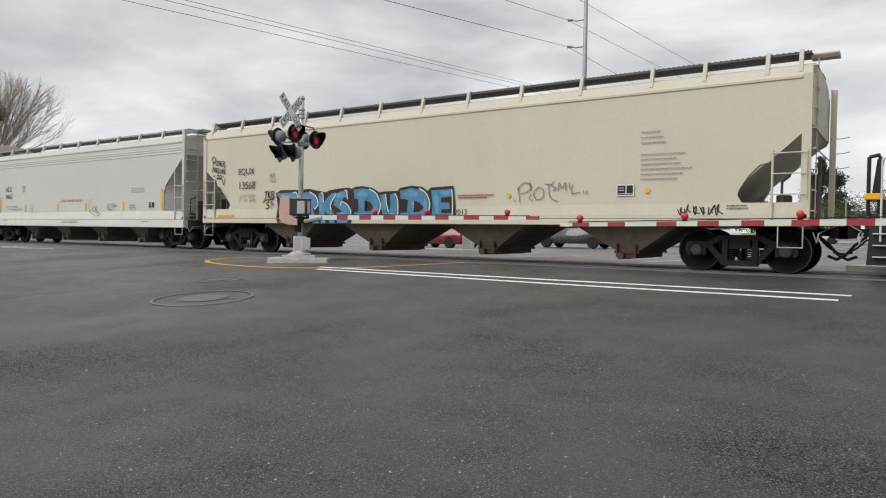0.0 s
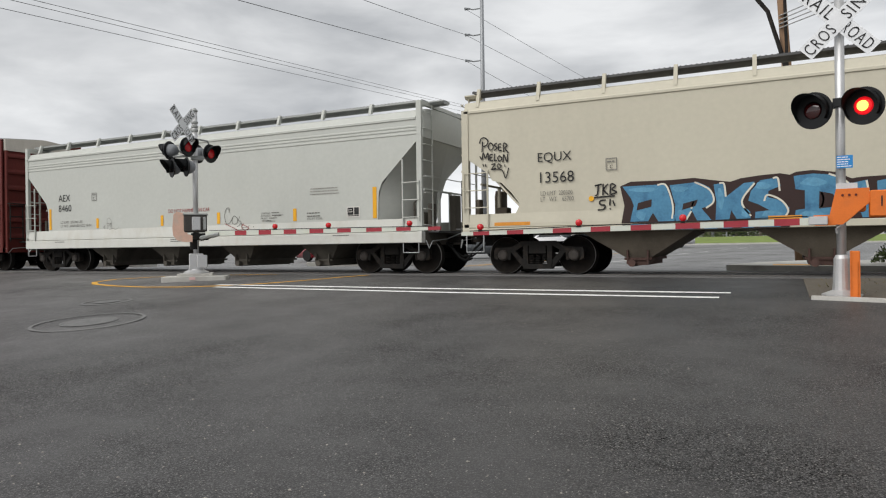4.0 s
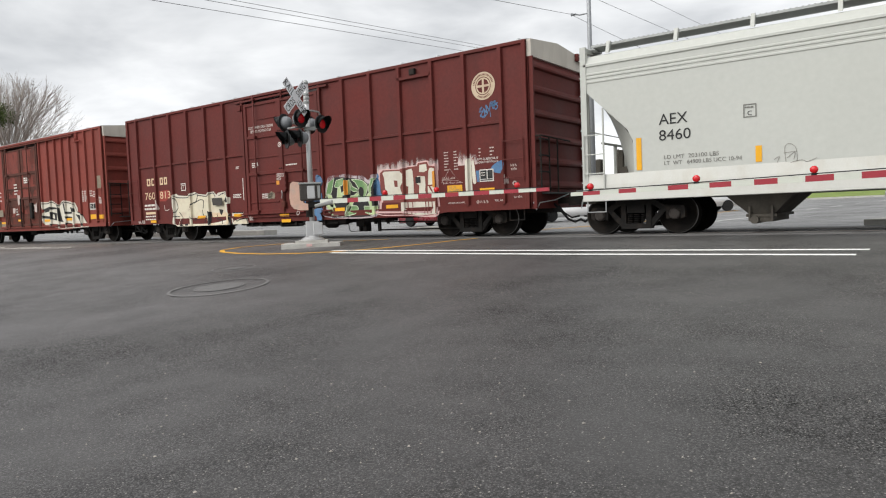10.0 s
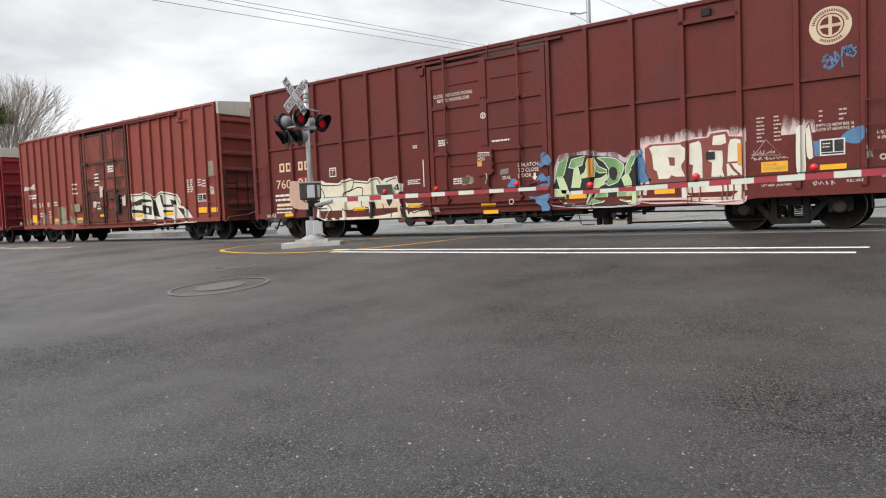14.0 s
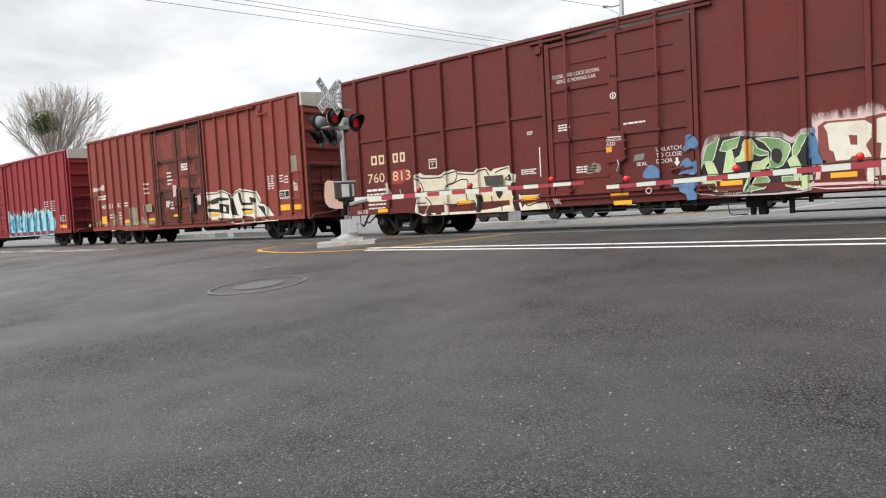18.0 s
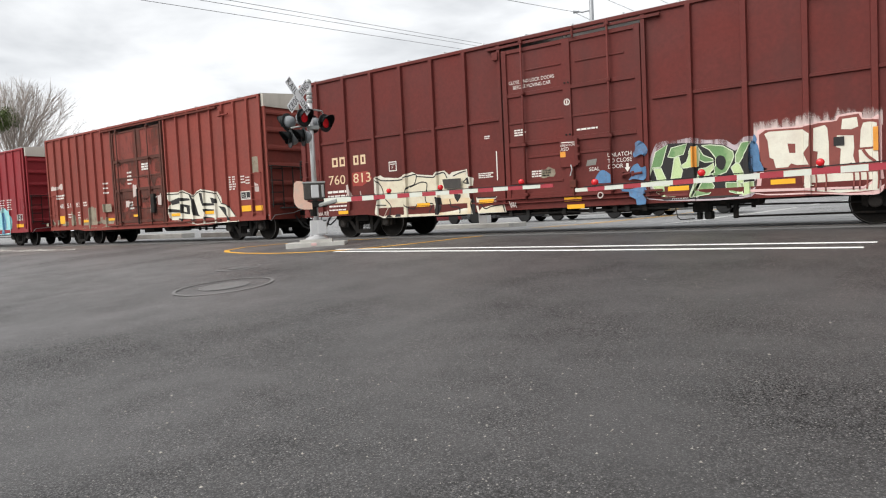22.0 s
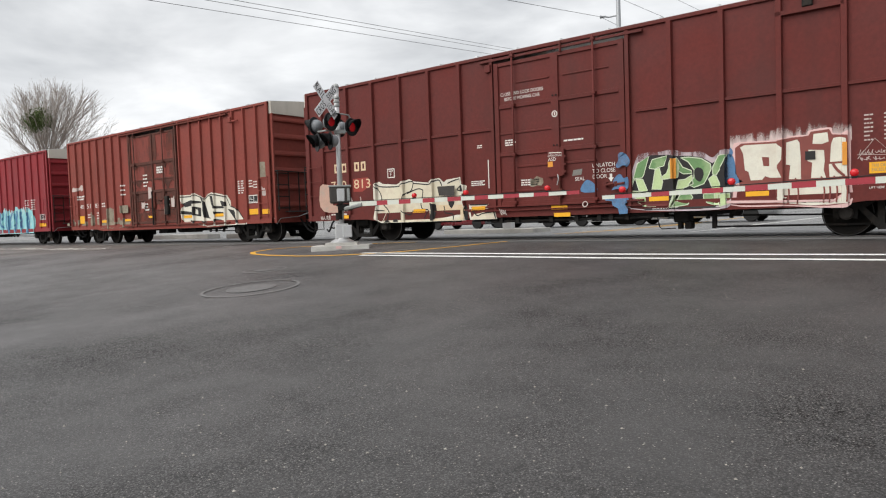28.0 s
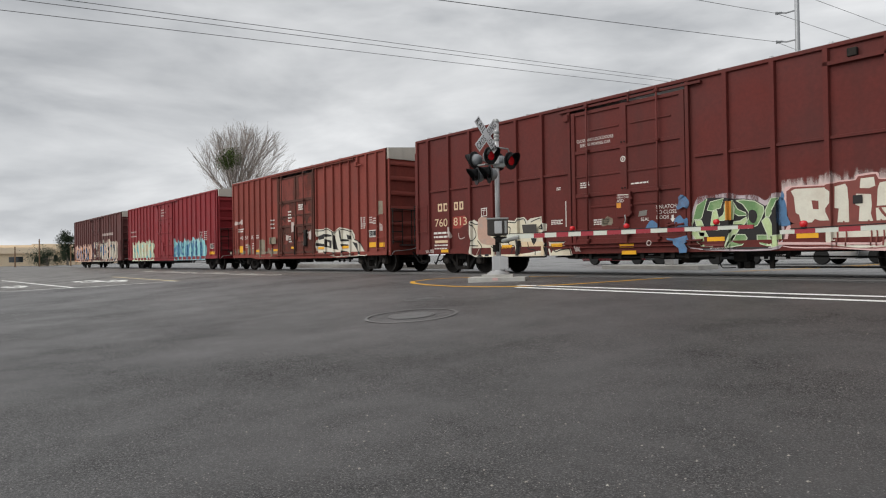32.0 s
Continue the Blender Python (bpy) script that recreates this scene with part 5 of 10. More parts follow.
# ---- crossing signals ----
def crossbuck(parent, x, y, z, yaw, size=1.22, lean=0.0):
    sign = new("crossbuck")
    sign.parent = parent
    sign.matrix_basis = pose(x, y, z, 0, lean, yaw)
    tagged(sign, "white crossbuck sign with black letters")
    for k, (tilt, words) in enumerate(((-45, ("RAIL", "ROAD")), (45, ("CROS", "SING")))):
        bm = B()
        box(bm, -size / 2, size / 2, -0.004 - 0.010 * k, 0.002 - 0.010 * k, -0.115, 0.115)
        bl = part("blade", bm, M_SIGN, sign)
        bl.matrix_basis = pose(0, 0, 0, 0, -tilt, 0)
        for j, w in enumerate(words):
            lt = lettering("letters", w, 0, 0, 0.165, M_TEXTK, bl, width=size * 0.38, spacing=1.2, fat=-0.004)
            lt.location = (-size * 0.475 if j == 0 else size * 0.075, -0.006 - 0.010 * k, -0.082)
    return sign


def flasher(parent, x, y, z, yaw, lens, pitch=0.0, disc=0.214, visor=0.158, reach=0.25):
    lamp = new("flasher")
    lamp.parent = parent
    lamp.matrix_basis = pose(x, y, z, pitch, 0, yaw)
    tagged(lamp, "round black flashing-light unit with hood")
    bm = B()
    lathe(bm, [(disc - 0.006, -0.02), (disc, -0.012), (disc, 0.0), (0.16, 0.012), (0.15, 0.012)], 32, "y")
    part("background", bm, M_HOOD, lamp)
    bm = B()
    lathe(bm, [(0.165, 0.012), (0.16, 0.08), (0.13, 0.15), (0.08, 0.19), (0.02, 0.2)], 24, "y")
    part("housing", bm, M_LAMPBACK, lamp, "", True)
    bm = B()
    lathe(bm, [(0.125, -0.022), (0.10, -0.032), (0.06, -0.04), (0.01, -0.043)], 24, "y")
    part("lens", bm, lens, lamp, "", True)
    bm = B()
    n = 20
    rings = []
    for d in (-0.015, -0.10, -0.18, -0.25):
        ring = []
        for i in range(n + 1):
            a = radians(-38 + 256 * i / n)
            cut = 1.0 if d > -0.15 else max(0.35, math.sin(a) * 0.6 + 0.55)
            ring.append((visor * math.cos(a), d * (cut if d < -0.12 else 1) * reach / 0.25, visor * math.sin(a)))
        rings.append(ring)
    vs = [[bm.verts.new(p) for p in ring] for ring in rings]
    for a, c in zip(vs, vs[1:]):
        for i in range(n):
            bm.faces.new((a[i], a[i + 1], c[i + 1], c[i]))
    bmesh.ops.solidify(bm, geom=bm.faces[:], thickness=0.006)
    part("hood", bm, M_HOOD, lamp, "", True)
    return lamp


def gate_arm(parent, stripes, y, z0, z1, lamps, h0=0.13, h1=0.08):
    """A tapered arm; stripes are the places where white and red change, white first."""
    arm = new("gate_arm")
    arm.parent = parent
    tagged(arm, "lowered gate arm in red and white stripes")
    x0, x1 = stripes[0], stripes[-1]
    for i, (xa, xb) in enumerate(zip(stripes, stripes[1:])):
        bm = B()
        a, c = (xa - x0) / (x1 - x0), (xb - x0) / (x1 - x0)
        za, zb = z0 + (z1 - z0) * a, z0 + (z1 - z0) * c
        ha, hb = h0 + (h1 - h0) * a, h0 + (h1 - h0) * c
        prism(bm, [(xa, za - ha / 2), (xb, zb - hb / 2), (xb, zb + hb / 2), (xa, za + ha / 2)], y - 0.025, y + 0.025)
        part("stripe", bm, M_REDTAPE if i % 2 else M_WHITETAPE, arm)
    for x in lamps:
        k = (x - x0) / (x1 - x0)
        z = z0 + (z1 - z0) * k + (h0 + (h1 - h0) * k) / 2
        bm = B()
        box(bm, x - 0.035, x + 0.035, y - 0.03, y + 0.03, z, z + 0.03)
        part("lamp_base", bm, M_HOOD, arm)
        bm = B()
        lathe(bm, [(0.034, -0.05), (0.052, -0.035), (0.056, 0.0), (0.052, 0.035), (0.034, 0.05)], 14, "y", (x, y, z + 0.08))
        part("arm_lamp", bm, M_ARMLAMP, arm, "small round red gate lamp", True)
    bm = B()
    bent(bm, [(x0 + (x1 - x0) * k, y - 0.03, z0 + (z1 - z0) * k + 0.075 - 0.03 * k) for k in (0.02, 0.2, 0.4, 0.6, 0.8, 0.97)], 0.008)
    part("lamp_cable", bm, M_HOOD, arm)
    return arm


# signal on the concrete island
IX, IY = -13.02, 12.30
GZ = ground_z(IY)
isl = thing("concrete_island", "low concrete island with chamfered edge in the road", "traffic island", at=(IX, IY, 0))
isl.rotation_euler = (0, 0, radians(38))
bm = B()
prism(bm, [(-0.74, -0.46), (0.74, -0.46), (0.74, 0.46), (-0.74, 0.46)], GZ - 0.05, GZ + 0.09, axis="z")
box(bm, -0.74, 0.74, -0.46, 0.46, GZ + 0.085, GZ + 0.10, 0.012)
part("slab", bm, M_CONC, isl)
bm = B()
prism(bm, [(-0.40, -0.34), (0.42, -0.34), (0.36, 0.34), (-0.36, 0.34)], GZ + 0.10, GZ + 0.17, axis="z")
part("plinth", bm, M_CONC, isl)
bm = B()
box(bm, -0.10, 0.04, -0.472, -0.46, GZ + 0.02, GZ + 0.09)
part("survey_mark", bm, M_SPINK, isl, "pink sprayed survey mark")

sig = thing("crossing_signal", "railway crossing signal with flashing lights and lowered gate", "crossing signal", "crossing signals", (IX, IY, 0))
sig.rotation_euler = (0, 0, radians(46.6))
TOP = 4.12
bm = B()
lathe(bm, [(0.30, GZ + 0.17), (0.30, GZ + 0.20), (0.19, GZ + 0.26), (0.17, GZ + 0.28)], 20, "z")
box(bm, -0.17, 0.17, -0.15, 0.15, GZ + 0.26, GZ + 0.66, 0.02)
box(bm, 0.02, 0.26, -0.19, -0.10, GZ + 0.30, GZ + 0.62, 0.015)
part("base_casting", bm, M_ALU, sig)
bm = B()
rod(bm, (0, 0, GZ + 0.6), (0, 0, TOP), 0.066, seg=18)
part("mast", bm, M_ALU, sig, "grey aluminium mast", True)
bm = B()
lathe(bm, [(0.075, TOP), (0.08, TOP + 0.03), (0.05, TOP + 0.08), (0.01, TOP + 0.1)], 16, "z")
part("mast_cap", bm, M_ALUDARK, sig)
for z in (3.62, 3.72, 3.82):
    bm = B()
    lathe(bm, [(0.07, z), (0.082, z + 0.01), (0.082, z + 0.05), (0.07, z + 0.06)], 16, "z")
    part("mast_band", bm, M_ALUDARK, sig)
crossbuck(sig, -0.26, -0.68, 3.67, 50, 1.04)
for x, y, z, yaw, lens in ((-0.17, -0.30, 3.20, 44, M_LENSDIM), (0.36, 0.12, 3.11, 44, M_LENSMID), (-0.57, -0.02, 3.13, -128, M_LENS),
                           (0.08, 0.34, 3.12, -128, M_LENS), (-0.52, -0.20, 2.69, -72, M_LENS), (-0.19, -0.50, 2.69, -72, M_LENS)):
    flasher(sig, x, y, z, yaw, lens, disc=0.235, visor=0.185)
bm = B()
bent(bm, [(-0.17, -0.22, 3.26), (-0.08, -0.12, 3.36), (0.1, 0.0, 3.44), (0.30, 0.10, 3.42), (0.36, 0.16, 3.28)], 0.022)
part("crossarm", bm, M_ALUDARK, sig, "bent grey pipe crossarm")
bm = B()
bent(bm, [(-0.50, 0.02, 3.20), (-0.2, 0.12, 3.06), (0.08, 0.26, 3.10)], 0.022)
bent(bm, [(-0.50, -0.20, 2.96), (-0.3, -0.28, 2.98), (0.0, -0.1, 3.0), (0.24, 0.0, 2.98)], 0.022)
box(bm, -0.10, 0.20, -0.10, 0.10, 2.93, 3.02)
part("crossarm", bm, M_ALUDARK, sig, "bent grey pipe crossarms")
bm = B()
box(bm, -0.28, 0.26, -0.24, 0.10, 1.12, 1.56, 0.03)
mech = part("gate_mechanism", bm, M_CARDHOLDER, sig, "dark grey cast gate machine on the mast")
bm = B()
box(bm, -0.09, 0.11, -0.275, -0.24, 1.17, 1.50, 0.015)
part("cover_plate", bm, M_ALU, mech, "pale metal cover plate")
bm = B()
box(bm, -0.30, 0.28, -0.26, 0.12, 1.54, 1.585, 0.012)
part("lid", bm, M_ALUDARK, mech)
bm = B()
box(bm, 0.17, 0.24, -0.262, -0.24, 1.18, 1.50, 0.01)
part("hinge", bm, M_ALUDARK, mech)
for y0_, y1_ in ((-0.21, -0.17), (0.12, 0.16)):
    bm = B()
    prism(bm, [(-0.08, 0.88), (-0.08, 1.04), (-0.20, 1.08), (-0.22, 1.56), (-0.30, 1.60), (-0.44, 1.62), (-0.51, 1.56), (-0.525, 1.40), (-0.54, 1.22), (-0.52, 1.04), (-0.44, 0.93), (-0.30, 0.89)], y0_, y1_)
    part("counterweight", bm, M_SPEACH, mech, "faded orange counterweight plate")
bm = B()
box(bm, -0.12, 0.30, -0.20, 0.06, 0.93, 1.10, 0.02)
rod(bm, (0.1, -0.2, 0.95), (0.5, -0.1, 1.05), 0.04)
rod(bm, (-0.05, 0.0, 0.7), (-0.05, 0.0, 0.95), 0.10, seg=12)
part("arm_bracket", bm, M_BLACK, mech)
arm_holder = thing("gate_barrier", "lowered red and white striped gate barrier arm on the island signal", "barrier", "gate barriers")
gate_arm(arm_holder, (-12.55, -11.60, -11.24, -10.87, -10.50, -10.13, -9.77, -9.40, -9.02, -8.65, -8.29, -7.90, -7.51, -7.16, -6.81, -6.41, -6.13), 12.18, 1.08, 1.06, (-10.40, -8.90, -6.85), 0.12, 0.07)
bm = B()
bent(bm, [(-12.75, 12.2, 0.98), (-12.45, 12.18, 1.02), (-12.1, 12.16, 1.06)], 0.05)
part("arm_socket", bm, M_ALUDARK, arm_holder)

# signal by the kerb
RX, RY = 0.78, 11.20
GR = ground_z(RY)
sg2 = thing("crossing_signal", "kerbside railway crossing signal with orange gate machine", "crossing signal", "crossing signals", (RX, RY, 0))
sg2.rotation_euler = (0, 0, radians(-3.9))
bm = B()
lathe(bm, [(0.26, GR - 0.02), (0.26, GR + 0.04), (0.12, GR + 0.10), (0.10, GR + 0.55), (0.075, GR + 0.6)], 16, "z")
part("base_casting", bm, M_ALU, sg2)
bm = B()
rod(bm, (0, 0, GR + 0.3), (0, 0, 4.4), 0.062, seg=18)
part("mast", bm, M_ALU, sg2, "pale aluminium mast", True)
crossbuck(sg2, 0.0, -0.11, 3.80, 10, lean=0.0)
for x, lens in ((-0.33, M_LENS), (0.29, M_LENSON)):
    flasher(sg2, x, -0.16, 2.56, -20, lens, 4, 0.262, 0.225, 0.30)
bm = B()
lathe(bm, [(0.075, -0.06), (0.05, -0.066), (0.01, -0.068)], 18, "y", (0, 0, 0))
core = part("lamp_core", bm, M_LENSHOT, sg2, "bright lamp glowing behind the red lens", True)
core.matrix_basis = pose(0.29, -0.16, 2.56, 4, 0, -20)
bm = B()
rod(bm, (-0.36, -0.02, 2.66), (0.36, -0.02, 2.66), 0.02)
box(bm, -0.09, 0.09, -0.09, 0.09, 2.60, 2.72)
part("crossarm", bm, M_HOOD, sg2)
bm = B()
box(bm, -0.05, 0.15, -0.085, -0.075, 1.72, 1.90)
part("notice", bm, M_SIGNBLUE, sg2, "small blue notice plate")
bars("notice_writing", -0.04, 1.88, 0.17, 5, 0.032, 0.012, M_SIGN, sg2, y=-0.086)
bm = B()
prism(bm, [(-0.34, 0.92), (0.02, 0.92), (0.34, 1.22), (0.34, 1.42), (-0.06, 1.42), (-0.14, 1.06), (-0.34, 1.06)], -0.22, -0.16)
prism(bm, [(-0.34, 0.92), (0.02, 0.92), (0.34, 1.22), (0.34, 1.42), (-0.06, 1.42), (-0.14, 1.06), (-0.34, 1.06)], 0.16, 0.22)
box(bm, -0.05, 0.30, -0.16, 0.16, 1.10, 1.38, 0.02)
g2 = part("gate_mechanism", bm, M_ORANGE, sg2, "orange gate machine and arm plates")
bm = B()
box(bm, 0.34, 0.84, -0.26, -0.20, 1.02, 1.38, 0.015)
box(bm, 0.34, 0.80, 0.18, 0.24, 1.02, 1.38, 0.015)
part("counterweight", bm, M_ORANGE, g2)
bm = B()
for x in (0.48, 0.68):
    box(bm, x - 0.008, x + 0.008, -0.268, -0.255, 1.16, 1.30)
part("slot", bm, M_HOOD, g2)
bm = B()
for x in (0.02, 0.10, 0.18):
    rod(bm, (x, -0.23, 1.33), (x, -0.215, 1.33), 0.018, seg=8)
part("bolt", bm, M_RUST, g2)
bm = B()
box(bm, -0.06, 0.20, -0.17, 0.08, 1.42, 1.50)
bent(bm, [(0.02, -0.1, 0.92), (-0.06, -0.08, 0.86), (-0.05, -0.07, 0.8)], 0.02)
part("junction_box", bm, M_ALU, sg2)
bm = B()
box(bm, 0.10, 0.22, -0.30, -0.26, GR - 0.03, GR + 0.66, 0.01)
box(bm, 0.10, 0.13, -0.30, -0.10, GR - 0.03, GR + 0.66)
box(bm, 0.19, 0.22, -0.30, -0.10, GR - 0.03, GR + 0.52)
part("guard_post", bm, M_ORANGE, sg2, "orange steel channel guard")
arm2 = thing("gate_barrier", "lowered red and white striped gate barrier arm by the kerb", "barrier", "gate barriers")
gate_arm(arm2, (0.46, 0.25, -0.08, -0.42, -0.76, -1.09, -1.45, -1.81, -2.13, -2.45, -2.77, -3.09, -3.41, -3.93, -4.23, -4.56, -4.87, -5.10), 10.98, 0.975, 0.905, (-1.34, -2.97, -4.74), 0.102, 0.064)
bm = B()
box(bm, 0.36, 0.60, 10.90, 11.06, 0.92, 1.04, 0.01)
part("arm_socket", bm, M_ALU, arm2)

# kerb, earth and weeds at the signal's foot
bm = B()
v = []
for x, y in ((0.38, 10.80), (2.0, 10.47), (6.0, 9.9), (14.0, 9.2)):
    v.append((x, y))
for (xa, ya), (xb, yb) in zip(v, v[1:]):
    lo = [(xa, ya), (xb, yb), (xb + 0.02, yb + 0.18), (xa + 0.02, ya + 0.18)]
    za, zb = ground_z(ya), ground_z(yb)
    a = [bm.verts.new((x, y, (za if i in (0, 3) else zb) - 0.06)) for i, (x, y) in enumerate(lo)]
    c = [bm.verts.new((x, y, (za if i in (0, 3) else zb) + 0.05)) for i, (x, y) in enumerate(lo)]
    for q in ((0, 1, 5, 4), (1, 2, 6, 5), (2, 3, 7, 6), (3, 0, 4, 7), (4, 5, 6, 7)):
        bm.faces.new([(a + c)[i] for i in q])
bmesh.ops.recalc_face_normals(bm, faces=bm.faces[:])
tagged(part("kerb", bm, M_CONC), "worn pale concrete kerb beside the road", "kerb", kind="structure")
bm = B()
rng = random.Random(4)
cols = 30
rows_ = []
for j in range(8):
    r = []
    for i in range(cols + 1):
        x = 0.36 + i * 0.45
        ya = 10.99 - 0.19 * min(x, 8) * 0.9 if x < 2 else 10.66 - 0.11 * (x - 2)
        y = ya + (14.7 - ya) * j / 7
        edge = 0.0 if j in (0, 7) or i == 0 else rng.uniform(0.015, 0.06)
        r.append(bm.verts.new((x, y, ground_z(y) + 0.012 + edge)))
    rows_.append(r)
for a, c in zip(rows_, rows_[1:]):
    for i in range(cols):
        bm.faces.new((a[i], a[i + 1], c[i + 1], c[i])).smooth = True
tagged(part("verge", bm, M_DIRT), "bare brown earth verge behind the kerb", "ground", kind="structure")
bm = B()
for i in range(420):
    x = rng.uniform(0.5, 7.0)
    y = rng.uniform(11.0, 14.4)
    z = ground_z(y) + 0.03
    a, h = rng.uniform(0, 6.28), rng.uniform(0.01, 0.06)
    w = 0.012
    p = [(x + w * math.cos(a), y + w * math.sin(a), z), (x - w * math.cos(a), y - w * math.sin(a), z), (x + rng.uniform(-0.06, 0.06), y + rng.uniform(-0.06, 0.06), z + h)]
    bm.faces.new([bm.verts.new(q) for q in p])
tagged(part("dry_weeds", bm, M_WEED), "dry weeds and litter on the verge", "weeds", kind="stuff")

# pale gravel spilled along the side of the track
bm = B()
rngg = random.Random(77)
for i in range(700):
    x = rngg.uniform(-44.0, -25.8)
    y = 12.05 + rngg.gauss(0, 0.12) + 0.08 * math.sin(x * 0.9)
    r = rngg.uniform(0.015, 0.050) * (1.0 + 0.4 * math.sin(x * 1.7))
    z = ground_z(y)
    c = [bm.verts.new((x + r * math.cos(k) * rngg.uniform(0.7, 1.3), y + r * math.sin(k) * rngg.uniform(0.7, 1.3), z)) for k in (0, 1.26, 2.51, 3.77, 5.03)]
    tip = bm.verts.new((x, y, z + r * 1.1))
    for j in range(5):
        bm.faces.new((c[j], c[(j + 1) % 5], tip))
tagged(part("spilled_gravel", bm, M_GRAVEL), "pale gravel spilled along the road's edge by the track", "gravel", kind="stuff")

# loose grit and chips on the asphalt near the camera
bm = B()
rng = random.Random(11)
for i in range(1500):
    d, a = 2.2 + 7.0 * rng.random() ** 2.2, radians(rng.triangular(-10, 85, 62))
    x, y = -math.sin(a) * d, math.cos(a) * d
    r = rng.choice((0.003, 0.003, 0.004, 0.005, 0.009)) * rng.uniform(0.7, 1.3)
    z = ground_z(y)
    v = [bm.verts.new((x + r * math.cos(q + rng.random()), y + r * math.sin(q + rng.random()), z + 0.001)) for q in (0, 1.57, 3.14, 4.71)]
    t_ = bm.verts.new((x, y, z + r * 0.9))
    for k in range(4):
        bm.faces.new((v[k], v[(k + 1) % 4], t_))
tagged(part("road_grit", bm, M_PEBBLE), "pale loose grit scattered on asphalt", "grit", kind="stuff")

# ---- poles and wires ----
def bearing(az, el, d):
    """A place by its bearing to the left of the track's normal, its elevation and its distance from the camera."""
    a, b = radians(az), radians(el)
    return Vector((-math.sin(a) * d, math.cos(a) * d, 0.65 + math.tan(b) * d))


PX, PY = bearing(23.1, 0, 52).xy
pole = thing("power_pole", "tall grey steel power pole with davit arms", "utility pole", "poles", (PX, PY, 0))
bm = B()
rod(bm, (0, 0, ground_z(PY) - 0.3), (0, 0, 24), 0.22, 0.12, seg=14)
part("shaft", bm, M_STEELPOLE, pole, "", True)
ARMS = []
for z in (14.95, 16.95, 18.95):
    bm = B()
    bent(bm, [(0, 0, z + 0.05), (-0.7, -0.1, z + 0.02), (-1.35, -0.2, z + 0.22)], 0.05)
    part("davit_arm", bm, M_STEELPOLE, pole)
    bm = B()
    for i in range(5):
        lathe(bm, [(0.05, 0), (0.09, 0.03), (0.05, 0.06)], 10, "x", (-1.35 + i * 0.09, -0.2, z + 0.10))
    part("insulator", bm, M_STEELPOLE, pole)
    ARMS.append(Vector((PX - 1.4, PY - 0.2, z + 0.2)))


def wire(label, pts, r=0.014):
    bm = B()
    a, m, c = (Vector(p) for p in pts)
    out = []
    for i in range(25):
        k = i / 24
        out.append(a * (1 - k) * (1 - 2 * k) + m * 4 * k * (1 - k) + c * k * (2 * k - 1))
    bent(bm, out, r, 5)
    w = part("overhead_wire", bm, M_WIRE)
    return tagged(w, label, "wire", "wires")


def onward(a, b, k, sag):
    """Three points of a wire that leaves a, passes b and goes on."""
    c = b + (b - a) * k
    m = (a + c) / 2
    return a, m - Vector((0, 0, sag)), c


ends = []
for a_, b_, k_ in ((ARMS[0], bearing(38.91, 18.93, 33), 1.6), (ARMS[1], bearing(29.2, 19.05, 42), 2.2), (ARMS[1], bearing(17.26, 13.72, 68), 1.5),
                   (ARMS[2], bearing(14.91, 13.91, 74), 1.2), (ARMS[0], bearing(19.3, 12.6, 63), 1.5), (bearing(27.9, 12.50, 70), bearing(56.33, 17.45, 41), 1.0),
                   (bearing(27.4, 12.60, 70), bearing(54.89, 17.64, 41.5), 1.0), (bearing(28.2, 12.2, 70), bearing(57.5, 16.9, 41), 1.0)):
    if a_.x < -24:
        a_ = a_ + (a_ - b_) * 0.7
        ends.append(a_)
    wire("thin grey overhead wire", onward(a_, b_, k_, 0.12), 0.016)
far = sum(ends, Vector()) / len(ends)
wpole = thing("utility_pole", "wooden pole carrying the road cables", "utility pole", "poles", (far.x, far.y, 0))
bm = B()
rod(bm, (0, 0, 0), (0, 0, far.z + 0.6), 0.16, 0.12, seg=10)
part("pole", bm, M_WOOD, wpole)
bm = B()
box(bm, -2.2, 2.2, -0.08, 0.08, far.z - 0.6, far.z + 0.3)
part("crossarm", bm, M_WOOD, wpole)

# second steel pole and a line of conifers further off
for az_, d_, top_, label_ in ((4.9, 95, 13.4, "distant steel pole with three short arms"), (9.6, 100, 21.2, "distant steel transmission pole with short arms")):
    QX, QY = bearing(az_, 0, d_).xy
    p2 = thing("power_pole", label_, "utility pole", "poles", (QX, QY, 0))
    bm = B()
    rod(bm, (0, 0, 0.3), (0, 0, top_), 0.2, 0.12, seg=10)
    part("shaft", bm, M_STEELPOLE, p2, "", True)
    for z in (top_ - 0.3, top_ - 2.1, top_ - 3.9):
        bm = B()
        bent(bm, [(-1.4 if top_ > 15 else 0, 0, z), (1.2, 0, z + 0.05), (1.9, 0, z + 0.2)], 0.06)
        part("davit_arm", bm, M_STEELPOLE, p2)
KX, KY = bearing(3.9, 0, 90).xy
lampost = thing("street_lamp", "slim grey street lamp with one arm", "street lamp", "poles", (KX, KY, 0))
bm = B()
rod(bm, (0, 0, 0.2), (0, 0, 5.6), 0.09, 0.06, seg=10)
part("post", bm, M_STEELPOLE, lampost)
bm = B()
bent(bm, [(0, 0, 5.5), (0.6, 0, 5.75), (1.1, 0, 5.8)], 0.035)
part("arm", bm, M_STEELPOLE, lampost)
bm = B()
box(bm, 1.0, 1.55, -0.1, 0.1, 5.74, 5.84, 0.02)
part("head", bm, M_STEELPOLE, lampost)

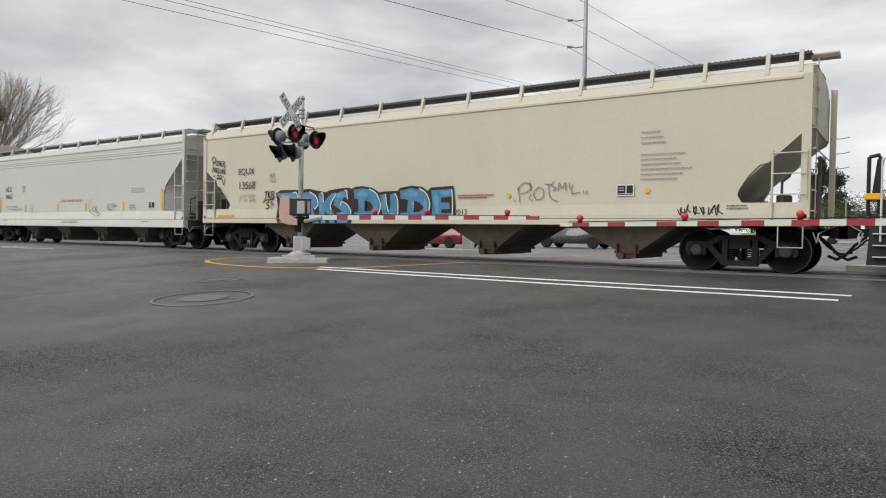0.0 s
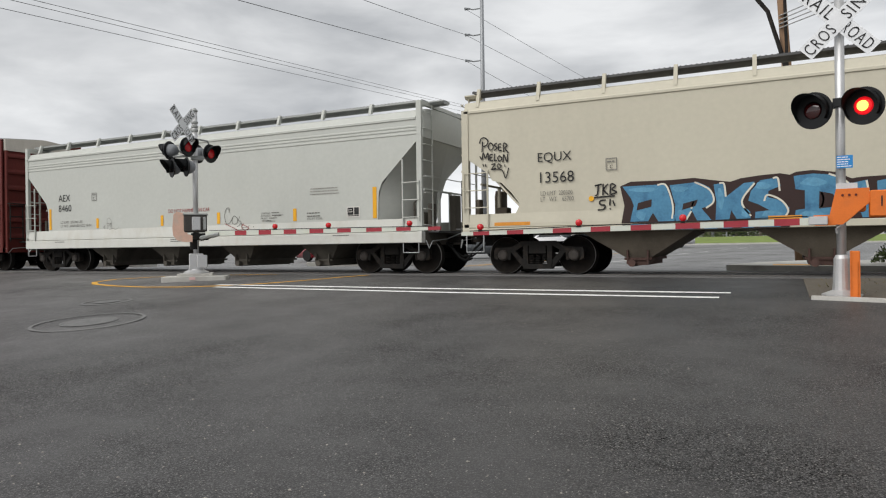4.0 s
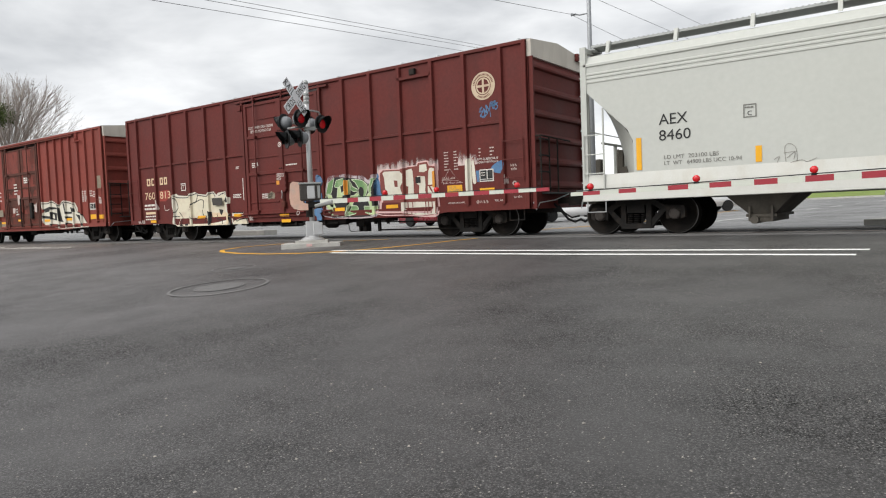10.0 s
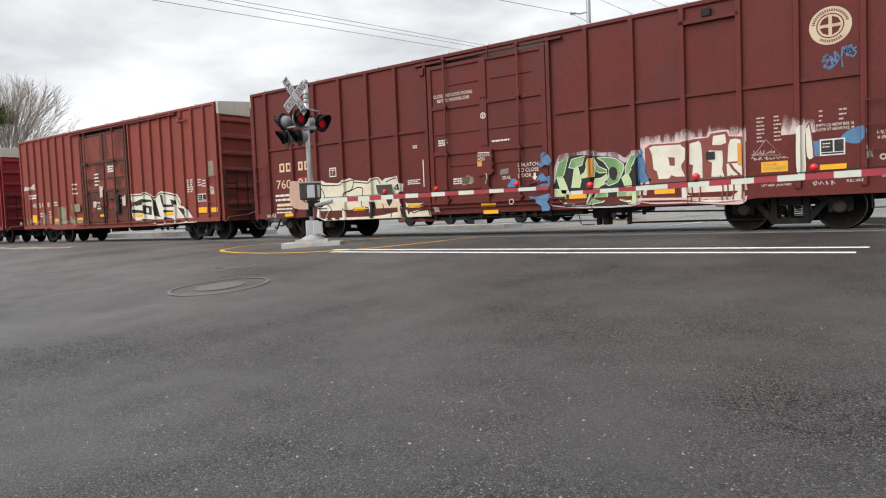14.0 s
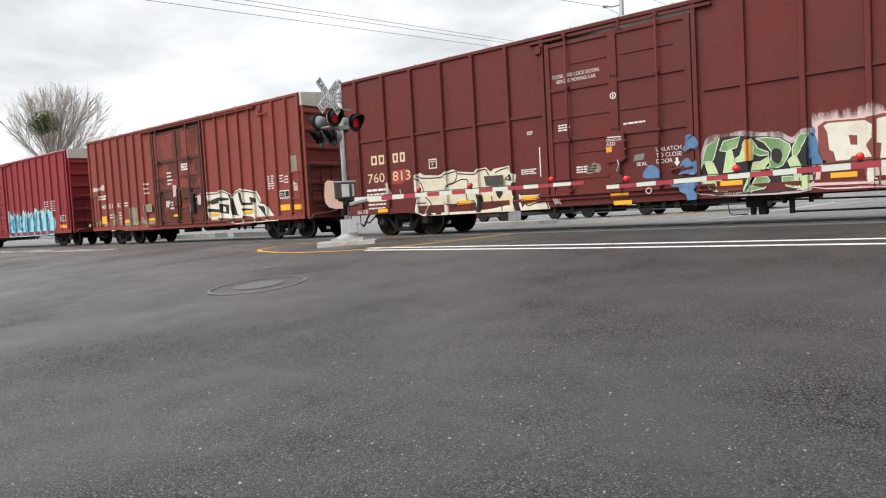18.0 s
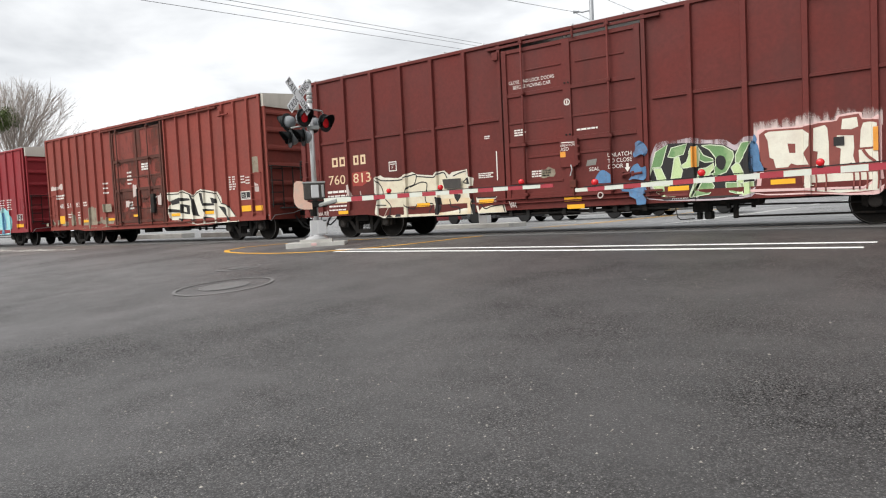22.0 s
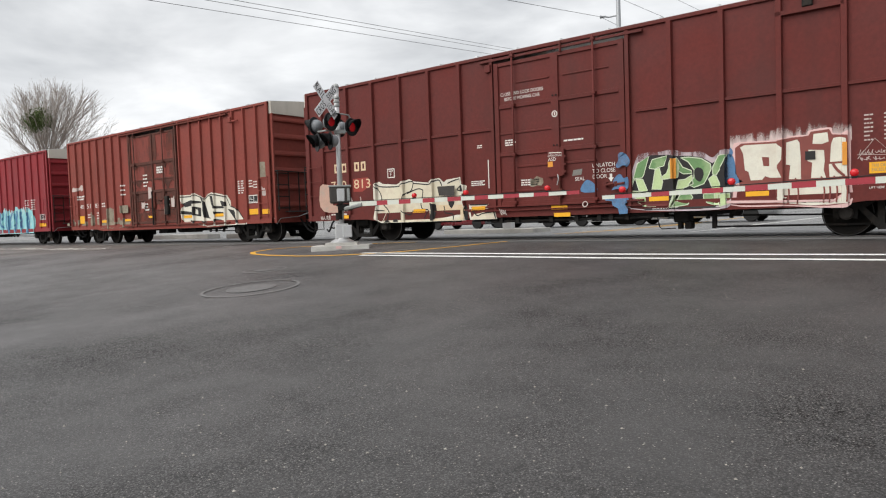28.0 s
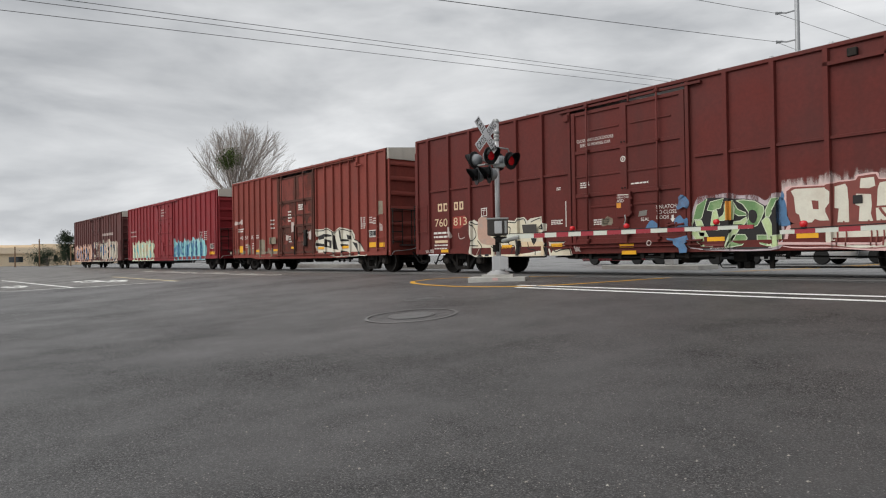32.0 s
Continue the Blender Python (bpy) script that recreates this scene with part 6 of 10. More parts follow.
# leaning wooden pole with cable risers
wp = thing("utility_pole", "brown wooden utility pole with black cable risers", "utility pole", "poles", (0.60, 25.9, 0))
bm = B()
rod(bm, (0, 0, -0.2), (-0.55, 0, 9.5), 0.19, 0.14, seg=14)
part("pole", bm, M_WOOD, wp, "", True)
bm = B()
bent(bm, [(-0.30, -0.16, 4.5), (-0.36, -0.2, 6.4), (-0.62, -0.2, 7.4), (-0.95, -0.2, 8.6), (-1.5, -0.2, 9.4)], 0.07)
bent(bm, [(-0.26, -0.18, 4.0), (-0.38, -0.22, 6.8), (-0.44, -0.2, 9.4)], 0.05)
part("cable_riser", bm, M_BLACK, wp)
bm = B()
for i in range(4):
    rod(bm, (-0.6, -0.1, 8.0 + i * 0.14), (2.6, -3.6, 7.9 + i * 0.16), 0.02)
part("service_cable", bm, M_ALU, wp)

# corner pavement beyond the tracks
bm = B()
prism(bm, [(-1.3, 19.2), (0.2, 18.4), (14, 18.4), (14, 24.5), (0.6, 24.5), (-0.6, 22.4)], -0.06, 0.12, axis="z")
tagged(part("pavement", bm, M_CONC), "pale concrete corner pavement beyond the tracks", "pavement", kind="structure")
bm = B()
prism(bm, [(-0.2, 18.9), (1.4, 18.9), (1.4, 19.8), (-0.2, 19.8)], 0.12, 0.126, axis="z")
tagged(part("tactile_strip", bm, M_YTAPE), "yellow tactile warning strip on the corner", "tactile paving", kind="structure")


# ---- planting ----
def twig_tree(label, at, height, seed, lean):
    """A many-stemmed bare tree: limbs fan out from a short trunk and split into long straight upright twigs."""
    rng = random.Random(seed)
    t = thing("tree", label, "tree", "trees", at)
    trunk, twigs = B(), B()
    rod(trunk, (0, 0, -0.3), (0.1, 0, height * 0.62), 0.36, 0.24, seg=10)

    def grow(p, d, length, r, level):
        q = p
        bm_ = twigs
        bits = 4 if level < 2 else 2
        for i in range(bits):
            d = (d + Vector((rng.gauss(0, 0.05), rng.gauss(0, 0.05), 0.035))).normalized()
            nq = q + d * length / bits
            # the crown rounds off unevenly
            if ((nq.x - 0.4) / 4.9) ** 2 + ((nq.y - 0.9) / 4.9) ** 2 + ((nq.z - 8.8) / 4.0) ** 2 > rng.uniform(0.80, 1.10) ** 2:
                return
            rod(bm_, q, nq, r * (1 - 0.75 * i / bits), r * (1 - 0.75 * (i + 1) / bits), seg=6 if level == 0 else 3, cap=False)
            if level < 3:
                for k in range((2, 3, 2)[level] if i else 1):
                    out = Vector((rng.gauss(0, 1), rng.gauss(0, 1), rng.gauss(0, 0.4))).normalized()
                    nd = (d + out * rng.uniform(0.30, 0.75) + Vector((0, 0, 0.10))).normalized()
                    grow(q + (nq - q) * rng.random(), nd, length * rng.uniform(0.34, 0.58), max(0.006, r * 0.45), level + 1)
            q = nq

    for i in range(36):
        a = 2 * math.pi * (i * 7 + rng.random() * 0.8) / 36
        tilt = radians(rng.uniform(4, 74))
        d = Vector((math.cos(a) * math.sin(tilt), math.sin(a) * math.sin(tilt), math.cos(tilt)))
        d = (d + Vector(lean)).normalized()
        grow(Vector((0.05, 0, height * rng.uniform(0.52, 0.62))), d, height * rng.uniform(0.64, 0.76) * (1.03 - 0.24 * math.sin(tilt)), rng.uniform(0.035, 0.065), 0)
    part("trunk", trunk, M_BARK, t, "", True)
    part("crown", twigs, M_TWIG, t, "bare grey winter twigs")
    bm = B()
    knots = [Vector((1.75, -1.25, 9.1)) + Vector((rng.gauss(0, 0.35), rng.gauss(0, 0.55), rng.gauss(0, 0.50))) for i in range(16)]
    for i in range(2000):
        c = rng.choice(knots) + Vector((rng.gauss(0, 1), rng.gauss(0, 1), rng.gauss(0, 1))) * 0.24
        leaf(bm, c, rng, 0.085)
    tagged(part("evergreen_clump", bm, M_LEAF, t), "clump of green mistletoe-like leaves", kind="stuff")
    return t


def leaf(bm, c, rng, s):
    u = Vector((rng.uniform(-1, 1), rng.uniform(-1, 1), rng.uniform(-1, 1))).normalized()
    w = u.orthogonal().normalized() * s * 0.5
    bm.faces.new([bm.verts.new(p) for p in (c - u * s, c + w, c + u * s, c - w)])


def leafy_tree(label, at, height, width, seed, mat=None, conifer=False, n=2600):
    rng = random.Random(seed)
    t = thing("tree", label, "tree", "trees", at)
    bm = B()
    rod(bm, (0, 0, -0.2), (0, 0, height * (0.9 if conifer else 0.5)), width * 0.04 + 0.08, 0.05, seg=8)
    for i in range(9):
        a, h = rng.uniform(0, 6.28), height * rng.uniform(0.25, 0.7)
        rod(bm, (0, 0, h), (math.cos(a) * width * 0.35, math.sin(a) * width * 0.35, h + height * 0.12), 0.06, 0.02, seg=5)
    part("trunk", bm, M_BARK, t)
    clumps = []
    for i in range(26):
        k = rng.uniform(0.18, 1.0)
        r = width / 2 * ((1 - k) ** 0.8 + 0.08 if conifer else math.sin(math.pi * min(0.98, k * 0.9 + 0.08)) ** 0.6)
        a = rng.uniform(0, 6.28)
        q = rng.uniform(0.3, 1.0) * r
        clumps.append((Vector((math.cos(a) * q, math.sin(a) * q, height * k)), width * rng.uniform(0.07, 0.15)))
    bm = B()
    for i in range(n):
        c, s = rng.choice(clumps)
        p = c + Vector((rng.gauss(0, 1), rng.gauss(0, 1), rng.gauss(0, 0.8))) * s
        leaf(bm, p, rng, height * 0.010 + 0.07)
    part("crown", bm, mat or M_LEAFD, t)
    return t


tx, ty, _ = bearing(68.1, 0, 62)
twig_tree("bare winter tree of fine upright twigs with one green clump", (tx, ty, 0), 9.7, 7, (0.04, 0.09, 0.0))
for k, (az, d, h, w, con) in enumerate(((5.5, 110, 11.6, 3.0, True), (4.9, 108, 9.6, 3.0, True), (4.3, 106, 8.8, 3.2, True), (6.3, 112, 7.6, 3.6, True), (9.4, 115, 10.2, 3.2, True), (10.1, 118, 6.2, 5, False),
                                        (11.6, 115, 9.6, 4, True), (12.4, 118, 6.6, 8, False), (3.2, 105, 6.0, 7, False), (1.5, 100, 5.5, 8, False), (7.4, 104, 4.0, 6, False), (5.2, 98, 4.2, 7, False))):
    x, y, _ = bearing(az, 0, d)
    leafy_tree("distant dark green tree", (x, y, ground_z(y)), h, w, 20 + k, M_LEAFD if con else M_LEAF, con, 3200)
for k, (az, d, h, w) in enumerate(((80.0, 150, 7.0, 3.4), (77.9, 150, 4.0, 6), (81.3, 130, 2.6, 5))):
    x, y, _ = bearing(az, 0, d)
    leafy_tree("round green shrub by the tan buildings", (x, y, 0), h, w, 50 + k, M_LEAFD, False, 3600)


def bush(label, at, w, h, seed, flowers=0):
    rng = random.Random(seed)
    t = thing("bush", label, "bush", "bushes", at)
    bm = B()
    for i in range(1600):
        a, q = rng.uniform(0, 6.28), math.sqrt(rng.random())
        z = h * (1 - q * q) * rng.uniform(0.35, 1.0) + 0.05
        leaf(bm, Vector((math.cos(a) * q * w / 2, math.sin(a) * q * w / 2 * 0.8, z)), rng, 0.055)
    part("foliage", bm, M_LEAF, t)
    if flowers:
        bm = B()
        for i in range(flowers):
            a, q = rng.uniform(0, 6.28), math.sqrt(rng.random())
            z = h * (1 - q * q) * rng.uniform(0.7, 1.0) + 0.1
            lathe(bm, [(0.005, 0), (0.05, 0.02), (0.03, 0.04)], 6, "z", (math.cos(a) * q * w / 2, math.sin(a) * q * w / 2 * 0.8, z))
        part("blossom", bm, M_FLOWER, t, "white blossoms")
    return t


bush("green shrub with white blossoms beside the tracks", (3.2, 20.4, 0.12), 2.3, 1.15, 3, 40)
bush("green shrub with white blossoms beside the tracks", (5.3, 20.6, 0.12), 2.5, 1.0, 4, 30)

# grass and kerb beyond the far junction
bm = B()
a = [(x, y) for x, y in ((-46, 78), (-24, 71.5), (-12, 72), (6, 76), (60, 82))]
for (xa, ya), (xb, yb) in zip(a, a[1:]):
    q = [bm.verts.new(p) for p in ((xa, ya, ground_z(ya) + 0.16), (xb, yb, ground_z(yb) + 0.16), (xb, yb + 9, ground_z(yb) + 0.9), (xa, ya + 9, ground_z(ya) + 0.9))]
    bm.faces.new(q)
tagged(part("grass_bank", bm, M_GRASS), "pale green grass bank beyond the far road", "grass", kind="structure")
bm = B()
for (xa, ya), (xb, yb) in zip(a, a[1:]):
    q = [bm.verts.new(p) for p in ((xa, ya - 0.2, ground_z(ya) - 0.05), (xb, yb - 0.2, ground_z(yb) - 0.05), (xb, yb - 0.2, ground_z(yb) + 0.16), (xa, ya - 0.2, ground_z(ya) + 0.16),
                                   (xb, yb, ground_z(yb) + 0.165), (xa, ya, ground_z(ya) + 0.165))]
    bm.faces.new(q[:4])
    bm.faces.new((q[3], q[2], q[4], q[5]))
tagged(part("kerb", bm, M_CONC), "pale concrete kerb of the far road", "kerb", kind="structure")


# ---- buildings ----
def low_building(label, at, turn, w, d, h, wall, roof, windows, roof_h):
    t = thing("building", label, "building", "buildings", at)
    t.rotation_euler = (0, 0, radians(turn))
    bm = B()
    box(bm, -w / 2, w / 2, -d / 2, d / 2, -0.5, h)
    part("wall", bm, wall, t)
    bm = B()
    prism(bm, [(-w / 2 - 0.6, h), (w / 2 + 0.6, h), (w / 2 - roof_h, h + roof_h), (-w / 2 + roof_h, h + roof_h)], -d / 2 - 0.6, d / 2 + 0.6)
    part("roof", bm, roof, t)
    for i in range(windows):
        x = -w / 2 + (i + 0.5) * w / windows
        bm = B()
        ww = w / windows * 0.55
        box(bm, x - ww / 2, x + ww / 2, -d / 2 - 0.06, -d / 2 + 0.05, h * 0.30, h * 0.74)
        wd = part("window", bm, M_WINDOW, t)
        bm = B()
        box(bm, x - ww / 2 - 0.12, x + ww / 2 + 0.12, -d / 2 - 0.14, -d / 2 - 0.02, h * 0.74, h * 0.78)
        part("lintel", bm, wall, wd)
    return t


for az, d, w, h, rh in ((84.8, 165, 22, 2.5, 1.2), (82.2, 175, 18, 3.0, 1.4), (79.6, 190, 20, 3.4, 1.6), (77.0, 200, 20, 3.2, 1.4)):
    x, y, _ = bearing(az, 0, d)
    low_building("low tan building with a sloped roof", (x, y, 0), az, w, 9, h, M_TAN, M_TANROOF, 5, rh)
for az, d, w, h in ((21.0, 150, 46, 4.5), (-4.0, 120, 40, 4.0), (40.0, 120, 40, 4.5)):
    x, y, _ = bearing(az, 0, d)
    low_building("long pale low building beyond the road", (x, y, 0.8), az, w, 12, h, M_WALLGREY, M_WALLGREY, 10, 0.4)
for az, d, h in ((81.8, 120, 4.2), (79.8, 125, 3.4), (83.3, 118, 3.0)):
    x, y, _ = bearing(az, 0, d)
    p = thing("utility_pole", "thin dark pole by the tan buildings", "utility pole", "poles", (x, y, 0))
    bm = B()
    rod(bm, (0, 0, -0.3), (0, 0, h), 0.10, 0.08)
    part("shaft", bm, M_WOOD, p)
    bm = B()
    rod(bm, (-0.6, 0, h - 0.4), (0.6, 0, h - 0.4), 0.05)
    part("crossarm", bm, M_WOOD, p)

# low concrete edges near the tracks
for name_, x0_, x1_, y0_, y1_, h_ in (("kerb", -43.0, -33.5, 21.6, 22.4, 0.26), ("kerb", -31.5, -26.0, 21.4, 22.2, 0.24)):
    bm = B()
    zg_ = ground_z((y0_ + y1_) / 2)
    box(bm, x0_, x1_, y0_, y1_, zg_ - 0.1, zg_ + h_, 0.02)
    tagged(part(name_, bm, M_CONC), "low pale concrete kerb beside the tracks", "kerb", kind="structure")

# far signal's island
fi = thing("concrete_island", "low concrete island beyond the tracks", "traffic island", at=(-15.7, 23.6, ground_z(23.6)))
bm = B()
box(bm, -2.2, 2.2, -0.7, 0.7, -0.05, 0.17, 0.02)
part("slab", bm, M_CONC, fi)
fs = thing("crossing_signal", "crossing signal on the island beyond the tracks", "crossing signal", "crossing signals", (-15.05, 23.6, ground_z(23.6) + 0.17))
bm = B()
box(bm, -0.2, 0.2, -0.18, 0.18, 0, 0.55, 0.02)
part("base_casting", bm, M_ALU, fs)
bm = B()
rod(bm, (0, 0, 0.5), (0, 0, 3.9), 0.066, seg=14)
part("mast", bm, M_ALU, fs)
bm = B()
box(bm, -0.5, 0.35, -0.2, 0.15, 0.95, 1.45, 0.03)
part("gate_mechanism", bm, M_ALUDARK, fs)
crossbuck(fs, 0, 0.12, 3.5, 180)
flasher(fs, 0.34, 0.14, 2.8, 180, M_LENS)
flasher(fs, -0.34, 0.14, 2.8, 180, M_LENS)


# ---- road vehicles beyond the tracks ----
movers = []


def vehicle(name, label, paint, kind, at, heading, rows=None):
    t = thing(name, label, "car", "road vehicles", (at[0], at[1], ground_z(at[1])))
    t.rotation_euler = (0, 0, radians(heading))
    if kind == "pickup":
        prof = [(-2.6, 0.30), (-2.62, 0.95), (-0.9, 1.0), (-0.75, 1.68), (0.55, 1.72), (1.15, 1.08), (2.45, 0.98), (2.6, 0.80), (2.6, 0.28)]
        glass = [(-0.62, 1.10), (-0.58, 1.58), (0.50, 1.62), (0.98, 1.10)]
    elif kind == "suv":
        prof = [(-2.25, 0.26), (-2.3, 0.95), (-2.1, 1.10), (-1.85, 1.62), (-0.6, 1.72), (0.35, 1.66), (1.1, 1.08), (2.1, 0.96), (2.32, 0.72), (2.3, 0.24)]
        glass = [(-1.85, 1.12), (-1.68, 1.54), (0.30, 1.58), (0.95, 1.10)]
    else:
        prof = [(-2.3, 0.24), (-2.35, 0.85), (-2.2, 0.98), (-1.6, 1.06), (-1.0, 1.42), (0.25, 1.44), (1.05, 0.98), (2.1, 0.84), (2.32, 0.62), (2.3, 0.20)]
        glass = [(-1.45, 1.06), (-0.95, 1.36), (0.22, 1.38), (0.90, 1.0)]
    bm = B()
    fs_ = prism(bm, prof, -0.9, 0.9)
    for v in bm.verts:
        if v.co.z > 1.05:
            v.co.y *= 1 - (v.co.z - 1.05) * 0.30
    bmesh.ops.bevel(bm, geom=bm.edges[:], offset=0.05, segments=2, affect="EDGES", clamp_overlap=True)
    part("body", bm, paint, t, "", True)
    bm = B()
    for s in (-1, 1):
        prism(bm, [(x, z) for x, z in glass], *sorted((s * 0.80, s * 0.885)))
    part("side_window", bm, M_GLASS, t)
    bm = B()
    g = glass
    v = [bm.verts.new(p) for p in ((g[3][0] + 0.12, -0.78, g[3][1]), (g[3][0] + 0.12, 0.78, g[3][1]), (g[2][0] + 0.14, 0.66, g[2][1]), (g[2][0] + 0.14, -0.66, g[2][1]))]
    bm.faces.new(v)
    v = [bm.verts.new(p) for p in ((g[0][0] - 0.2, -0.78, g[0][1]), (g[0][0] - 0.2, 0.78, g[0][1]), (g[1][0] - 0.12, 0.66, g[1][1]), (g[1][0] - 0.12, -0.66, g[1][1]))]
    bm.faces.new(v[::-1])
    bmesh.ops.solidify(bm, geom=bm.faces[:], thickness=0.04)
    part("windscreen", bm, M_GLASS, t)
    for x in (-1.42, 1.42):
        for s in (-1, 1):
            bm = B()
            lathe(bm, [(0.20, s * 0.70), (0.32, s * 0.70), (0.335, s * 0.76), (0.335, s * 0.86), (0.31, s * 0.91), (0.21, s * 0.91)], 20, "y", (x, 0, 0.335))
            wh = part("wheel", bm, M_TYRE, t)
            bm = B()
            lathe(bm, [(0.205, s * 0.88), (0.205, s * 0.905), (0.18, s * 0.90), (0.06, s * 0.88), (0.02, s * 0.895)], 16, "y", (x, 0, 0.335))
            part("rim", bm, M_RIM, wh)
    for s in (-1, 1):
        bm = B()
        box(bm, 2.10, 2.30, s * 0.72 - 0.14, s * 0.72 + 0.14, 0.66, 0.80, 0.03)
        part("headlight", bm, M_ALU, t)
        bm = B()
        box(bm, -2.34, -2.2, s * 0.72 - 0.12, s * 0.72 + 0.12, 0.75, 0.92, 0.02)
        part("tail_light", bm, M_REDTAPE, t)
    bm = B()
    box(bm, 2.22, 2.34, -0.5, 0.5, 0.42, 0.62, 0.02)
    part("grille", bm, M_HOOD, t)
    if rows:
        movers.append((t, rows))
    return t


M_CARRED = surface("car_red", (0.22, 0.012, 0.02), 0.3, vary=0.05, coat=0.8, bump=0)
M_CARDARK = surface("car_dark_grey", (0.04, 0.045, 0.05), 0.3, vary=0.05, coat=0.8, bump=0)
M_CARWHITE = surface("car_white", (0.70, 0.70, 0.70), 0.35, vary=0.04, coat=0.6, bump=0)
M_CARSILVER = surface("car_silver", (0.35, 0.36, 0.37), 0.35, 0.4, vary=0.04, coat=0.6, bump=0)
vehicle("red_car", "dark red passenger car waiting beyond the tracks", M_CARRED, "saloon", (-22.0, 31.4), 165,
        ((0, -20.5, 29.6, 168), (1, -20.8, 29.8, 165), (3.5, -21.5, 30.2, 170), (12, -21.8, 30.0, 176), (32, -21.8, 30.0, 176)))
vehicle("dark_car", "dark green-grey car crossing beyond the tracks", M_CARDARK, "suv", (-18.4, 37.2), 175,
        ((0, -15.7, 36.0, 178), (1, -17.5, 35.6, 176), (3.5, -23.0, 35.4, 172), (8, -34.5, 37.4, 170), (32, -57.8, 42.4, 170)))
vehicle("black_car", "black car with alloy wheels waiting beyond the tracks", M_CARDARK, "suv", (-18.6, 31.0), 180,
        ((0, -12.2, 44.4, 235), (3, -14.2, 36.4, 235), (5, -15.8, 31.6, 215), (6, -16.7, 30.0, 195), (7, -17.4, 29.8, 182), (9, -17.6, 29.8, 180), (32, -17.6, 29.8, 180)))
vehicle("white_car", "white saloon car approaching beyond the tracks", M_CARWHITE, "saloon", (-16.5, 41.5), 190,
        ((0, -13.6, 58.4, 225), (1, -13.8, 55.6, 228), (3, -14.8, 48.2, 235), (6, -15.6, 41.4, 235), (7, -15.4, 39.6, 238), (8, -14.6, 36.4, 236), (9.5, -14.9, 33.0, 225), (11, -13.9, 30.8, 200), (12, -13.3, 30.4, 182), (32, -13.3, 30.4, 180)))
vehicle("white_pickup", "white pickup truck on the far road", M_CARWHITE, "pickup", (-14.1, 67.5), 185,
        ((0, -3.9, 64.9, 180), (3, -7.8, 60.4, 200), (7, -11.3, 50.4, 212), (8, -11.2, 47.2, 218), (9, -10.8, 43.0, 222), (11, -11.9, 40.8, 205), (13, -14.6, 40.2, 185), (16, -23.1, 40.9, 176), (22, -48.3, 44.4, 176), (32, -67.7, 46.4, 176)))
vehicle("silver_car", "silver car waiting beyond the tracks", M_CARSILVER, "saloon", (-10.9, 31.0), 180,
        ((0, 29.3, 64.4, 180), (8, 5.8, 62.4, 195), (12, -4.8, 48.4, 215), (15, -7.9, 36.4, 225), (17, -8.6, 32.4, 200), (19, -8.9, 31.8, 182), (32, -8.9, 31.8, 180)))
vehicle("white_car", "white car parked by the far grass", M_CARWHITE, "saloon", (-33.0, 69.0), 175)
vehicle("dark_car", "dark car parked by the far grass", M_CARDARK, "saloon", (-27.5, 69.5), 178)
vehicle("silver_car", "silver car parked by the far grass", M_CARSILVER, "suv", (-39.0, 71.0), 172)

D_POSTS = (-15.70, -14.55, -13.44, -12.33, -11.23, -10.14, -4.36, -3.26, -2.15, -1.01, 0.05, 1.17)
car_d, XD = boxcar("brown steel boxcar with plug door and painted graffiti", -16.45, 1.91, M_RUSTY, D_POSTS, (-9.08, -5.32), (-14.40, -0.17),
                   top=4.89, mid=2.945, proud=0.085, leaf=brown_door, grabs=(3, 1.50, 2.43, 0.60))
E_POSTS = tuple(-33.22 + 0.72 * i for i in range(7)) + (-24.14, -23.33, -22.60, -21.91, -21.22, -20.50, -19.84, -19.12)
car_e, XE = boxcar("faded red boxcar with rust-streaked door and graffiti", -34.05, -18.45, M_BRICKRED, E_POSTS, (-28.10, -24.34), (-32.10, -20.20),
                   top=4.93, mid=None, post_wide=0.07, proud=0.08, leaf=rusty_door, grabs=(4, 0.95, 2.30, 0.50))
F_POSTS = tuple(-55.4 + 0.86 * i for i in range(8)) + tuple(-44.5 + 0.86 * i for i in range(10))
car_f, XF = boxcar("bright red boxcar with turquoise graffiti", -56.4, -36.45, M_RED, F_POSTS, (-48.1, -45.0), (-54.2, -38.6),
                   mid=None, door_rails=(1.7, 2.6, 3.6), door_bars=(-46.6,), post_wide=0.07)
G_POSTS = tuple(-77.0 + 0.95 * i for i in range(8)) + tuple(-66.0 + 0.95 * i for i in range(7))
car_g, XG = boxcar("dark maroon boxcar with pink and blue graffiti", -78.0, -58.6, M_MAROON, G_POSTS, (-69.4, -66.5), (-75.8, -60.8),
                   mid=None, door_rails=(1.7, 2.6, 3.6), door_bars=(-68.0,), post_wide=0.08)
car_b, XB = hopper("beige covered hopper car with blue graffiti lettering", 20.66, 39.84, M_BEIGE, M_BEIGE_SHADED, M_BEIGE, (22.40, 38.48),
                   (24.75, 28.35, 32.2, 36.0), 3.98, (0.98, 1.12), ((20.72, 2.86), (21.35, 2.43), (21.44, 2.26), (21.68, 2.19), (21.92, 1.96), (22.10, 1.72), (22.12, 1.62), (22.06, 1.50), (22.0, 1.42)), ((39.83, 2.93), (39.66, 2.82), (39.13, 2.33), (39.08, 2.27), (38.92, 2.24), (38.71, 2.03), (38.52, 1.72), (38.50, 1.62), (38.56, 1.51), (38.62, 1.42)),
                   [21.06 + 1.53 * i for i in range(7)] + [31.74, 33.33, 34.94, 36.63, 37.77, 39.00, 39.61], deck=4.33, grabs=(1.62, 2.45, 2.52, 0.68))
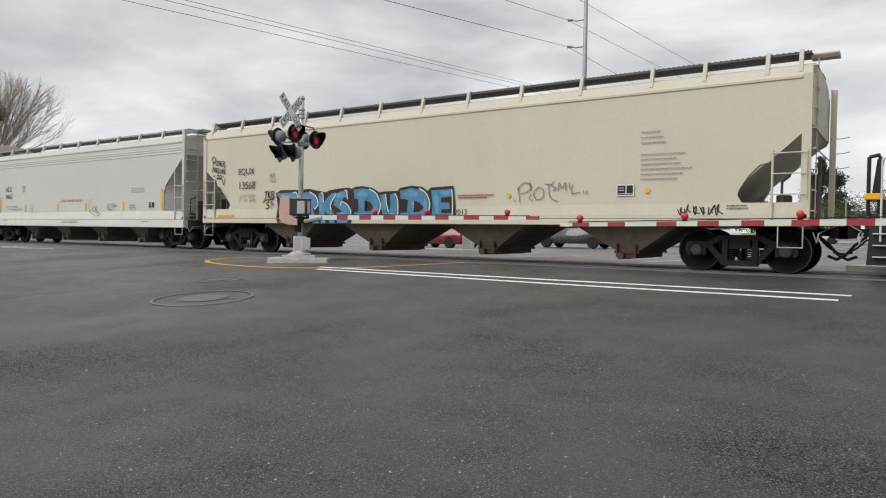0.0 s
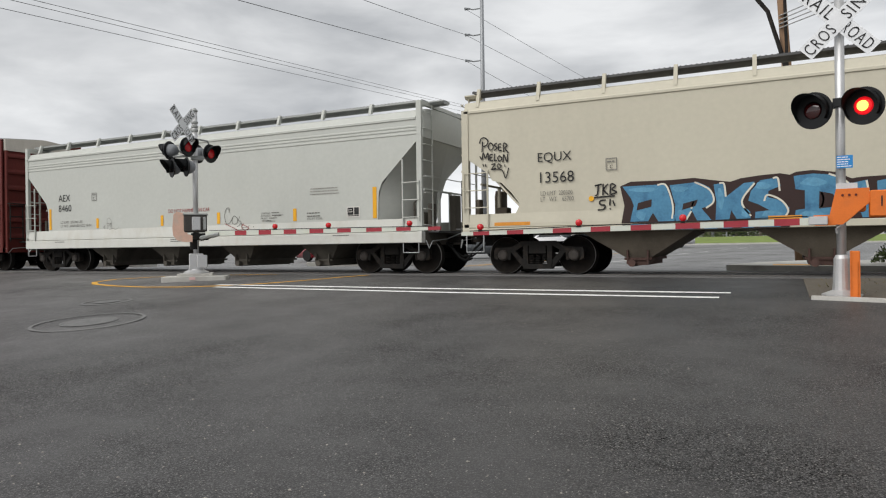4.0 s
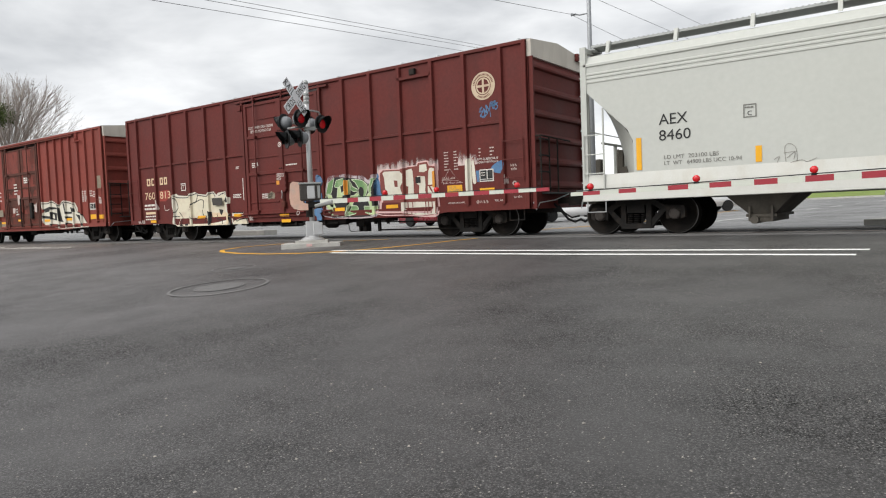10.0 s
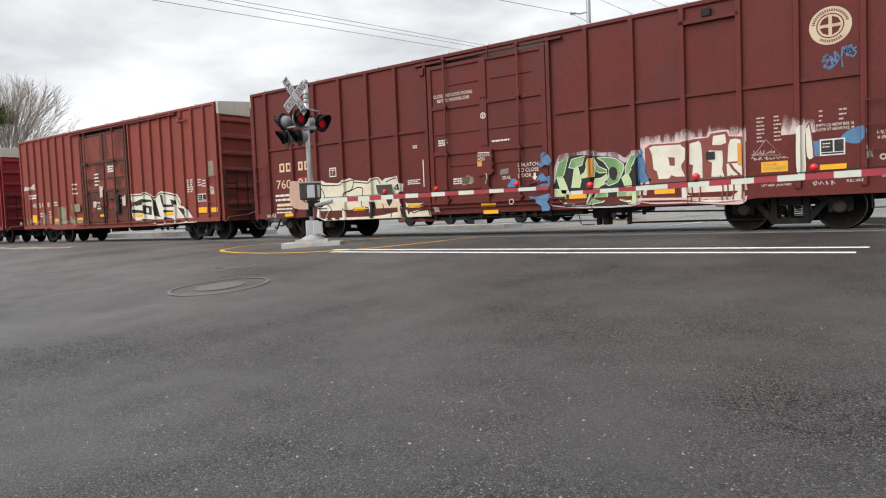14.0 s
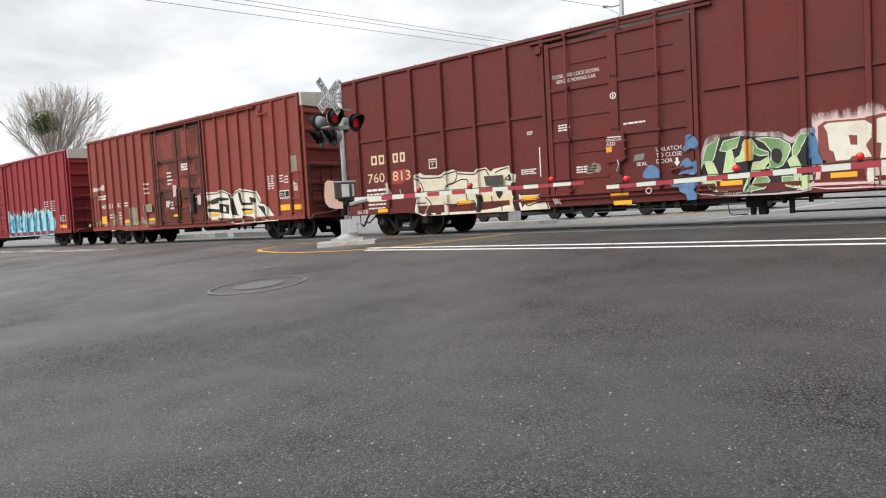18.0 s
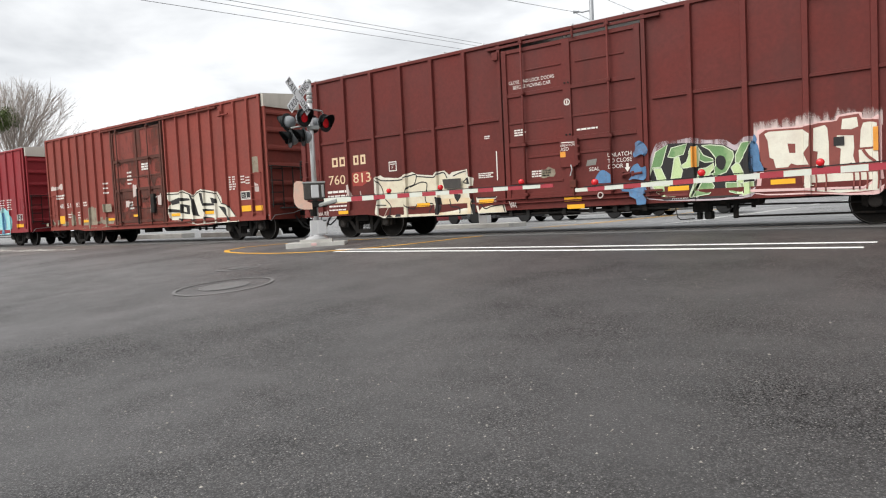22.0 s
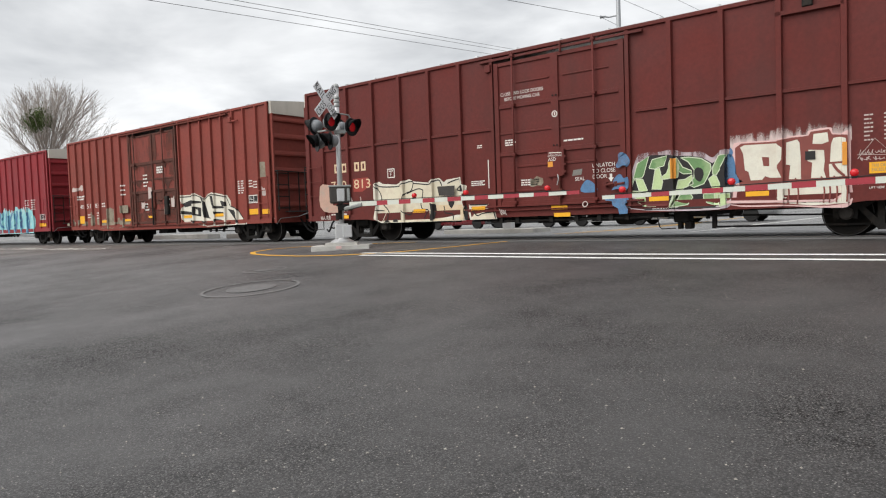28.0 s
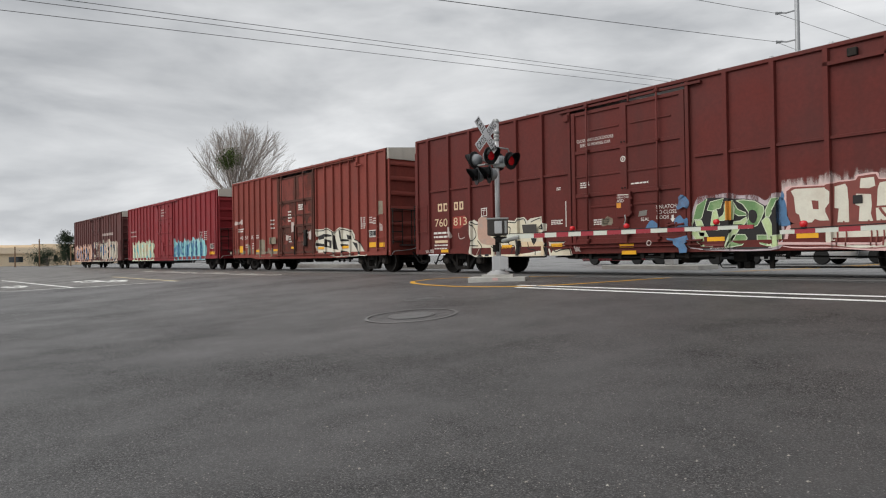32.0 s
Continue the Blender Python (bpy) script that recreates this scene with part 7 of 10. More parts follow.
car_c, XC = hopper("pale grey covered hopper car with white side sill", 3.36, 19.53, M_GREY, M_GREY_SHADED, M_SILL, (4.45, 18.35),
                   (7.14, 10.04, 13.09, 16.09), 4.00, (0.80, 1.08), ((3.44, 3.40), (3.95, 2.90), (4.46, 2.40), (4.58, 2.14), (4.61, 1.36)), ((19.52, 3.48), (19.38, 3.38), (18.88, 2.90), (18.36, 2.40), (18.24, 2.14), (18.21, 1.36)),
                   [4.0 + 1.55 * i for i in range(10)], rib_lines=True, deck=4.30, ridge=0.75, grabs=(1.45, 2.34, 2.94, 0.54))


# brake gear hanging under the brown car
def brake_gear(car, xc):
    bm = B()
    box(bm, -10.2 - xc, -2.6 - xc, -0.16, 0.16, 0.60, 0.80)
    part("centre_sill", bm, M_BLACK, car)
    for y, x0_, x1_, z_ in ((-0.72, -10.4, -3.5, 0.53), (-0.95, -9.3, -6.2, 0.49), (-0.90, -3.62, -0.2, 0.235), (-1.20, -7.6, -3.2, 0.60)):
        bm = B()
        rod(bm, (x0_ - xc, y, z_), (x1_ - xc, y, z_), 0.022, seg=8)
        part("brake_rod", bm, M_BLACK, car)
    bm = B()
    lathe(bm, [(0.06, -6.00 - xc), (0.15, -5.94 - xc), (0.17, -5.86 - xc), (0.17, -5.56 - xc), (0.10, -5.48 - xc), (0.04, -5.20 - xc)], 14, "x", (0, -0.85, 0.50))
    part("brake_cylinder", bm, M_BLACK, car, "black brake cylinder", True)
    bm = B()
    box(bm, -4.52 - xc, -4.16 - xc, -1.05, -0.70, 0.36, 0.60, 0.03)
    box(bm, -4.44 - xc, -4.36 - xc, -1.0, -0.8, 0.20, 0.40, 0.01)
    box(bm, -4.28 - xc, -4.12 - xc, -1.0, -0.75, 0.20, 0.38, 0.02)
    rod(bm, (-4.7 - xc, -0.9, 0.52), (-3.6 - xc, -0.9, 0.52), 0.03)
    part("control_valve", bm, M_BLACK, car, "black brake valve with hanging pipes")
    bm = B()
    bent(bm, [(-4.95 - xc, -0.95, 0.62), (-4.88 - xc, -0.95, 0.26), (-4.82 - xc, -0.95, 0.21), (-4.50 - xc, -0.95, 0.22)], 0.012)
    part("drain_pipe", bm, M_BLACK, car)
    bm = B()
    box(bm, -3.68 - xc, -3.58 - xc, -0.98, -0.90, 0.20, 0.64, 0.01)
    part("brake_lever", bm, M_BLACK, car)
    for x in (-9.6, -8.9, -8.1, -7.5, -6.6, -5.1, -3.2):
        bm = B()
        prism(bm, [(x - xc, 0.68), (x + 0.14 - xc, 0.68), (x + 0.10 - xc, 0.50), (x + 0.03 - xc, 0.50)], -1.24, -0.70)
        part("rod_hanger", bm, M_BLACK, car)


brake_gear(car_d, XD)

# panel header and latch on the brown car's side
bm = B()
prism(bm, [(-1.53, 4.42), (-1.615, 4.44), (-1.615, 4.52), (-1.53, 4.54)], -2.2 - XD, -1.0 - XD, axis="x")
part("panel_header", bm, M_RUSTY, car_d)
bm = B()
box(bm, -1.72 - XD, -1.54 - XD, -1.64, -1.53, 4.53, 4.70, 0.01)
part("panel_latch", bm, M_BLACK, car_d)
for x_, z_ in ((-9.17, 4.52), (-20.62, 4.52)):
    cc, xx, mm = (car_d, XD, M_RUSTY) if x_ > -12 else (car_e, XE, M_BRICKRED)
    bm = B()
    box(bm, x_ - xx - 0.05, x_ - xx + 0.12, -1.66, -1.53, z_ - 0.10, z_ + 0.10, 0.01)
    rod(bm, (x_ - xx, -1.62, z_ - 0.06), (x_ - xx + (0.12 if x_ > -12 else 0.5), -1.62, z_ - 0.06), 0.03)
    part("door_stop", bm, mm, cc)

# the locomotive's end ahead of the hoppers
loco = thing("locomotive", "black locomotive end with yellow stripe and white grab irons", "locomotive", "cars of the train")
XL = 50.0
bm = B()
box(bm, 40.85 - XL, 58 - XL, -1.5, 1.5, 1.05, 1.22, 0.02)
part("deck", bm, M_LOCO, loco)
bm = B()
box(bm, 42.6 - XL, 57.5 - XL, -1.0, 1.0, 1.22, 4.2, 0.12)
part("hood", bm, M_LOCO, loco)
bm = B()
box(bm, 40.95 - XL, 41.35 - XL, -1.35, -0.6, 1.22, 1.50, 0.02)
part("step_box", bm, M_LOCO, loco)
bm = B()
box(bm, 40.74 - XL, 41.05 - XL, -1.42, -0.5, 1.50, 1.62, 0.01)
part("yellow_band", bm, M_YTAPE, loco)
bm = B()
for x in (40.80, 40.98):
    rod(bm, (x - XL, -1.30, 1.2), (x - XL, -1.30, 2.32), 0.035)
rod(bm, (40.80 - XL, -1.3, 2.32), (40.98 - XL, -1.3, 2.36), 0.035)
rod(bm, (40.9 - XL, -1.0, 1.6), (40.98 - XL, -1.0, 2.3), 0.06)
part("end_rail", bm, M_LOCO, loco)
bm = B()
bent(bm, [(41.02 - XL, -1.52, 0.7), (41.02 - XL, -1.52, 2.25), (41.2 - XL, -1.5, 2.35), (42.4 - XL, -1.5, 2.4)], 0.02)
part("grab_iron", bm, M_SILL, loco)
bm = B()
prism(bm, [(40.80 - XL, 0.25), (41.15 - XL, 0.25), (41.3 - XL, 1.05), (40.85 - XL, 1.05)], -1.45, 1.45)
part("pilot", bm, M_LOCO, loco)
for z in (0.4, 0.62, 0.84):
    bm = B()
    box(bm, 40.9 - XL, 41.2 - XL, -1.56, -1.40, z, z + 0.02)
    part("step", bm, M_SILL, loco)
couplings(loco, 40.8 - XL, -1)
bogie(loco, 43.4 - XL)
bogie(loco, 55.4 - XL)
cars.append((loco, XL))


# ---- paint on the cars: flat shapes laid over sheets, posts and sills ----
def text_shapes(words, x, z, height, width=None, fat=0.0, shear=0.0, spacing=1.0, turn=0.0, bend=0.0):
    cu = bpy.data.curves.new("words", "FONT")
    cu.body, cu.size, cu.offset, cu.shear, cu.space_character, cu.resolution_u = words, 1.0, fat, shear, spacing, 4
    tmp = bpy.data.objects.new("words", cu)
    me = bpy.data.meshes.new_from_object(tmp)
    bpy.data.objects.remove(tmp)
    bpy.data.curves.remove(cu)
    xs, ys = [v.co.x for v in me.vertices], [v.co.y for v in me.vertices]
    x0, y0, w0, h0 = min(xs) + fat, min(ys) + fat, max(xs) - min(xs) - 2 * fat, max(ys) - min(ys) - 2 * fat
    sy = height / h0
    sx = sy if width is None else width / w0
    c, s = math.cos(radians(turn)), math.sin(radians(turn))
    out = []
    for p in me.polygons:
        pts = []
        for i in p.vertices:
            a, d = (me.vertices[i].co.x - x0) * sx, (me.vertices[i].co.y - y0) * sy
            d += bend * math.sin(a * 2.1) * d
            pts.append((x + a * c - d * s, z + a * s + d * c))
        out.append(pts)
    bpy.data.meshes.remove(me)
    return out


def smooth(pts, n=5):
    out = []
    k = len(pts)
    for i in range(k):
        p0, p1, p2, p3 = (Vector(pts[(i + j) % k]) for j in (-1, 0, 1, 2))
        for j in range(n):
            t = j / n
            out.append(tuple(0.5 * ((2 * p1) + (p2 - p0) * t + (2 * p0 - 5 * p1 + 4 * p2 - p3) * t * t + (3 * p1 - p0 - 3 * p2 + p3) * t ** 3)))
    return out


def ribbon(pts, w, curved=True):
    """A brush stroke along points, as quads."""
    if curved and len(pts) > 2:
        ext = [pts[0]] + list(pts) + [pts[-1]]
        fine = []
        for i in range(1, len(ext) - 2):
            p0, p1, p2, p3 = (Vector(ext[i + j]) for j in (-1, 0, 1, 2))
            for j in range(6):
                t = j / 6
                fine.append(0.5 * ((2 * p1) + (p2 - p0) * t + (2 * p0 - 5 * p1 + 4 * p2 - p3) * t * t + (3 * p1 - p0 - 3 * p2 + p3) * t ** 3))
        fine.append(Vector(pts[-1]))
    else:
        fine = [Vector(p) for p in pts]
    out, prev = [], None
    for i, p in enumerate(fine):
        d = (fine[min(i + 1, len(fine) - 1)] - fine[max(i - 1, 0)])
        d = d.normalized() if d.length > 1e-6 else Vector((1, 0))
        q = Vector((-d.y, d.x)) * w / 2
        pair = (tuple(p + q), tuple(p - q))
        if prev:
            out.append((prev[0], prev[1], pair[1], pair[0]))
        prev = pair
    return out


def scrawl(x, z, w, h, n, seed, thick):
    """A sprayed signature: one restless looping stroke."""
    rng = random.Random(seed)
    out = []
    a = x
    for i in range(n):
        cw = w / n
        pts = [(a + cw * rng.uniform(-0.1, 0.3), z + h * rng.uniform(0.5, 1.0)), (a + cw * rng.uniform(0.0, 0.6), z + h * rng.uniform(0.0, 0.2)),
               (a + cw * rng.uniform(0.4, 1.0), z + h * rng.uniform(0.5, 0.95)), (a + cw * rng.uniform(0.1, 0.7), z + h * rng.uniform(0.3, 0.6)),
               (a + cw * rng.uniform(0.7, 1.2), z + h * rng.uniform(0.0, 0.3))]
        out += ribbon(pts, thick)
        a += cw
    return out


def rough_edge(x0, x1, z0, z1, seed, step=0.18, jag=0.08):
    """The outline of a sprayed patch."""
    rng = random.Random(seed)
    pts = []
    x = x0
    while x < x1:
        pts.append((x, z1 + rng.uniform(-jag, jag)))
        x += step * rng.uniform(0.6, 1.4)
    pts.append((x1, (z0 + z1) / 2 + rng.uniform(-jag, jag)))
    while x > x0:
        x -= step * rng.uniform(0.8, 1.6)
        pts.append((max(x, x0), z0 + rng.uniform(-jag, jag) * 0.4))
    pts.append((x0, (z0 + z1) / 2))
    return pts


class Side:
    """How the near side of a car lies, so that paint can follow it."""

    def __init__(self, car, xc, posts=(), w=0.05, skin=-1.53, proud=0.065, door=None, sill=None):
        self.car, self.xc, self.posts, self.w, self.skin, self.proud, self.door, self.sill = car, xc, [p - xc for p in posts], w, skin, proud, door, sill

    def depth(self, x, z):
        y = self.skin
        for p in self.posts:
            d = abs(x - p)
            if d < self.w + 0.021:
                k = min(1.0, max(0.0, (self.w + 0.02 - d) / 0.02))
                y = min(y, self.skin - self.proud * k)
        if self.door and self.door[0] - self.xc < x < self.door[1] - self.xc:
            y = min(y, self.skin - 0.035)
        if self.sill and z < self.sill:
            y = min(y, self.skin - 0.048)
        return y

    def paint(self, name, shapes, material, layer=1, label=""):
        if name in ("sprayed_letter", "sprayed_outline", "sprayed_shade", "primer_patch", "paint_remnant", "sprayed_counter") and 1 < len(shapes) < 12:
            for one in shapes:
                self.paint(name, [one], material, layer, label)
            return None
        if name == "sprayed_line" and len(shapes) > 1:
            groups = []
            for one in shapes:
                keys = {(round(a, 3), round(c, 3)) for a, c in one}
                near = [g for g in groups if g[0] & keys]
                groups = [g for g in groups if not g[0] & keys] + [(keys.union(*(g[0] for g in near)), [q for g in near for q in g[1]] + [one])]
            if len(groups) > 1:
                for _, some in groups:
                    self.paint(name, some, material, layer, label)
                return None
        bm = B()
        for s in shapes:
            vs = [bm.verts.new((a - self.xc, 0.0, c)) for a, c in s]
            try:
                bm.faces.new(vs)
            except ValueError:
                pass
        if name in ("sprayed_line", "sprayed_edge", "box_outline", "round_mark", "emblem_ring", "chalk_drawing", "sprayed_tag"):
            bmesh.ops.remove_doubles(bm, verts=bm.verts[:], dist=0.0005)
        bm.faces.ensure_lookup_table()
        if not bm.faces:
            bm.free()
            return None
        big = [f for f in bm.faces if len(f.verts) > 4]
        for f in big:
            f.normal_update()
        if big:
            bmesh.ops.triangulate(bm, faces=big)
        lo, hi = min(v.co.x for v in bm.verts), max(v.co.x for v in bm.verts)
        for p in self.posts:
            for o in (-self.w - 0.02, -self.w, self.w, self.w + 0.02):
                if lo < p + o < hi:
                    bmesh.ops.bisect_plane(bm, geom=bm.verts[:] + bm.edges[:] + bm.faces[:], plane_co=(p + o, 0, 0), plane_no=(1, 0, 0))
        cuts = [(self.sill, 0.004)] if self.sill else []
        for zc, g in cuts:
            for o in (0, g):
                bmesh.ops.bisect_plane(bm, geom=bm.verts[:] + bm.edges[:] + bm.faces[:], plane_co=(0, 0, zc + o), plane_no=(0, 0, 1))
        for v in bm.verts:
            v.co.y = self.depth(v.co.x, v.co.z) - 0.0035 * layer
        for f in bm.faces:
            f.normal_update()
            if f.normal.y > 0:
                f.normal_flip()
        return part(name, bm, material, self.car, label)

    def words(self, words, x, z, h, material, width=None, layer=1, spacing=1.0, label=""):
        return self.paint("lettering", text_shapes(words, x, z, h, width, 0.0, 0.0, spacing), material, layer, label)

    def lines(self, x, z, w, rows, pitch, thick, material, seed=1, layer=1):
        rng = random.Random(seed)
        out = []
        for r in range(rows):
            a, end = 0.0, w * rng.uniform(0.7, 1.0)
            while a < end:
                s = thick * rng.uniform(1.0, 3.5)
                zt = z - r * pitch
                out.append([(x + a, zt - thick), (x + min(a + s, end + thick), zt - thick), (x + min(a + s, end + thick), zt), (x + a, zt)])
                a += s + thick * 0.45
        ob = self.paint("small_writing", out, material, layer)
        return tagged(ob, kind="stuff") if ob else None

    def plate(self, name, x0, x1, z0, z1, material, layer=1, label=""):
        return self.paint(name, [[(x0, z0), (x1, z0), (x1, z1), (x0, z1)]], material, layer, label)

    def frame_(self, x0, x1, z0, z1, t, material, layer=1):
        return self.paint("box_outline", [[(x0, z0), (x1, z0), (x1, z0 + t), (x0, z0 + t)], [(x0, z1 - t), (x1, z1 - t), (x1, z1), (x0, z1)],
                                          [(x0, z0 + t), (x0 + t, z0 + t), (x0 + t, z1 - t), (x0, z1 - t)], [(x1 - t, z0 + t), (x1, z0 + t), (x1, z1 - t), (x1 - t, z1 - t)]], material, layer)

    def label_panel(self, x0, x1, z0, z1, frame_mat=None, layer=1):
        self.plate("label_panel", x0, x1, z0, z1, frame_mat or M_TEXTW, layer)
        t = (x1 - x0) * 0.06
        xm = x0 + (x1 - x0) * 0.55
        self.plate("label_field", x0 + t, xm - t / 2, z0 + (z1 - z0) * 0.22, z1 - t, M_TEXTK, layer + 1)
        self.plate("label_field", xm + t / 2, x1 - t, z0 + (z1 - z0) * 0.22, z1 - t, M_TEXTK, layer + 1)
        self.plate("label_field", x0 + t, x1 - t, z0 + t, z0 + (z1 - z0) * 0.17, M_TEXTK, layer + 1)
        self.lines(x0 + t * 2, z1 - t * 3, (xm - x0) * 0.6, 2, (z1 - z0) * 0.2, (z1 - z0) * 0.06, M_TEXTW, 3, layer + 2)


def disc(x, z, r, n=28, r2=None):
    if r2 is None:
        return [[(x + r * math.cos(2 * math.pi * i / n), z + r * math.sin(2 * math.pi * i / n)) for i in range(n)]]
    out = []
    for i in range(n):
        a, b = 2 * math.pi * i / n, 2 * math.pi * (i + 1) / n
        out.append([(x + r * math.cos(a), z + r * math.sin(a)), (x + r * math.cos(b), z + r * math.sin(b)), (x + r2 * math.cos(b), z + r2 * math.sin(b)), (x + r2 * math.cos(a), z + r2 * math.sin(a))])
    return out


# -- brown boxcar
S_D = Side(car_d, XD, D_POSTS, 0.05, proud=0.085, door=(-8.99, -5.40), sill=0.86)
# initials drawn as plain blocks, number in stencil
for x, w_ in ((-15.22, 0.24), (-14.90, 0.24), (-14.32, 0.21), (-14.03, 0.20)):
    S_D.frame_(x, x + w_, 2.20, 2.48, 0.062, M_TEXTY)
S_D.words("760", -15.40, 1.66, 0.28, M_TEXTY, 0.70)
S_D.words("813", -14.36, 1.66, 0.28, M_TEXTY, 0.70)
S_D.paint("fresh_patch", [rough_edge(-14.40, -13.60, 1.56, 1.98, 3, 0.3, 0.02)], M_SPATCH, 0.5, "fresher red paint patch")
S_D.lines(-15.48, 1.47, 0.85, 2, 0.14, 0.07, M_TEXTW, 5)
S_D.plate("yellow_plate", -15.42, -14.66, 1.08, 1.17, M_TEXTY)
S_D.lines(-15.45, 1.02, 0.75, 2, 0.12, 0.05, M_TEXTW, 6)
S_D.frame_(-12.93, -12.64, 1.90, 2.18, 0.03, M_TEXTW)
S_D.words("F", -12.82, 1.96, 0.10, M_TEXTW)
S_D.lines(-12.87, 2.12, 0.18, 1, 0.05, 0.03, M_TEXTW)
S_D.words("CLOSE AND LOCK DOORS", -8.80, 3.755, 0.085, M_TEXTW, 1.26)
S_D.words("BEFORE MOVING CAR", -8.68, 3.625, 0.085, M_TEXTW, 1.04)
S_D.paint("round_mark", disc(-7.21, 3.12, 0.08, 20, 0.055) + [[(-7.225, 3.08), (-7.195, 3.08), (-7.195, 3.16), (-7.225, 3.16)]], M_TEXTW, 14)
S_D.words("UNLATCH\nTO CLOSE\nDOOR", -6.26, 1.46, 0.36, M_TEXTW, 0.58)
S_D.paint("arrow", [[(-5.82, 1.55), (-5.76, 1.55), (-5.76, 1.46), (-5.72, 1.46), (-5.79, 1.36), (-5.86, 1.46), (-5.82, 1.46)]], M_TEXTW)
S_D.words("SEAL", -6.72, 1.44, 0.085, M_TEXTW, 0.26)
S_D.paint("seal_patch", [[(-6.80, 1.56), (-6.55, 1.58), (-6.52, 1.72), (-6.76, 1.70)]], M_TEXTG)
S_D.words("OPEN/CLOSE", -7.41, 2.07, 0.055, M_TEXTW, 0.38, 22)
S_D.words("ASD", -7.41, 1.965, 0.085, M_TEXTW, 0.22, 22)
S_D.plate("orange_tag", -7.42, -7.28, 1.82, 1.95, M_SORANGE, 22)
S_D.paint("arrow_bar", [[(-7.40, 2.165), (-7.36, 2.18), (-7.06, 2.165), (-7.02, 2.15), (-7.06, 2.145), (-7.36, 2.155)]], M_TEXTW, 22)
S_D.paint("paint_scrape", [rough_edge(-7.98, -7.60, 1.38, 1.60, 71, 0.08, 0.05)], M_PRIMER, 1, "scraped patch down to grey primer")
S_D.paint("sprayed_tag", scrawl(-8.86, 0.66, 0.20, 0.22, 2, 72, 0.022), M_CHALK, 30)
S_D.paint("round_mark", disc(-6.42, 0.86, 0.075, 16, 0.05), M_CHALK, 30)
S_D.lines(-8.25, 1.56, 0.65, 3, 0.06, 0.035, M_TEXTW, 8)
S_D.lines(-9.85, 1.62, 0.5, 3, 0.05, 0.03, M_TEXTW, 9)
S_D.lines(-8.7, 2.62, 0.30, 3, 0.06, 0.035, M_TEXTW, 10)
S_D.lines(-7.0, 2.46, 0.58, 1, 0.06, 0.04, M_TEXTW, 11)
S_D.lines(-9.62, 2.57, 0.16, 2, 0.05, 0.03, M_TEXTW, 12)
S_D.plate("chalk_bar", -9.29, -9.26, 1.40, 2.15, M_TEXTW)
for a, c in ((-15.0, 0.74), (-11.94, 0.83), (-9.85, 0.83), (-7.38, 0.755), (-7.31, 0.575), (-4.89, 0.86), (-2.82, 0.87), (0.43, 1.18)):
    S_D.plate("yellow_reflector", a, a + 0.45, c, c + 0.10, M_YTAPE, 6, "yellow reflective strip")
S_D.plate("warning_plate", -0.62, -0.13, 1.20, 1.41, M_YTAPE, 3)
S_D.words("THIS CAR\nEXCESS HEIGHT", -0.58, 1.24, 0.14, M_TEXTG, 0.42, 4)
for k in range(7):
    S_D.lines(-0.70, 2.32 - 0.078 * k, 0.12, 1, 0.1, 0.028, M_CHALK, 20 + k)
    S_D.lines(-0.38, 2.32 - 0.078 * k, 0.12, 1, 0.1, 0.028, M_CHALK, 40 + k)
for k in range(3):
    S_D.lines(0.42, 2.33 - 0.09 * k, 0.04, 1, 0.1, 0.030, M_CHALK, 60 + k)
    S_D.lines(0.76, 2.33 - 0.09 * k, 0.12, 1, 0.1, 0.030, M_CHALK, 70 + k)
S_D.words("EMPTY CG ABOVE RAIL 58\nFLOOR HT ABOVE RAIL 44", 0.37, 1.93, 0.14, M_TEXTW, 0.64)
S_D.label_panel(0.43, 0.86, 1.45, 1.77, layer=3)
S_D.words("LIFT HERE  JACK HERE", -0.62, 0.90, 0.055, M_TEXTW, 0.55)
S_D.words("PULL HERE", 0.88, 0.92, 0.05, M_TEXTW, 0.28)
S_D.words("RELEASE ROD", -4.8, 0.66, 0.04, M_TEXTW, 0.36)
# round emblem as plain shapes
S_D.paint("emblem_disc", disc(0.63, 3.92, 0.36), M_EMBLEM, 1, "round cream emblem with a cross")
cross = []
for k in range(4):
    a = math.pi / 2 * k
    c, s = math.cos(a), math.sin(a)
    for pts in ([(0.05, -0.035), (0.19, -0.075), (0.19, 0.075), (0.05, 0.035)],):
        cross.append([(0.63 + u * c - v * s, 3.92 + u * s + v * c) for u, v in pts])
S_D.paint("emblem_ring", disc(0.63, 3.92, 0.235, 28, 0.215), M_RUSTY, 2)
S_D.paint("emblem_quarters", [[(0.63 + u * 0.03 + u * a, 3.92 + v * 0.03 + v * c) for a, c in ((0, 0), (0.15, 0), (0.10, 0.10), (0, 0.15))] for u in (-1, 1) for v in (-1, 1)], M_RUSTY, 2)
S_D.paint("emblem_writing", [[(0.63 + r * math.cos(a), 3.92 + r * math.sin(a)) for r, a in ((0.268, a0), (0.268, a0 + 0.085), (0.318, a0 + 0.075), (0.318, a0 + 0.01))]
                             for a0 in [0.2 + 0.135 * i for i in range(21)] + [4.1 + 0.135 * i for i in range(10)]], M_RUSTY, 2)
S_D.paint("emblem_writing", [[(0.44 + 0.08 * i, 3.895), (0.49 + 0.08 * i, 3.895), (0.49 + 0.08 * i, 3.945), (0.44 + 0.08 * i, 3.945)] for i in range(5)], M_EMBLEM, 3)
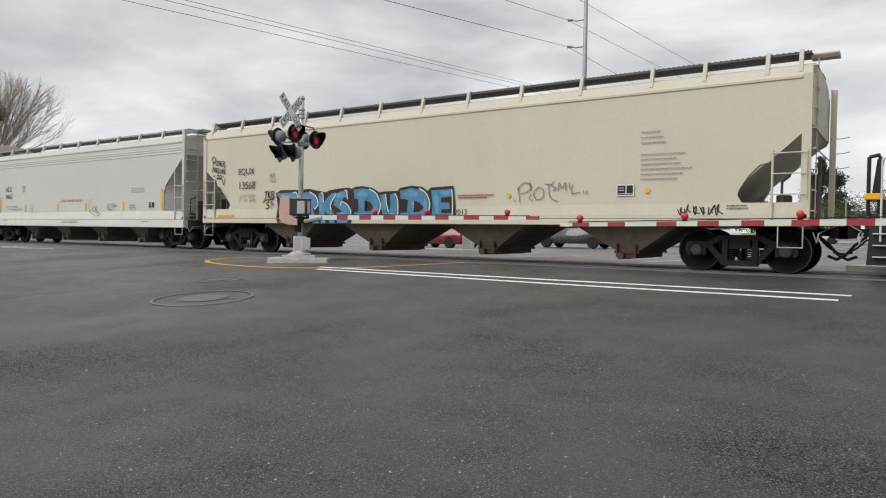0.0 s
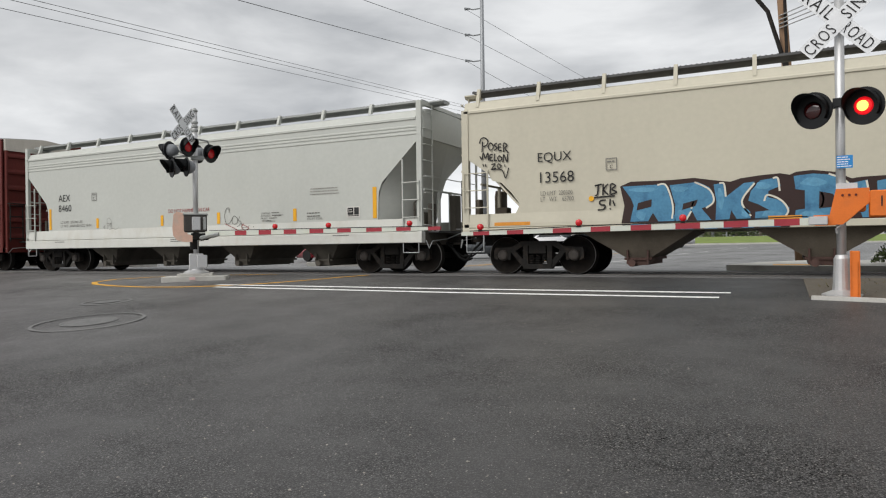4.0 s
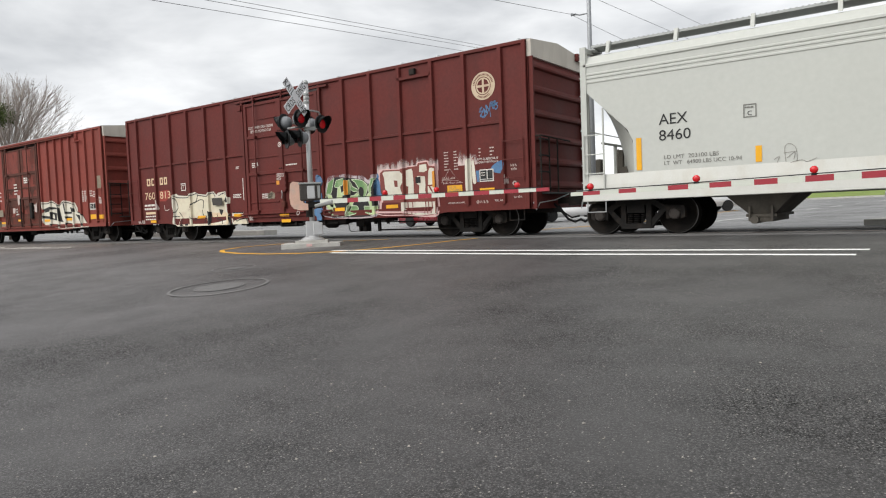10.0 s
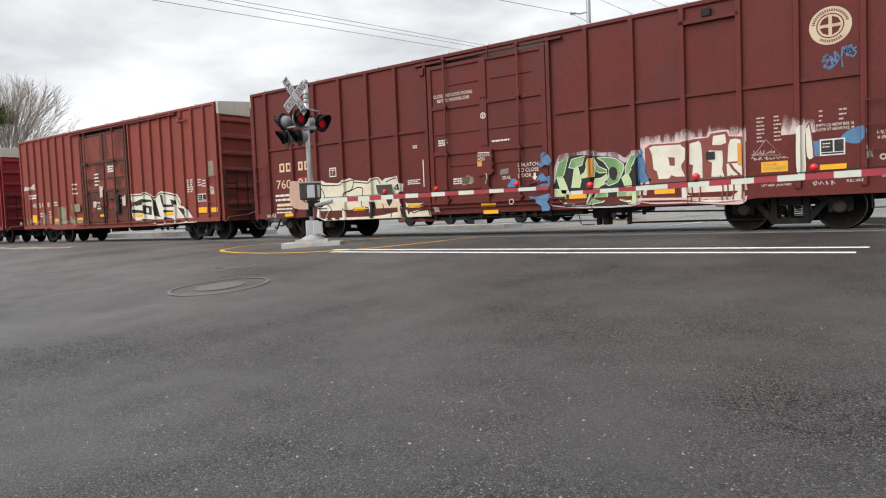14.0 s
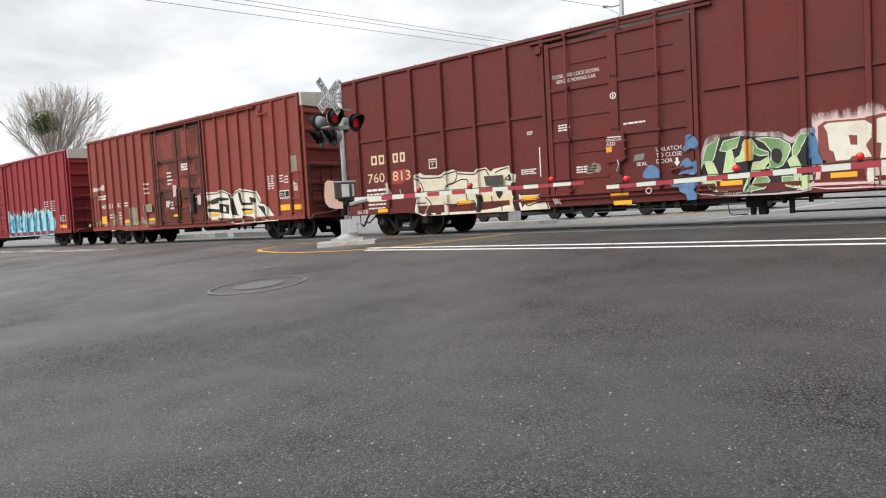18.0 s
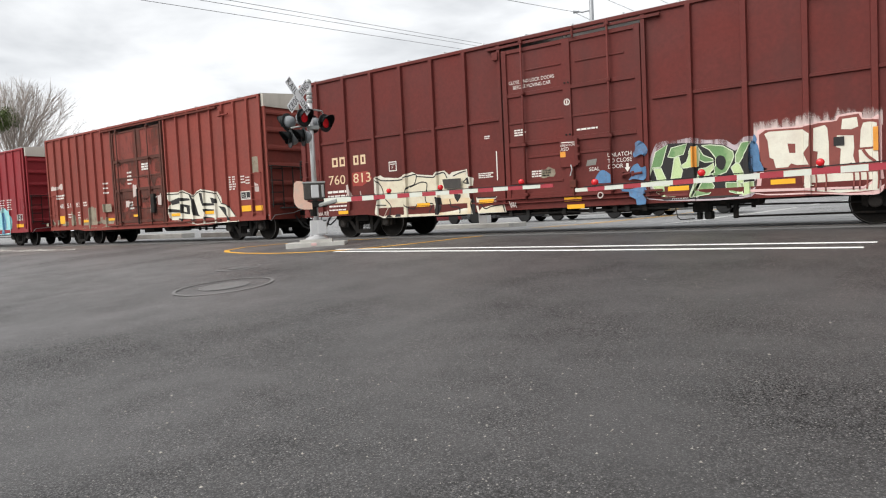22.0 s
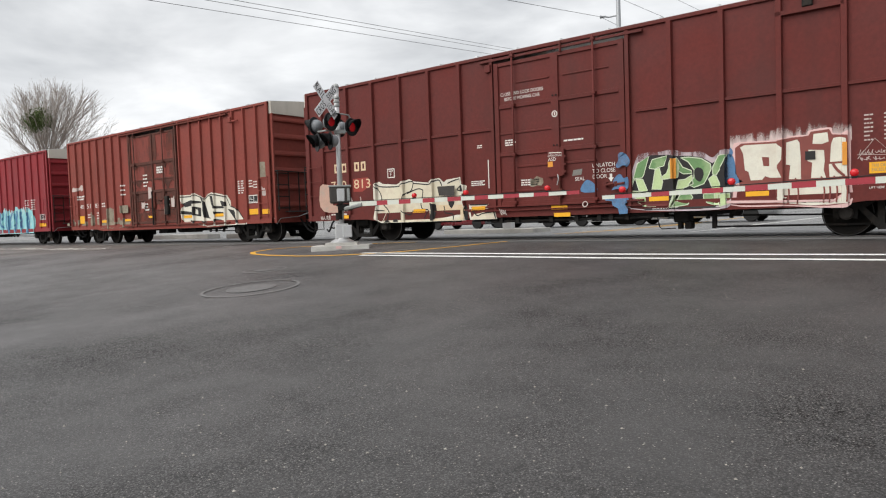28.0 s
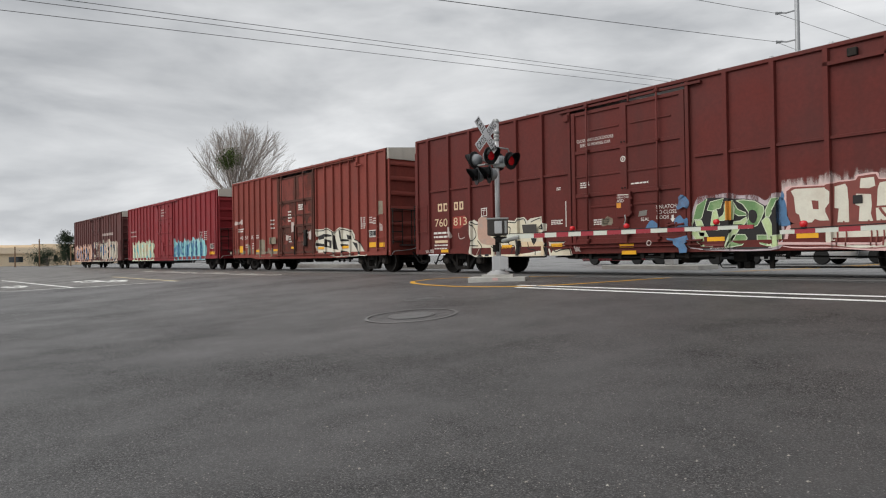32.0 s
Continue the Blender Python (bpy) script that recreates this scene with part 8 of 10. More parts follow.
S_D.paint("sprayed_tag", ribbon([(0.50, 3.33), (0.58, 3.38), (0.49, 3.26), (0.60, 3.28), (0.52, 3.15), (0.66, 3.16), (0.62, 3.34), (0.72, 3.22), (0.70, 3.42), (0.80, 3.28), (0.84, 3.48), (0.92, 3.30), (0.98, 3.50), (0.86, 3.38), (1.06, 3.44)], 0.03) + ribbon([(0.55, 3.22), (0.60, 3.10), (0.72, 3.18), (0.80, 3.30), (0.83, 3.10)], 0.02) + ribbon([(0.88, 3.50), (0.98, 3.28), (1.05, 3.36), (0.94, 3.42)], 0.025), M_SSKY, 2, "blue sprayed tag under the emblem")
# cream block letters at the low end of the car
c_out = [(-13.46, 1.75), (-13.29, 1.82), (-13.13, 1.74), (-12.60, 1.69), (-12.37, 1.76), (-12.08, 1.82), (-11.90, 1.74), (-11.31, 1.67), (-11.20, 1.76), (-10.96, 1.78), (-10.80, 1.65),
         (-10.70, 1.72), (-10.43, 1.74), (-10.16, 1.76), (-10.14, 1.56), (-10.01, 1.51), (-10.04, 1.32), (-10.14, 1.29), (-10.12, 1.03), (-10.02, 0.81), (-10.05, 0.56), (-13.21, 0.56), (-13.51, 0.69), (-13.39, 1.09), (-13.47, 1.33)]
S_D.paint("sprayed_halo", [c_out], M_SWHITE, 1)
S_D.paint("sprayed_fill", [[(-13.36, 1.70), (-13.20, 1.62), (-12.58, 1.60), (-12.30, 1.67), (-12.02, 1.72), (-11.30, 1.59), (-11.16, 1.67), (-10.98, 1.69), (-10.86, 1.54), (-10.44, 1.65), (-10.24, 1.67), (-10.22, 1.30), (-10.20, 1.05), (-10.10, 0.82), (-10.12, 0.57), (-13.10, 0.57), (-13.30, 1.10), (-13.22, 1.30)]], M_SCREAM, 2, "cream sprayed block letters")
S_D.paint("sprayed_fill", [[(-11.10, 1.02), (-10.12, 1.00), (-10.06, 0.80), (-10.10, 0.57), (-11.14, 0.57)]], M_STANWASH, 2.5)
S_D.paint("sprayed_halo", [[(-9.96, 0.99), (-9.31, 0.98), (-9.41, 0.89), (-9.08, 0.78), (-9.02, 0.57), (-9.89, 0.57), (-9.94, 0.76)]], M_SWHITE, 1)
S_D.paint("sprayed_fill", [[(-9.90, 0.90), (-9.70, 0.72), (-9.48, 0.76), (-9.12, 0.75), (-9.06, 0.58), (-9.84, 0.58)]], M_SCREAM, 2)
for g in ([(-12.75, 0.58), (-12.64, 0.87), (-12.53, 0.58)], [(-11.28, 1.09), (-11.11, 1.04), (-11.07, 0.81), (-11.18, 0.58), (-11.31, 0.59), (-11.24, 0.87)],
          [(-10.68, 1.14), (-10.44, 1.10), (-10.46, 1.02), (-10.56, 0.90), (-10.64, 1.00)], [(-10.06, 1.03), (-9.97, 0.81), (-9.97, 0.57), (-10.06, 0.57), (-10.10, 0.82)],
          [(-10.24, 1.50), (-10.14, 1.54), (-10.10, 1.36), (-10.20, 1.36)], [(-13.12, 0.57), (-12.99, 0.66), (-12.80, 0.57)]):
    S_D.paint("sprayed_shade", [g], M_SBLACK, 3)
for g in ([(-13.40, 1.74), (-13.21, 1.66), (-12.57, 1.63), (-12.30, 1.70), (-12.01, 1.75), (-11.93, 1.69), (-12.03, 1.47), (-12.25, 1.40), (-12.33, 1.24)],
          [(-11.94, 1.69), (-11.31, 1.62), (-11.17, 1.70), (-10.97, 1.72), (-10.87, 1.56)], [(-12.18, 1.40), (-11.81, 1.51), (-11.63, 1.50), (-11.57, 1.44), (-11.62, 1.19)],
          [(-10.67, 1.61), (-10.44, 1.68), (-10.21, 1.70), (-10.24, 1.52), (-10.34, 1.42), (-10.20, 1.38)], [(-13.44, 1.68), (-13.26, 1.49), (-13.20, 1.26), (-13.41, 1.09)],
          [(-13.13, 1.11), (-12.92, 0.89), (-12.96, 0.60)], [(-12.37, 1.21), (-12.39, 0.92), (-12.06, 0.78), (-11.96, 0.90)], [(-11.66, 1.14), (-11.62, 0.94), (-11.39, 0.88), (-11.51, 0.66)],
          [(-10.82, 0.99), (-10.75, 0.80), (-10.49, 0.75), (-10.47, 0.59)], [(-9.87, 0.91), (-9.67, 0.69), (-9.48, 0.73), (-9.14, 0.77)], [(-9.93, 0.98), (-9.33, 0.97)], [(-9.13, 0.82), (-9.06, 0.58)],
          [(-13.42, 0.95), (-13.10, 0.93)], [(-12.42, 1.30), (-12.43, 1.10)]):
    S_D.paint("sprayed_line", ribbon(g, 0.032), M_SBLACK, 3)
S_D.paint("sprayed_line", ribbon([(-14.56, 1.62), (-14.52, 1.34), (-14.46, 1.26)], 0.09), M_CHALK, 2)
S_D.paint("sprayed_line", ribbon([(-14.10, 1.40), (-14.06, 1.22), (-13.92, 1.20), (-13.78, 1.24)], 0.03), M_CHALK, 2)
S_D.paint("sprayed_tag", scrawl(-15.9, 0.72, 0.5, 0.16, 4, 73, 0.03), M_CHALK, 2)
S_D.paint("black_box", [[(-10.98, 1.54), (-10.36, 1.53), (-10.38, 1.26), (-10.92, 1.28)]], M_CARDHOLDER, 26, "dark steel card board")
# blue patches on and beside the door
S_D.paint("sprayed_patch", [smooth([(-5.56, 1.98), (-5.46, 2.02), (-5.36, 1.94), (-5.29, 1.80), (-5.36, 1.68), (-5.44, 1.72), (-5.58, 1.66), (-5.62, 1.74), (-5.56, 1.84)], 3)], M_SSKY, 29, "sky-blue sprayed patch")
S_D.paint("sprayed_patch", [smooth([(-6.48, 1.40), (-6.34, 1.43), (-6.16, 1.27), (-6.19, 1.14), (-6.58, 1.17)], 3)], M_SSKY, 2)
S_D.paint("sprayed_patch", [smooth([(-5.70, 1.34), (-5.64, 1.46), (-5.52, 1.52), (-5.44, 1.42), (-5.35, 1.44), (-5.34, 1.24), (-5.40, 1.14), (-5.60, 1.18), (-5.74, 1.16), (-5.66, 1.26)], 3)], M_SSKY, 29)
S_D.paint("sprayed_patch", [[(-5.92, 0.97), (-5.70, 0.95), (-5.38, 1.02), (-5.33, 0.90), (-5.42, 0.82), (-5.34, 0.70), (-5.36, 0.60), (-5.56, 0.59), (-5.58, 0.72), (-5.72, 0.80), (-5.74, 0.90), (-5.90, 0.92)]], M_SSKY, 29)
# green piece
S_D.paint("sprayed_halo", [smooth([(-5.36, 1.13), (-5.29, 1.54), (-5.17, 1.87), (-5.04, 1.96), (-4.65, 1.96), (-4.47, 1.98), (-4.25, 1.96), (-4.06, 1.90), (-3.71, 1.88), (-3.49, 1.74), (-3.34, 1.86), (-3.14, 1.88), (-3.07, 1.70), (-3.08, 1.13), (-3.10, 0.84), (-3.37, 0.62), (-5.31, 0.70)], 4)], M_HALOSOFT, 1)
S_D.paint("sprayed_shade", [[(-5.30, 1.14), (-5.13, 1.76), (-4.86, 1.90), (-4.45, 1.88), (-4.25, 1.84), (-3.98, 1.82), (-3.70, 1.76), (-3.49, 1.62), (-3.16, 1.80), (-3.14, 1.13), (-3.11, 0.86), (-3.33, 0.66), (-4.97, 0.66), (-5.28, 0.86)]], M_SBLACK, 2, "black background of green letters")
green = (([(-5.33, 1.16), (-5.15, 1.74), (-4.88, 1.88), (-5.01, 1.46), (-5.05, 1.40), (-5.22, 1.40)], M_SGREEN), ([(-5.20, 1.38), (-5.03, 1.37), (-4.93, 1.12), (-4.97, 0.97), (-5.09, 1.00)], M_SLIME),
         ([(-4.88, 1.61), (-4.80, 1.80), (-4.46, 1.86), (-4.54, 1.64), (-4.64, 1.62), (-4.74, 1.58)], M_SGREEN), ([(-4.74, 1.56), (-4.64, 1.60), (-4.57, 1.28), (-4.61, 1.12), (-4.82, 1.13)], M_SLIME),
         ([(-4.62, 1.38), (-4.48, 1.47), (-4.37, 1.75), (-4.25, 1.80), (-4.20, 1.60), (-4.23, 1.36), (-4.55, 1.34)], M_SLIME), ([(-4.24, 1.78), (-4.12, 1.58), (-3.93, 1.49), (-3.92, 1.43), (-4.10, 1.43), (-4.22, 1.50)], M_SGREEN),
         ([(-4.22, 1.30), (-4.07, 1.31), (-3.92, 1.40), (-3.90, 1.20), (-4.10, 1.12), (-4.36, 0.69), (-4.42, 0.72), (-4.27, 1.09)], M_SLIME),
         ([(-4.16, 1.79), (-3.98, 1.79), (-3.72, 1.74), (-3.53, 1.61), (-3.51, 1.50), (-3.58, 1.34), (-3.67, 1.19), (-3.88, 1.12), (-4.00, 1.19), (-3.88, 1.34), (-3.87, 1.50), (-4.00, 1.69)], M_SGREEN),
         ([(-3.48, 1.38), (-3.48, 1.53), (-3.36, 1.77), (-3.18, 1.78), (-3.26, 1.60), (-3.41, 1.36)], M_SGREEN), ([(-3.57, 1.28), (-3.48, 1.36), (-3.41, 1.34), (-3.32, 1.12), (-3.36, 0.72), (-3.44, 0.72), (-3.46, 1.00)], M_SLIME),
         ([(-4.26, 1.01), (-3.96, 0.99), (-3.91, 0.91), (-4.01, 0.75), (-4.40, 0.70), (-4.34, 0.85)], M_SGREEN), ([(-3.68, 0.97), (-3.44, 0.96), (-3.44, 0.72), (-3.59, 0.77), (-3.68, 0.87)], M_SGREEN),
         ([(-5.34, 1.12), (-5.14, 0.86), (-5.01, 0.75), (-4.73, 0.73), (-4.92, 1.08)], M_SLIME), ([(-3.40, 0.94), (-3.14, 0.96), (-3.13, 0.74), (-3.34, 0.68)], M_SLIME))
for g, mat in green:
    S_D.paint("sprayed_letter", [g], mat, 3, "green and lime sprayed letter")
    S_D.paint("sprayed_edge", ribbon([*g, g[0]], 0.020, False), M_SPALEGREEN, 4)
S_D.paint("sprayed_counter", [smooth([(-3.87, 1.48), (-3.80, 1.55), (-3.70, 1.51), (-3.67, 1.39), (-3.73, 1.25), (-3.80, 1.26), (-3.86, 1.34)], 3)], M_SBLACK, 5)
S_D.plate("orange_bar", -4.34, -4.24, 1.34, 1.78, M_SORANGE, 27)
S_D.paint("reflector_plate", [[(-4.98, 0.97), (-4.42, 0.96), (-4.46, 0.74), (-4.94, 0.74)]], M_RUSTY, 5)
S_D.paint("sprayed_patch", [smooth([(-3.20, 1.18), (-3.19, 1.74), (-3.10, 1.76), (-3.04, 1.66), (-2.98, 1.28), (-2.88, 1.19)], 4)], M_SSKY, 2)
S_D.paint("sprayed_patch", [smooth([(-3.14, 1.70), (-3.12, 1.92), (-3.06, 1.80)], 4)], M_SSKY, 2)
# pale block letters with drips
S_D.paint("sprayed_mist", [[(-3.12, 1.86), (-0.90, 1.86), (-0.90, 2.30), (-1.15, 2.40), (-2.05, 2.40), (-2.20, 2.20), (-3.12, 2.16)]], M_MISTSOFT, 0.6, "thin pinkish white overspray")
S_D.paint("sprayed_halo", [smooth([(-3.06, 1.50), (-3.06, 1.93), (-2.94, 2.01), (-2.26, 1.99), (-1.95, 2.04), (-1.77, 2.04), (-1.66, 2.04), (-1.62, 2.12), (-1.26, 2.14), (-1.22, 2.03), (-1.07, 2.00), (-0.93, 1.99), (-0.92, 1.20), (-0.91, 0.64), (-1.28, 0.58), (-2.0, 0.64), (-3.10, 0.70), (-3.04, 1.10), (-2.94, 1.25)], 4)], M_SPINK, 1)
S_D.paint("sprayed_shade", [[(-3.02, 1.36), (-3.02, 1.90), (-2.90, 1.98), (-2.24, 1.96), (-1.95, 2.01), (-1.76, 2.01), (-1.64, 2.02), (-1.60, 2.09), (-1.28, 2.11), (-1.23, 2.00), (-1.08, 1.98), (-0.96, 1.96), (-0.95, 1.2), (-0.94, 0.66), (-1.3, 0.62), (-2.9, 0.72), (-2.96, 1.30)]], M_SMAROON, 2)
ruin = ([(-2.92, 1.90), (-2.84, 1.94), (-2.23, 1.92), (-2.11, 1.82), (-2.12, 1.58), (-2.22, 1.45), (-2.12, 1.22), (-2.34, 1.23), (-2.44, 1.27), (-2.50, 1.20), (-2.72, 1.20), (-2.76, 1.38), (-2.83, 1.42), (-2.86, 1.76)],
        [(-2.04, 1.92), (-1.84, 1.96), (-1.80, 1.89), (-1.78, 1.60), (-1.78, 1.17), (-2.00, 1.18), (-1.97, 1.46), (-2.05, 1.48)], [(-1.64, 1.74), (-1.37, 1.71), (-1.36, 1.49), (-1.38, 1.32), (-1.34, 1.17), (-1.60, 1.18), (-1.58, 1.48), (-1.66, 1.52)],
        [(-1.55, 2.04), (-1.31, 2.05), (-1.29, 1.87), (-1.41, 1.83), (-1.57, 1.85)], [(-1.25, 1.81), (-1.21, 1.93), (-1.10, 1.94), (-0.99, 1.90), (-0.98, 1.47), (-1.27, 1.47)],
        [(-1.29, 1.43), (-0.98, 1.43), (-0.97, 1.18), (-1.28, 1.18)], [(-1.74, 1.02), (-1.53, 1.01), (-1.45, 0.64), (-1.68, 0.66)], [(-1.28, 1.00), (-1.05, 0.99), (-1.00, 0.84), (-0.97, 0.66), (-1.22, 0.66)],
        [(-1.96, 1.01), (-1.77, 0.98), (-1.76, 0.70), (-2.05, 0.71)], [(-2.22, 0.94), (-2.02, 0.94), (-2.04, 0.80), (-2.22, 0.80)])
for g in ruin:
    S_D.paint("sprayed_letter", [g], M_SWHITE, 3, "pale cream sprayed block letter with brown outline")
S_D.paint("sprayed_patch", [[(-2.2, 1.02), (-0.96, 1.0), (-0.95, 0.66), (-1.6, 0.64), (-2.2, 0.72)]], M_SWHITE, 2.5)
S_D.paint("sprayed_line", ribbon([(-1.22, 1.43), (-1.14, 1.30), (-1.02, 1.19)], 0.05), M_SMAROON, 6)
S_D.paint("sprayed_counter", [[(-2.50, 1.67), (-2.36, 1.65), (-2.36, 1.47), (-2.47, 1.48)]], M_SMAROON, 4)
S_D.paint("reflector_plate", [[(-2.98, 1.05), (-2.26, 1.02), (-2.24, 0.76), (-3.01, 0.78)]], M_RUSTY, 5)
drips = []
for x in (-1.42, -1.20, -1.32, -1.02, -2.05, -1.88):
    drips += ribbon(((x, 1.2), (x + 0.05, 0.95), (x + 0.04, 0.68)), 0.03)
S_D.paint("sprayed_line", drips, M_SMAROON, 6)
S_D.paint("sprayed_patch", [[(-3.2, 0.80), (-2.0, 0.76), (-1.2, 0.74), (-1.2, 0.70), (-3.2, 0.74)]], M_SPINK, 6)
S_D.plate("bracket_plate", -1.70, -1.52, 1.54, 1.71, M_SBLACK, 6)
S_D.plate("orange_bar", -1.05, -0.97, 1.39, 1.83, M_SORANGE, 7)
S_D.paint("chalk_drawing", ribbon(((-0.81, 1.49), (-0.53, 1.86), (-0.24, 1.53), (-0.81, 1.57)), 0.010, False) + scrawl(-0.78, 1.56, 0.42, 0.10, 5, 2, 0.010) + scrawl(-0.78, 1.45, 0.65, 0.08, 6, 12, 0.010), M_CHALK, 1)
S_D.paint("sprayed_patch", [smooth([(0.04, 1.16), (0.03, 1.80), (0.05, 2.04), (0.17, 2.05), (0.18, 1.6), (0.18, 1.16)], 3)], M_SWHITE, 2, "pale sprayed upright stroke")
S_D.paint("sprayed_patch", [smooth([(0.21, 1.46), (0.20, 2.04), (0.26, 2.09), (0.30, 1.8), (0.33, 1.46)], 3)], M_SWHITE, 2)
S_D.paint("sprayed_line", ribbon([(0.205, 2.02), (0.25, 2.10), (0.29, 1.9), (0.335, 1.45)], 0.022), M_SMAROON, 3)
S_D.paint("sprayed_mist", [[(-0.25, 1.92), (0.36, 1.92), (0.33, 2.40), (-0.22, 2.40)]], M_MISTSOFT, 0.6, "thin pinkish white overspray")
S_D.paint("sprayed_patch", [smooth([(0.79, 1.79), (0.93, 1.91), (1.14, 1.96), (1.22, 1.85), (1.10, 1.65), (0.93, 1.66), (0.82, 1.71)], 4)], M_SSKY, 2, "sky-blue sprayed cloud")
S_D.plate("sprayed_patch", 0.31, 0.42, 1.45, 1.75, M_SSKY, 2)
S_D.paint("chalk_drawing", scrawl(1.36, 1.78, 0.20, 0.08, 3, 6, 0.010) + scrawl(1.38, 1.69, 0.18, 0.07, 3, 16, 0.010) + scrawl(0.30, 0.88, 0.4, 0.13, 4, 7, 0.012) + scrawl(1.22, 1.30, 0.09, 0.3, 3, 8, 0.012) + scrawl(1.45, 0.98, 0.25, 0.06, 3, 18, 0.012), M_CHALK, 1)
S_D.paint("round_mark", disc(1.47, 1.36, 0.06, 14, 0.03), M_CHALK, 1)

# -- faded red boxcar
S_E = Side(car_e, XE, E_POSTS, 0.035, proud=0.08, door=(-28.02, -24.42), sill=0.86)
S_E.paint("sprayed_fill", [[(-24.32, 1.94), (-23.43, 1.92), (-23.24, 1.98), (-22.88, 1.85), (-22.53, 1.76), (-22.34, 1.89), (-22.10, 1.95), (-21.59, 1.87), (-21.09, 1.79), (-20.89, 1.57), (-20.86, 1.33), (-20.54, 1.28), (-20.25, 1.00), (-19.86, 0.68), (-20.34, 0.68), (-21.06, 0.66), (-21.49, 0.67), (-22.38, 0.64), (-23.50, 0.82), (-24.06, 0.84), (-24.21, 1.24), (-24.05, 1.52)]], M_SWHITE, 1, "white sprayed letters with black strokes")
for g in ([(-24.10, 1.60), (-23.52, 1.71), (-22.85, 1.64), (-22.80, 1.57), (-23.41, 1.56), (-23.48, 1.49), (-23.99, 1.44)], [(-24.17, 1.31), (-23.45, 1.24), (-23.44, 1.13), (-24.15, 1.17)], [(-23.42, 1.47), (-22.84, 1.38), (-22.86, 1.04), (-23.44, 1.12)],
          [(-22.89, 1.82), (-22.60, 1.73), (-22.32, 1.02), (-22.21, 0.94), (-22.56, 0.99), (-22.69, 1.45)], [(-22.23, 1.82), (-21.94, 1.80), (-21.87, 1.42), (-21.25, 1.38), (-21.20, 1.31), (-22.05, 1.32), (-22.15, 1.50)],
          [(-21.56, 1.61), (-21.17, 1.55), (-21.14, 1.38), (-21.47, 1.40)], [(-21.95, 1.21), (-21.38, 1.17), (-21.34, 1.05), (-21.90, 1.10)], [(-21.09, 1.28), (-20.71, 1.22), (-20.38, 0.74), (-20.54, 0.75), (-20.89, 1.10)],
          [(-23.61, 0.92), (-22.40, 0.84), (-22.39, 0.74), (-23.56, 0.80)], [(-21.92, 0.93), (-21.47, 0.88), (-21.54, 0.78), (-21.94, 0.81)]):
    S_E.paint("sprayed_stroke", [g], M_SBLACK, 2)
S_E.paint("sprayed_counter", [[(-23.21, 1.35), (-23.05, 1.31), (-23.04, 1.13), (-23.24, 1.16)]], M_SWHITE, 3)
S_E.paint("sprayed_edge", ribbon([(-24.26, 1.86), (-23.44, 1.85), (-23.24, 1.91), (-22.54, 1.71), (-22.35, 1.82), (-22.11, 1.88), (-21.15, 1.73), (-20.91, 1.37), (-20.49, 1.27), (-19.96, 0.69)], 0.04, False), M_SBLACK, 3)
for a, c, w, h in ((-24.04, 1.01, 0.64, 0.11), (-21.86, 1.01, 0.53, 0.11), (-19.74, 1.02, 0.56, 0.20), (-19.0, 1.02, 0.46, 0.17), (-33.12, 0.99, 0.56, 0.36), (-30.93, 0.99, 0.47, 0.11), (-28.78, 1.0, 0.51, 0.10), (-26.58, 1.09, 0.31, 0.09)):
    S_E.plate("yellow_reflector", a, a + w, c, c + h, M_YTAPE, 26 if -28 < a < -24.5 else 7, "yellow reflective strip")
S_E.label_panel(-19.76, -19.22, 1.43, 1.72, layer=4)
for k in range(6):
    S_E.lines(-20.38, 2.28 - 0.085 * k, 0.13, 1, 0.1, 0.045, M_TEXTW, 80 + k, 4)
    S_E.lines(-20.18, 2.28 - 0.085 * k, 0.13, 1, 0.1, 0.045, M_TEXTW, 90 + k, 4)
    S_E.lines(-19.72 + 0.27 * (k % 2), 2.26 - 0.05 * k, 0.22, 1, 0.1, 0.04, M_TEXTW, 100 + k, 4)
for x, w in (("40", -33.08), ("51", -32.40), ("83", -31.55)):
    S_E.words(x, w, 1.70, 0.20, M_TEXTW, 0.38, 2)
S_E.lines(-30.9, 1.90, 0.35, 2, 0.12, 0.06, M_TEXTW, 121)
S_E.lines(-32.35, 1.42, 0.45, 2, 0.12, 0.05, M_TEXTW, 122)
S_E.lines(-31.45, 1.48, 0.45, 3, 0.12, 0.05, M_TEXTW, 123)
S_E.lines(-33.2, 2.32, 0.7, 2, 0.12, 0.07, M_TEXTW, 124)
S_E.paint("chalk_drawing", [smooth(rough_edge(-33.85, -32.6, 2.58, 2.80, 31, 0.2, 0.12), 3)], M_CHALK, 1)
S_E.paint("primer_patch", [rough_edge(-30.35, -29.65, 0.72, 1.65, 13), rough_edge(-32.05, -31.65, 0.85, 1.58, 14), rough_edge(-29.3, -28.4, 0.72, 1.0, 15), rough_edge(-31.0, -30.5, 0.74, 1.0, 25)], M_PRIMER, 1, "bare grey-green primer patches")
S_E.plate("card_box", -29.01, -28.34, 1.37, 1.71, M_PRIMER, 26)
def hanging_stain(x0, x1, top, deep, seed):
    """Rust that starts along a rail and runs down in uneven tongues."""
    rng = random.Random(seed)
    pts, x, run = [(x0, top), (x1, top)], x1, deep * 0.5
    while x > x0:
        run = min(deep, max(deep * 0.12, run + rng.uniform(-0.45, 0.45) * deep))
        pts.append((x, top - run))
        x -= rng.uniform(0.03, 0.10)
    pts.append((x0, top - deep * 0.2))
    return pts


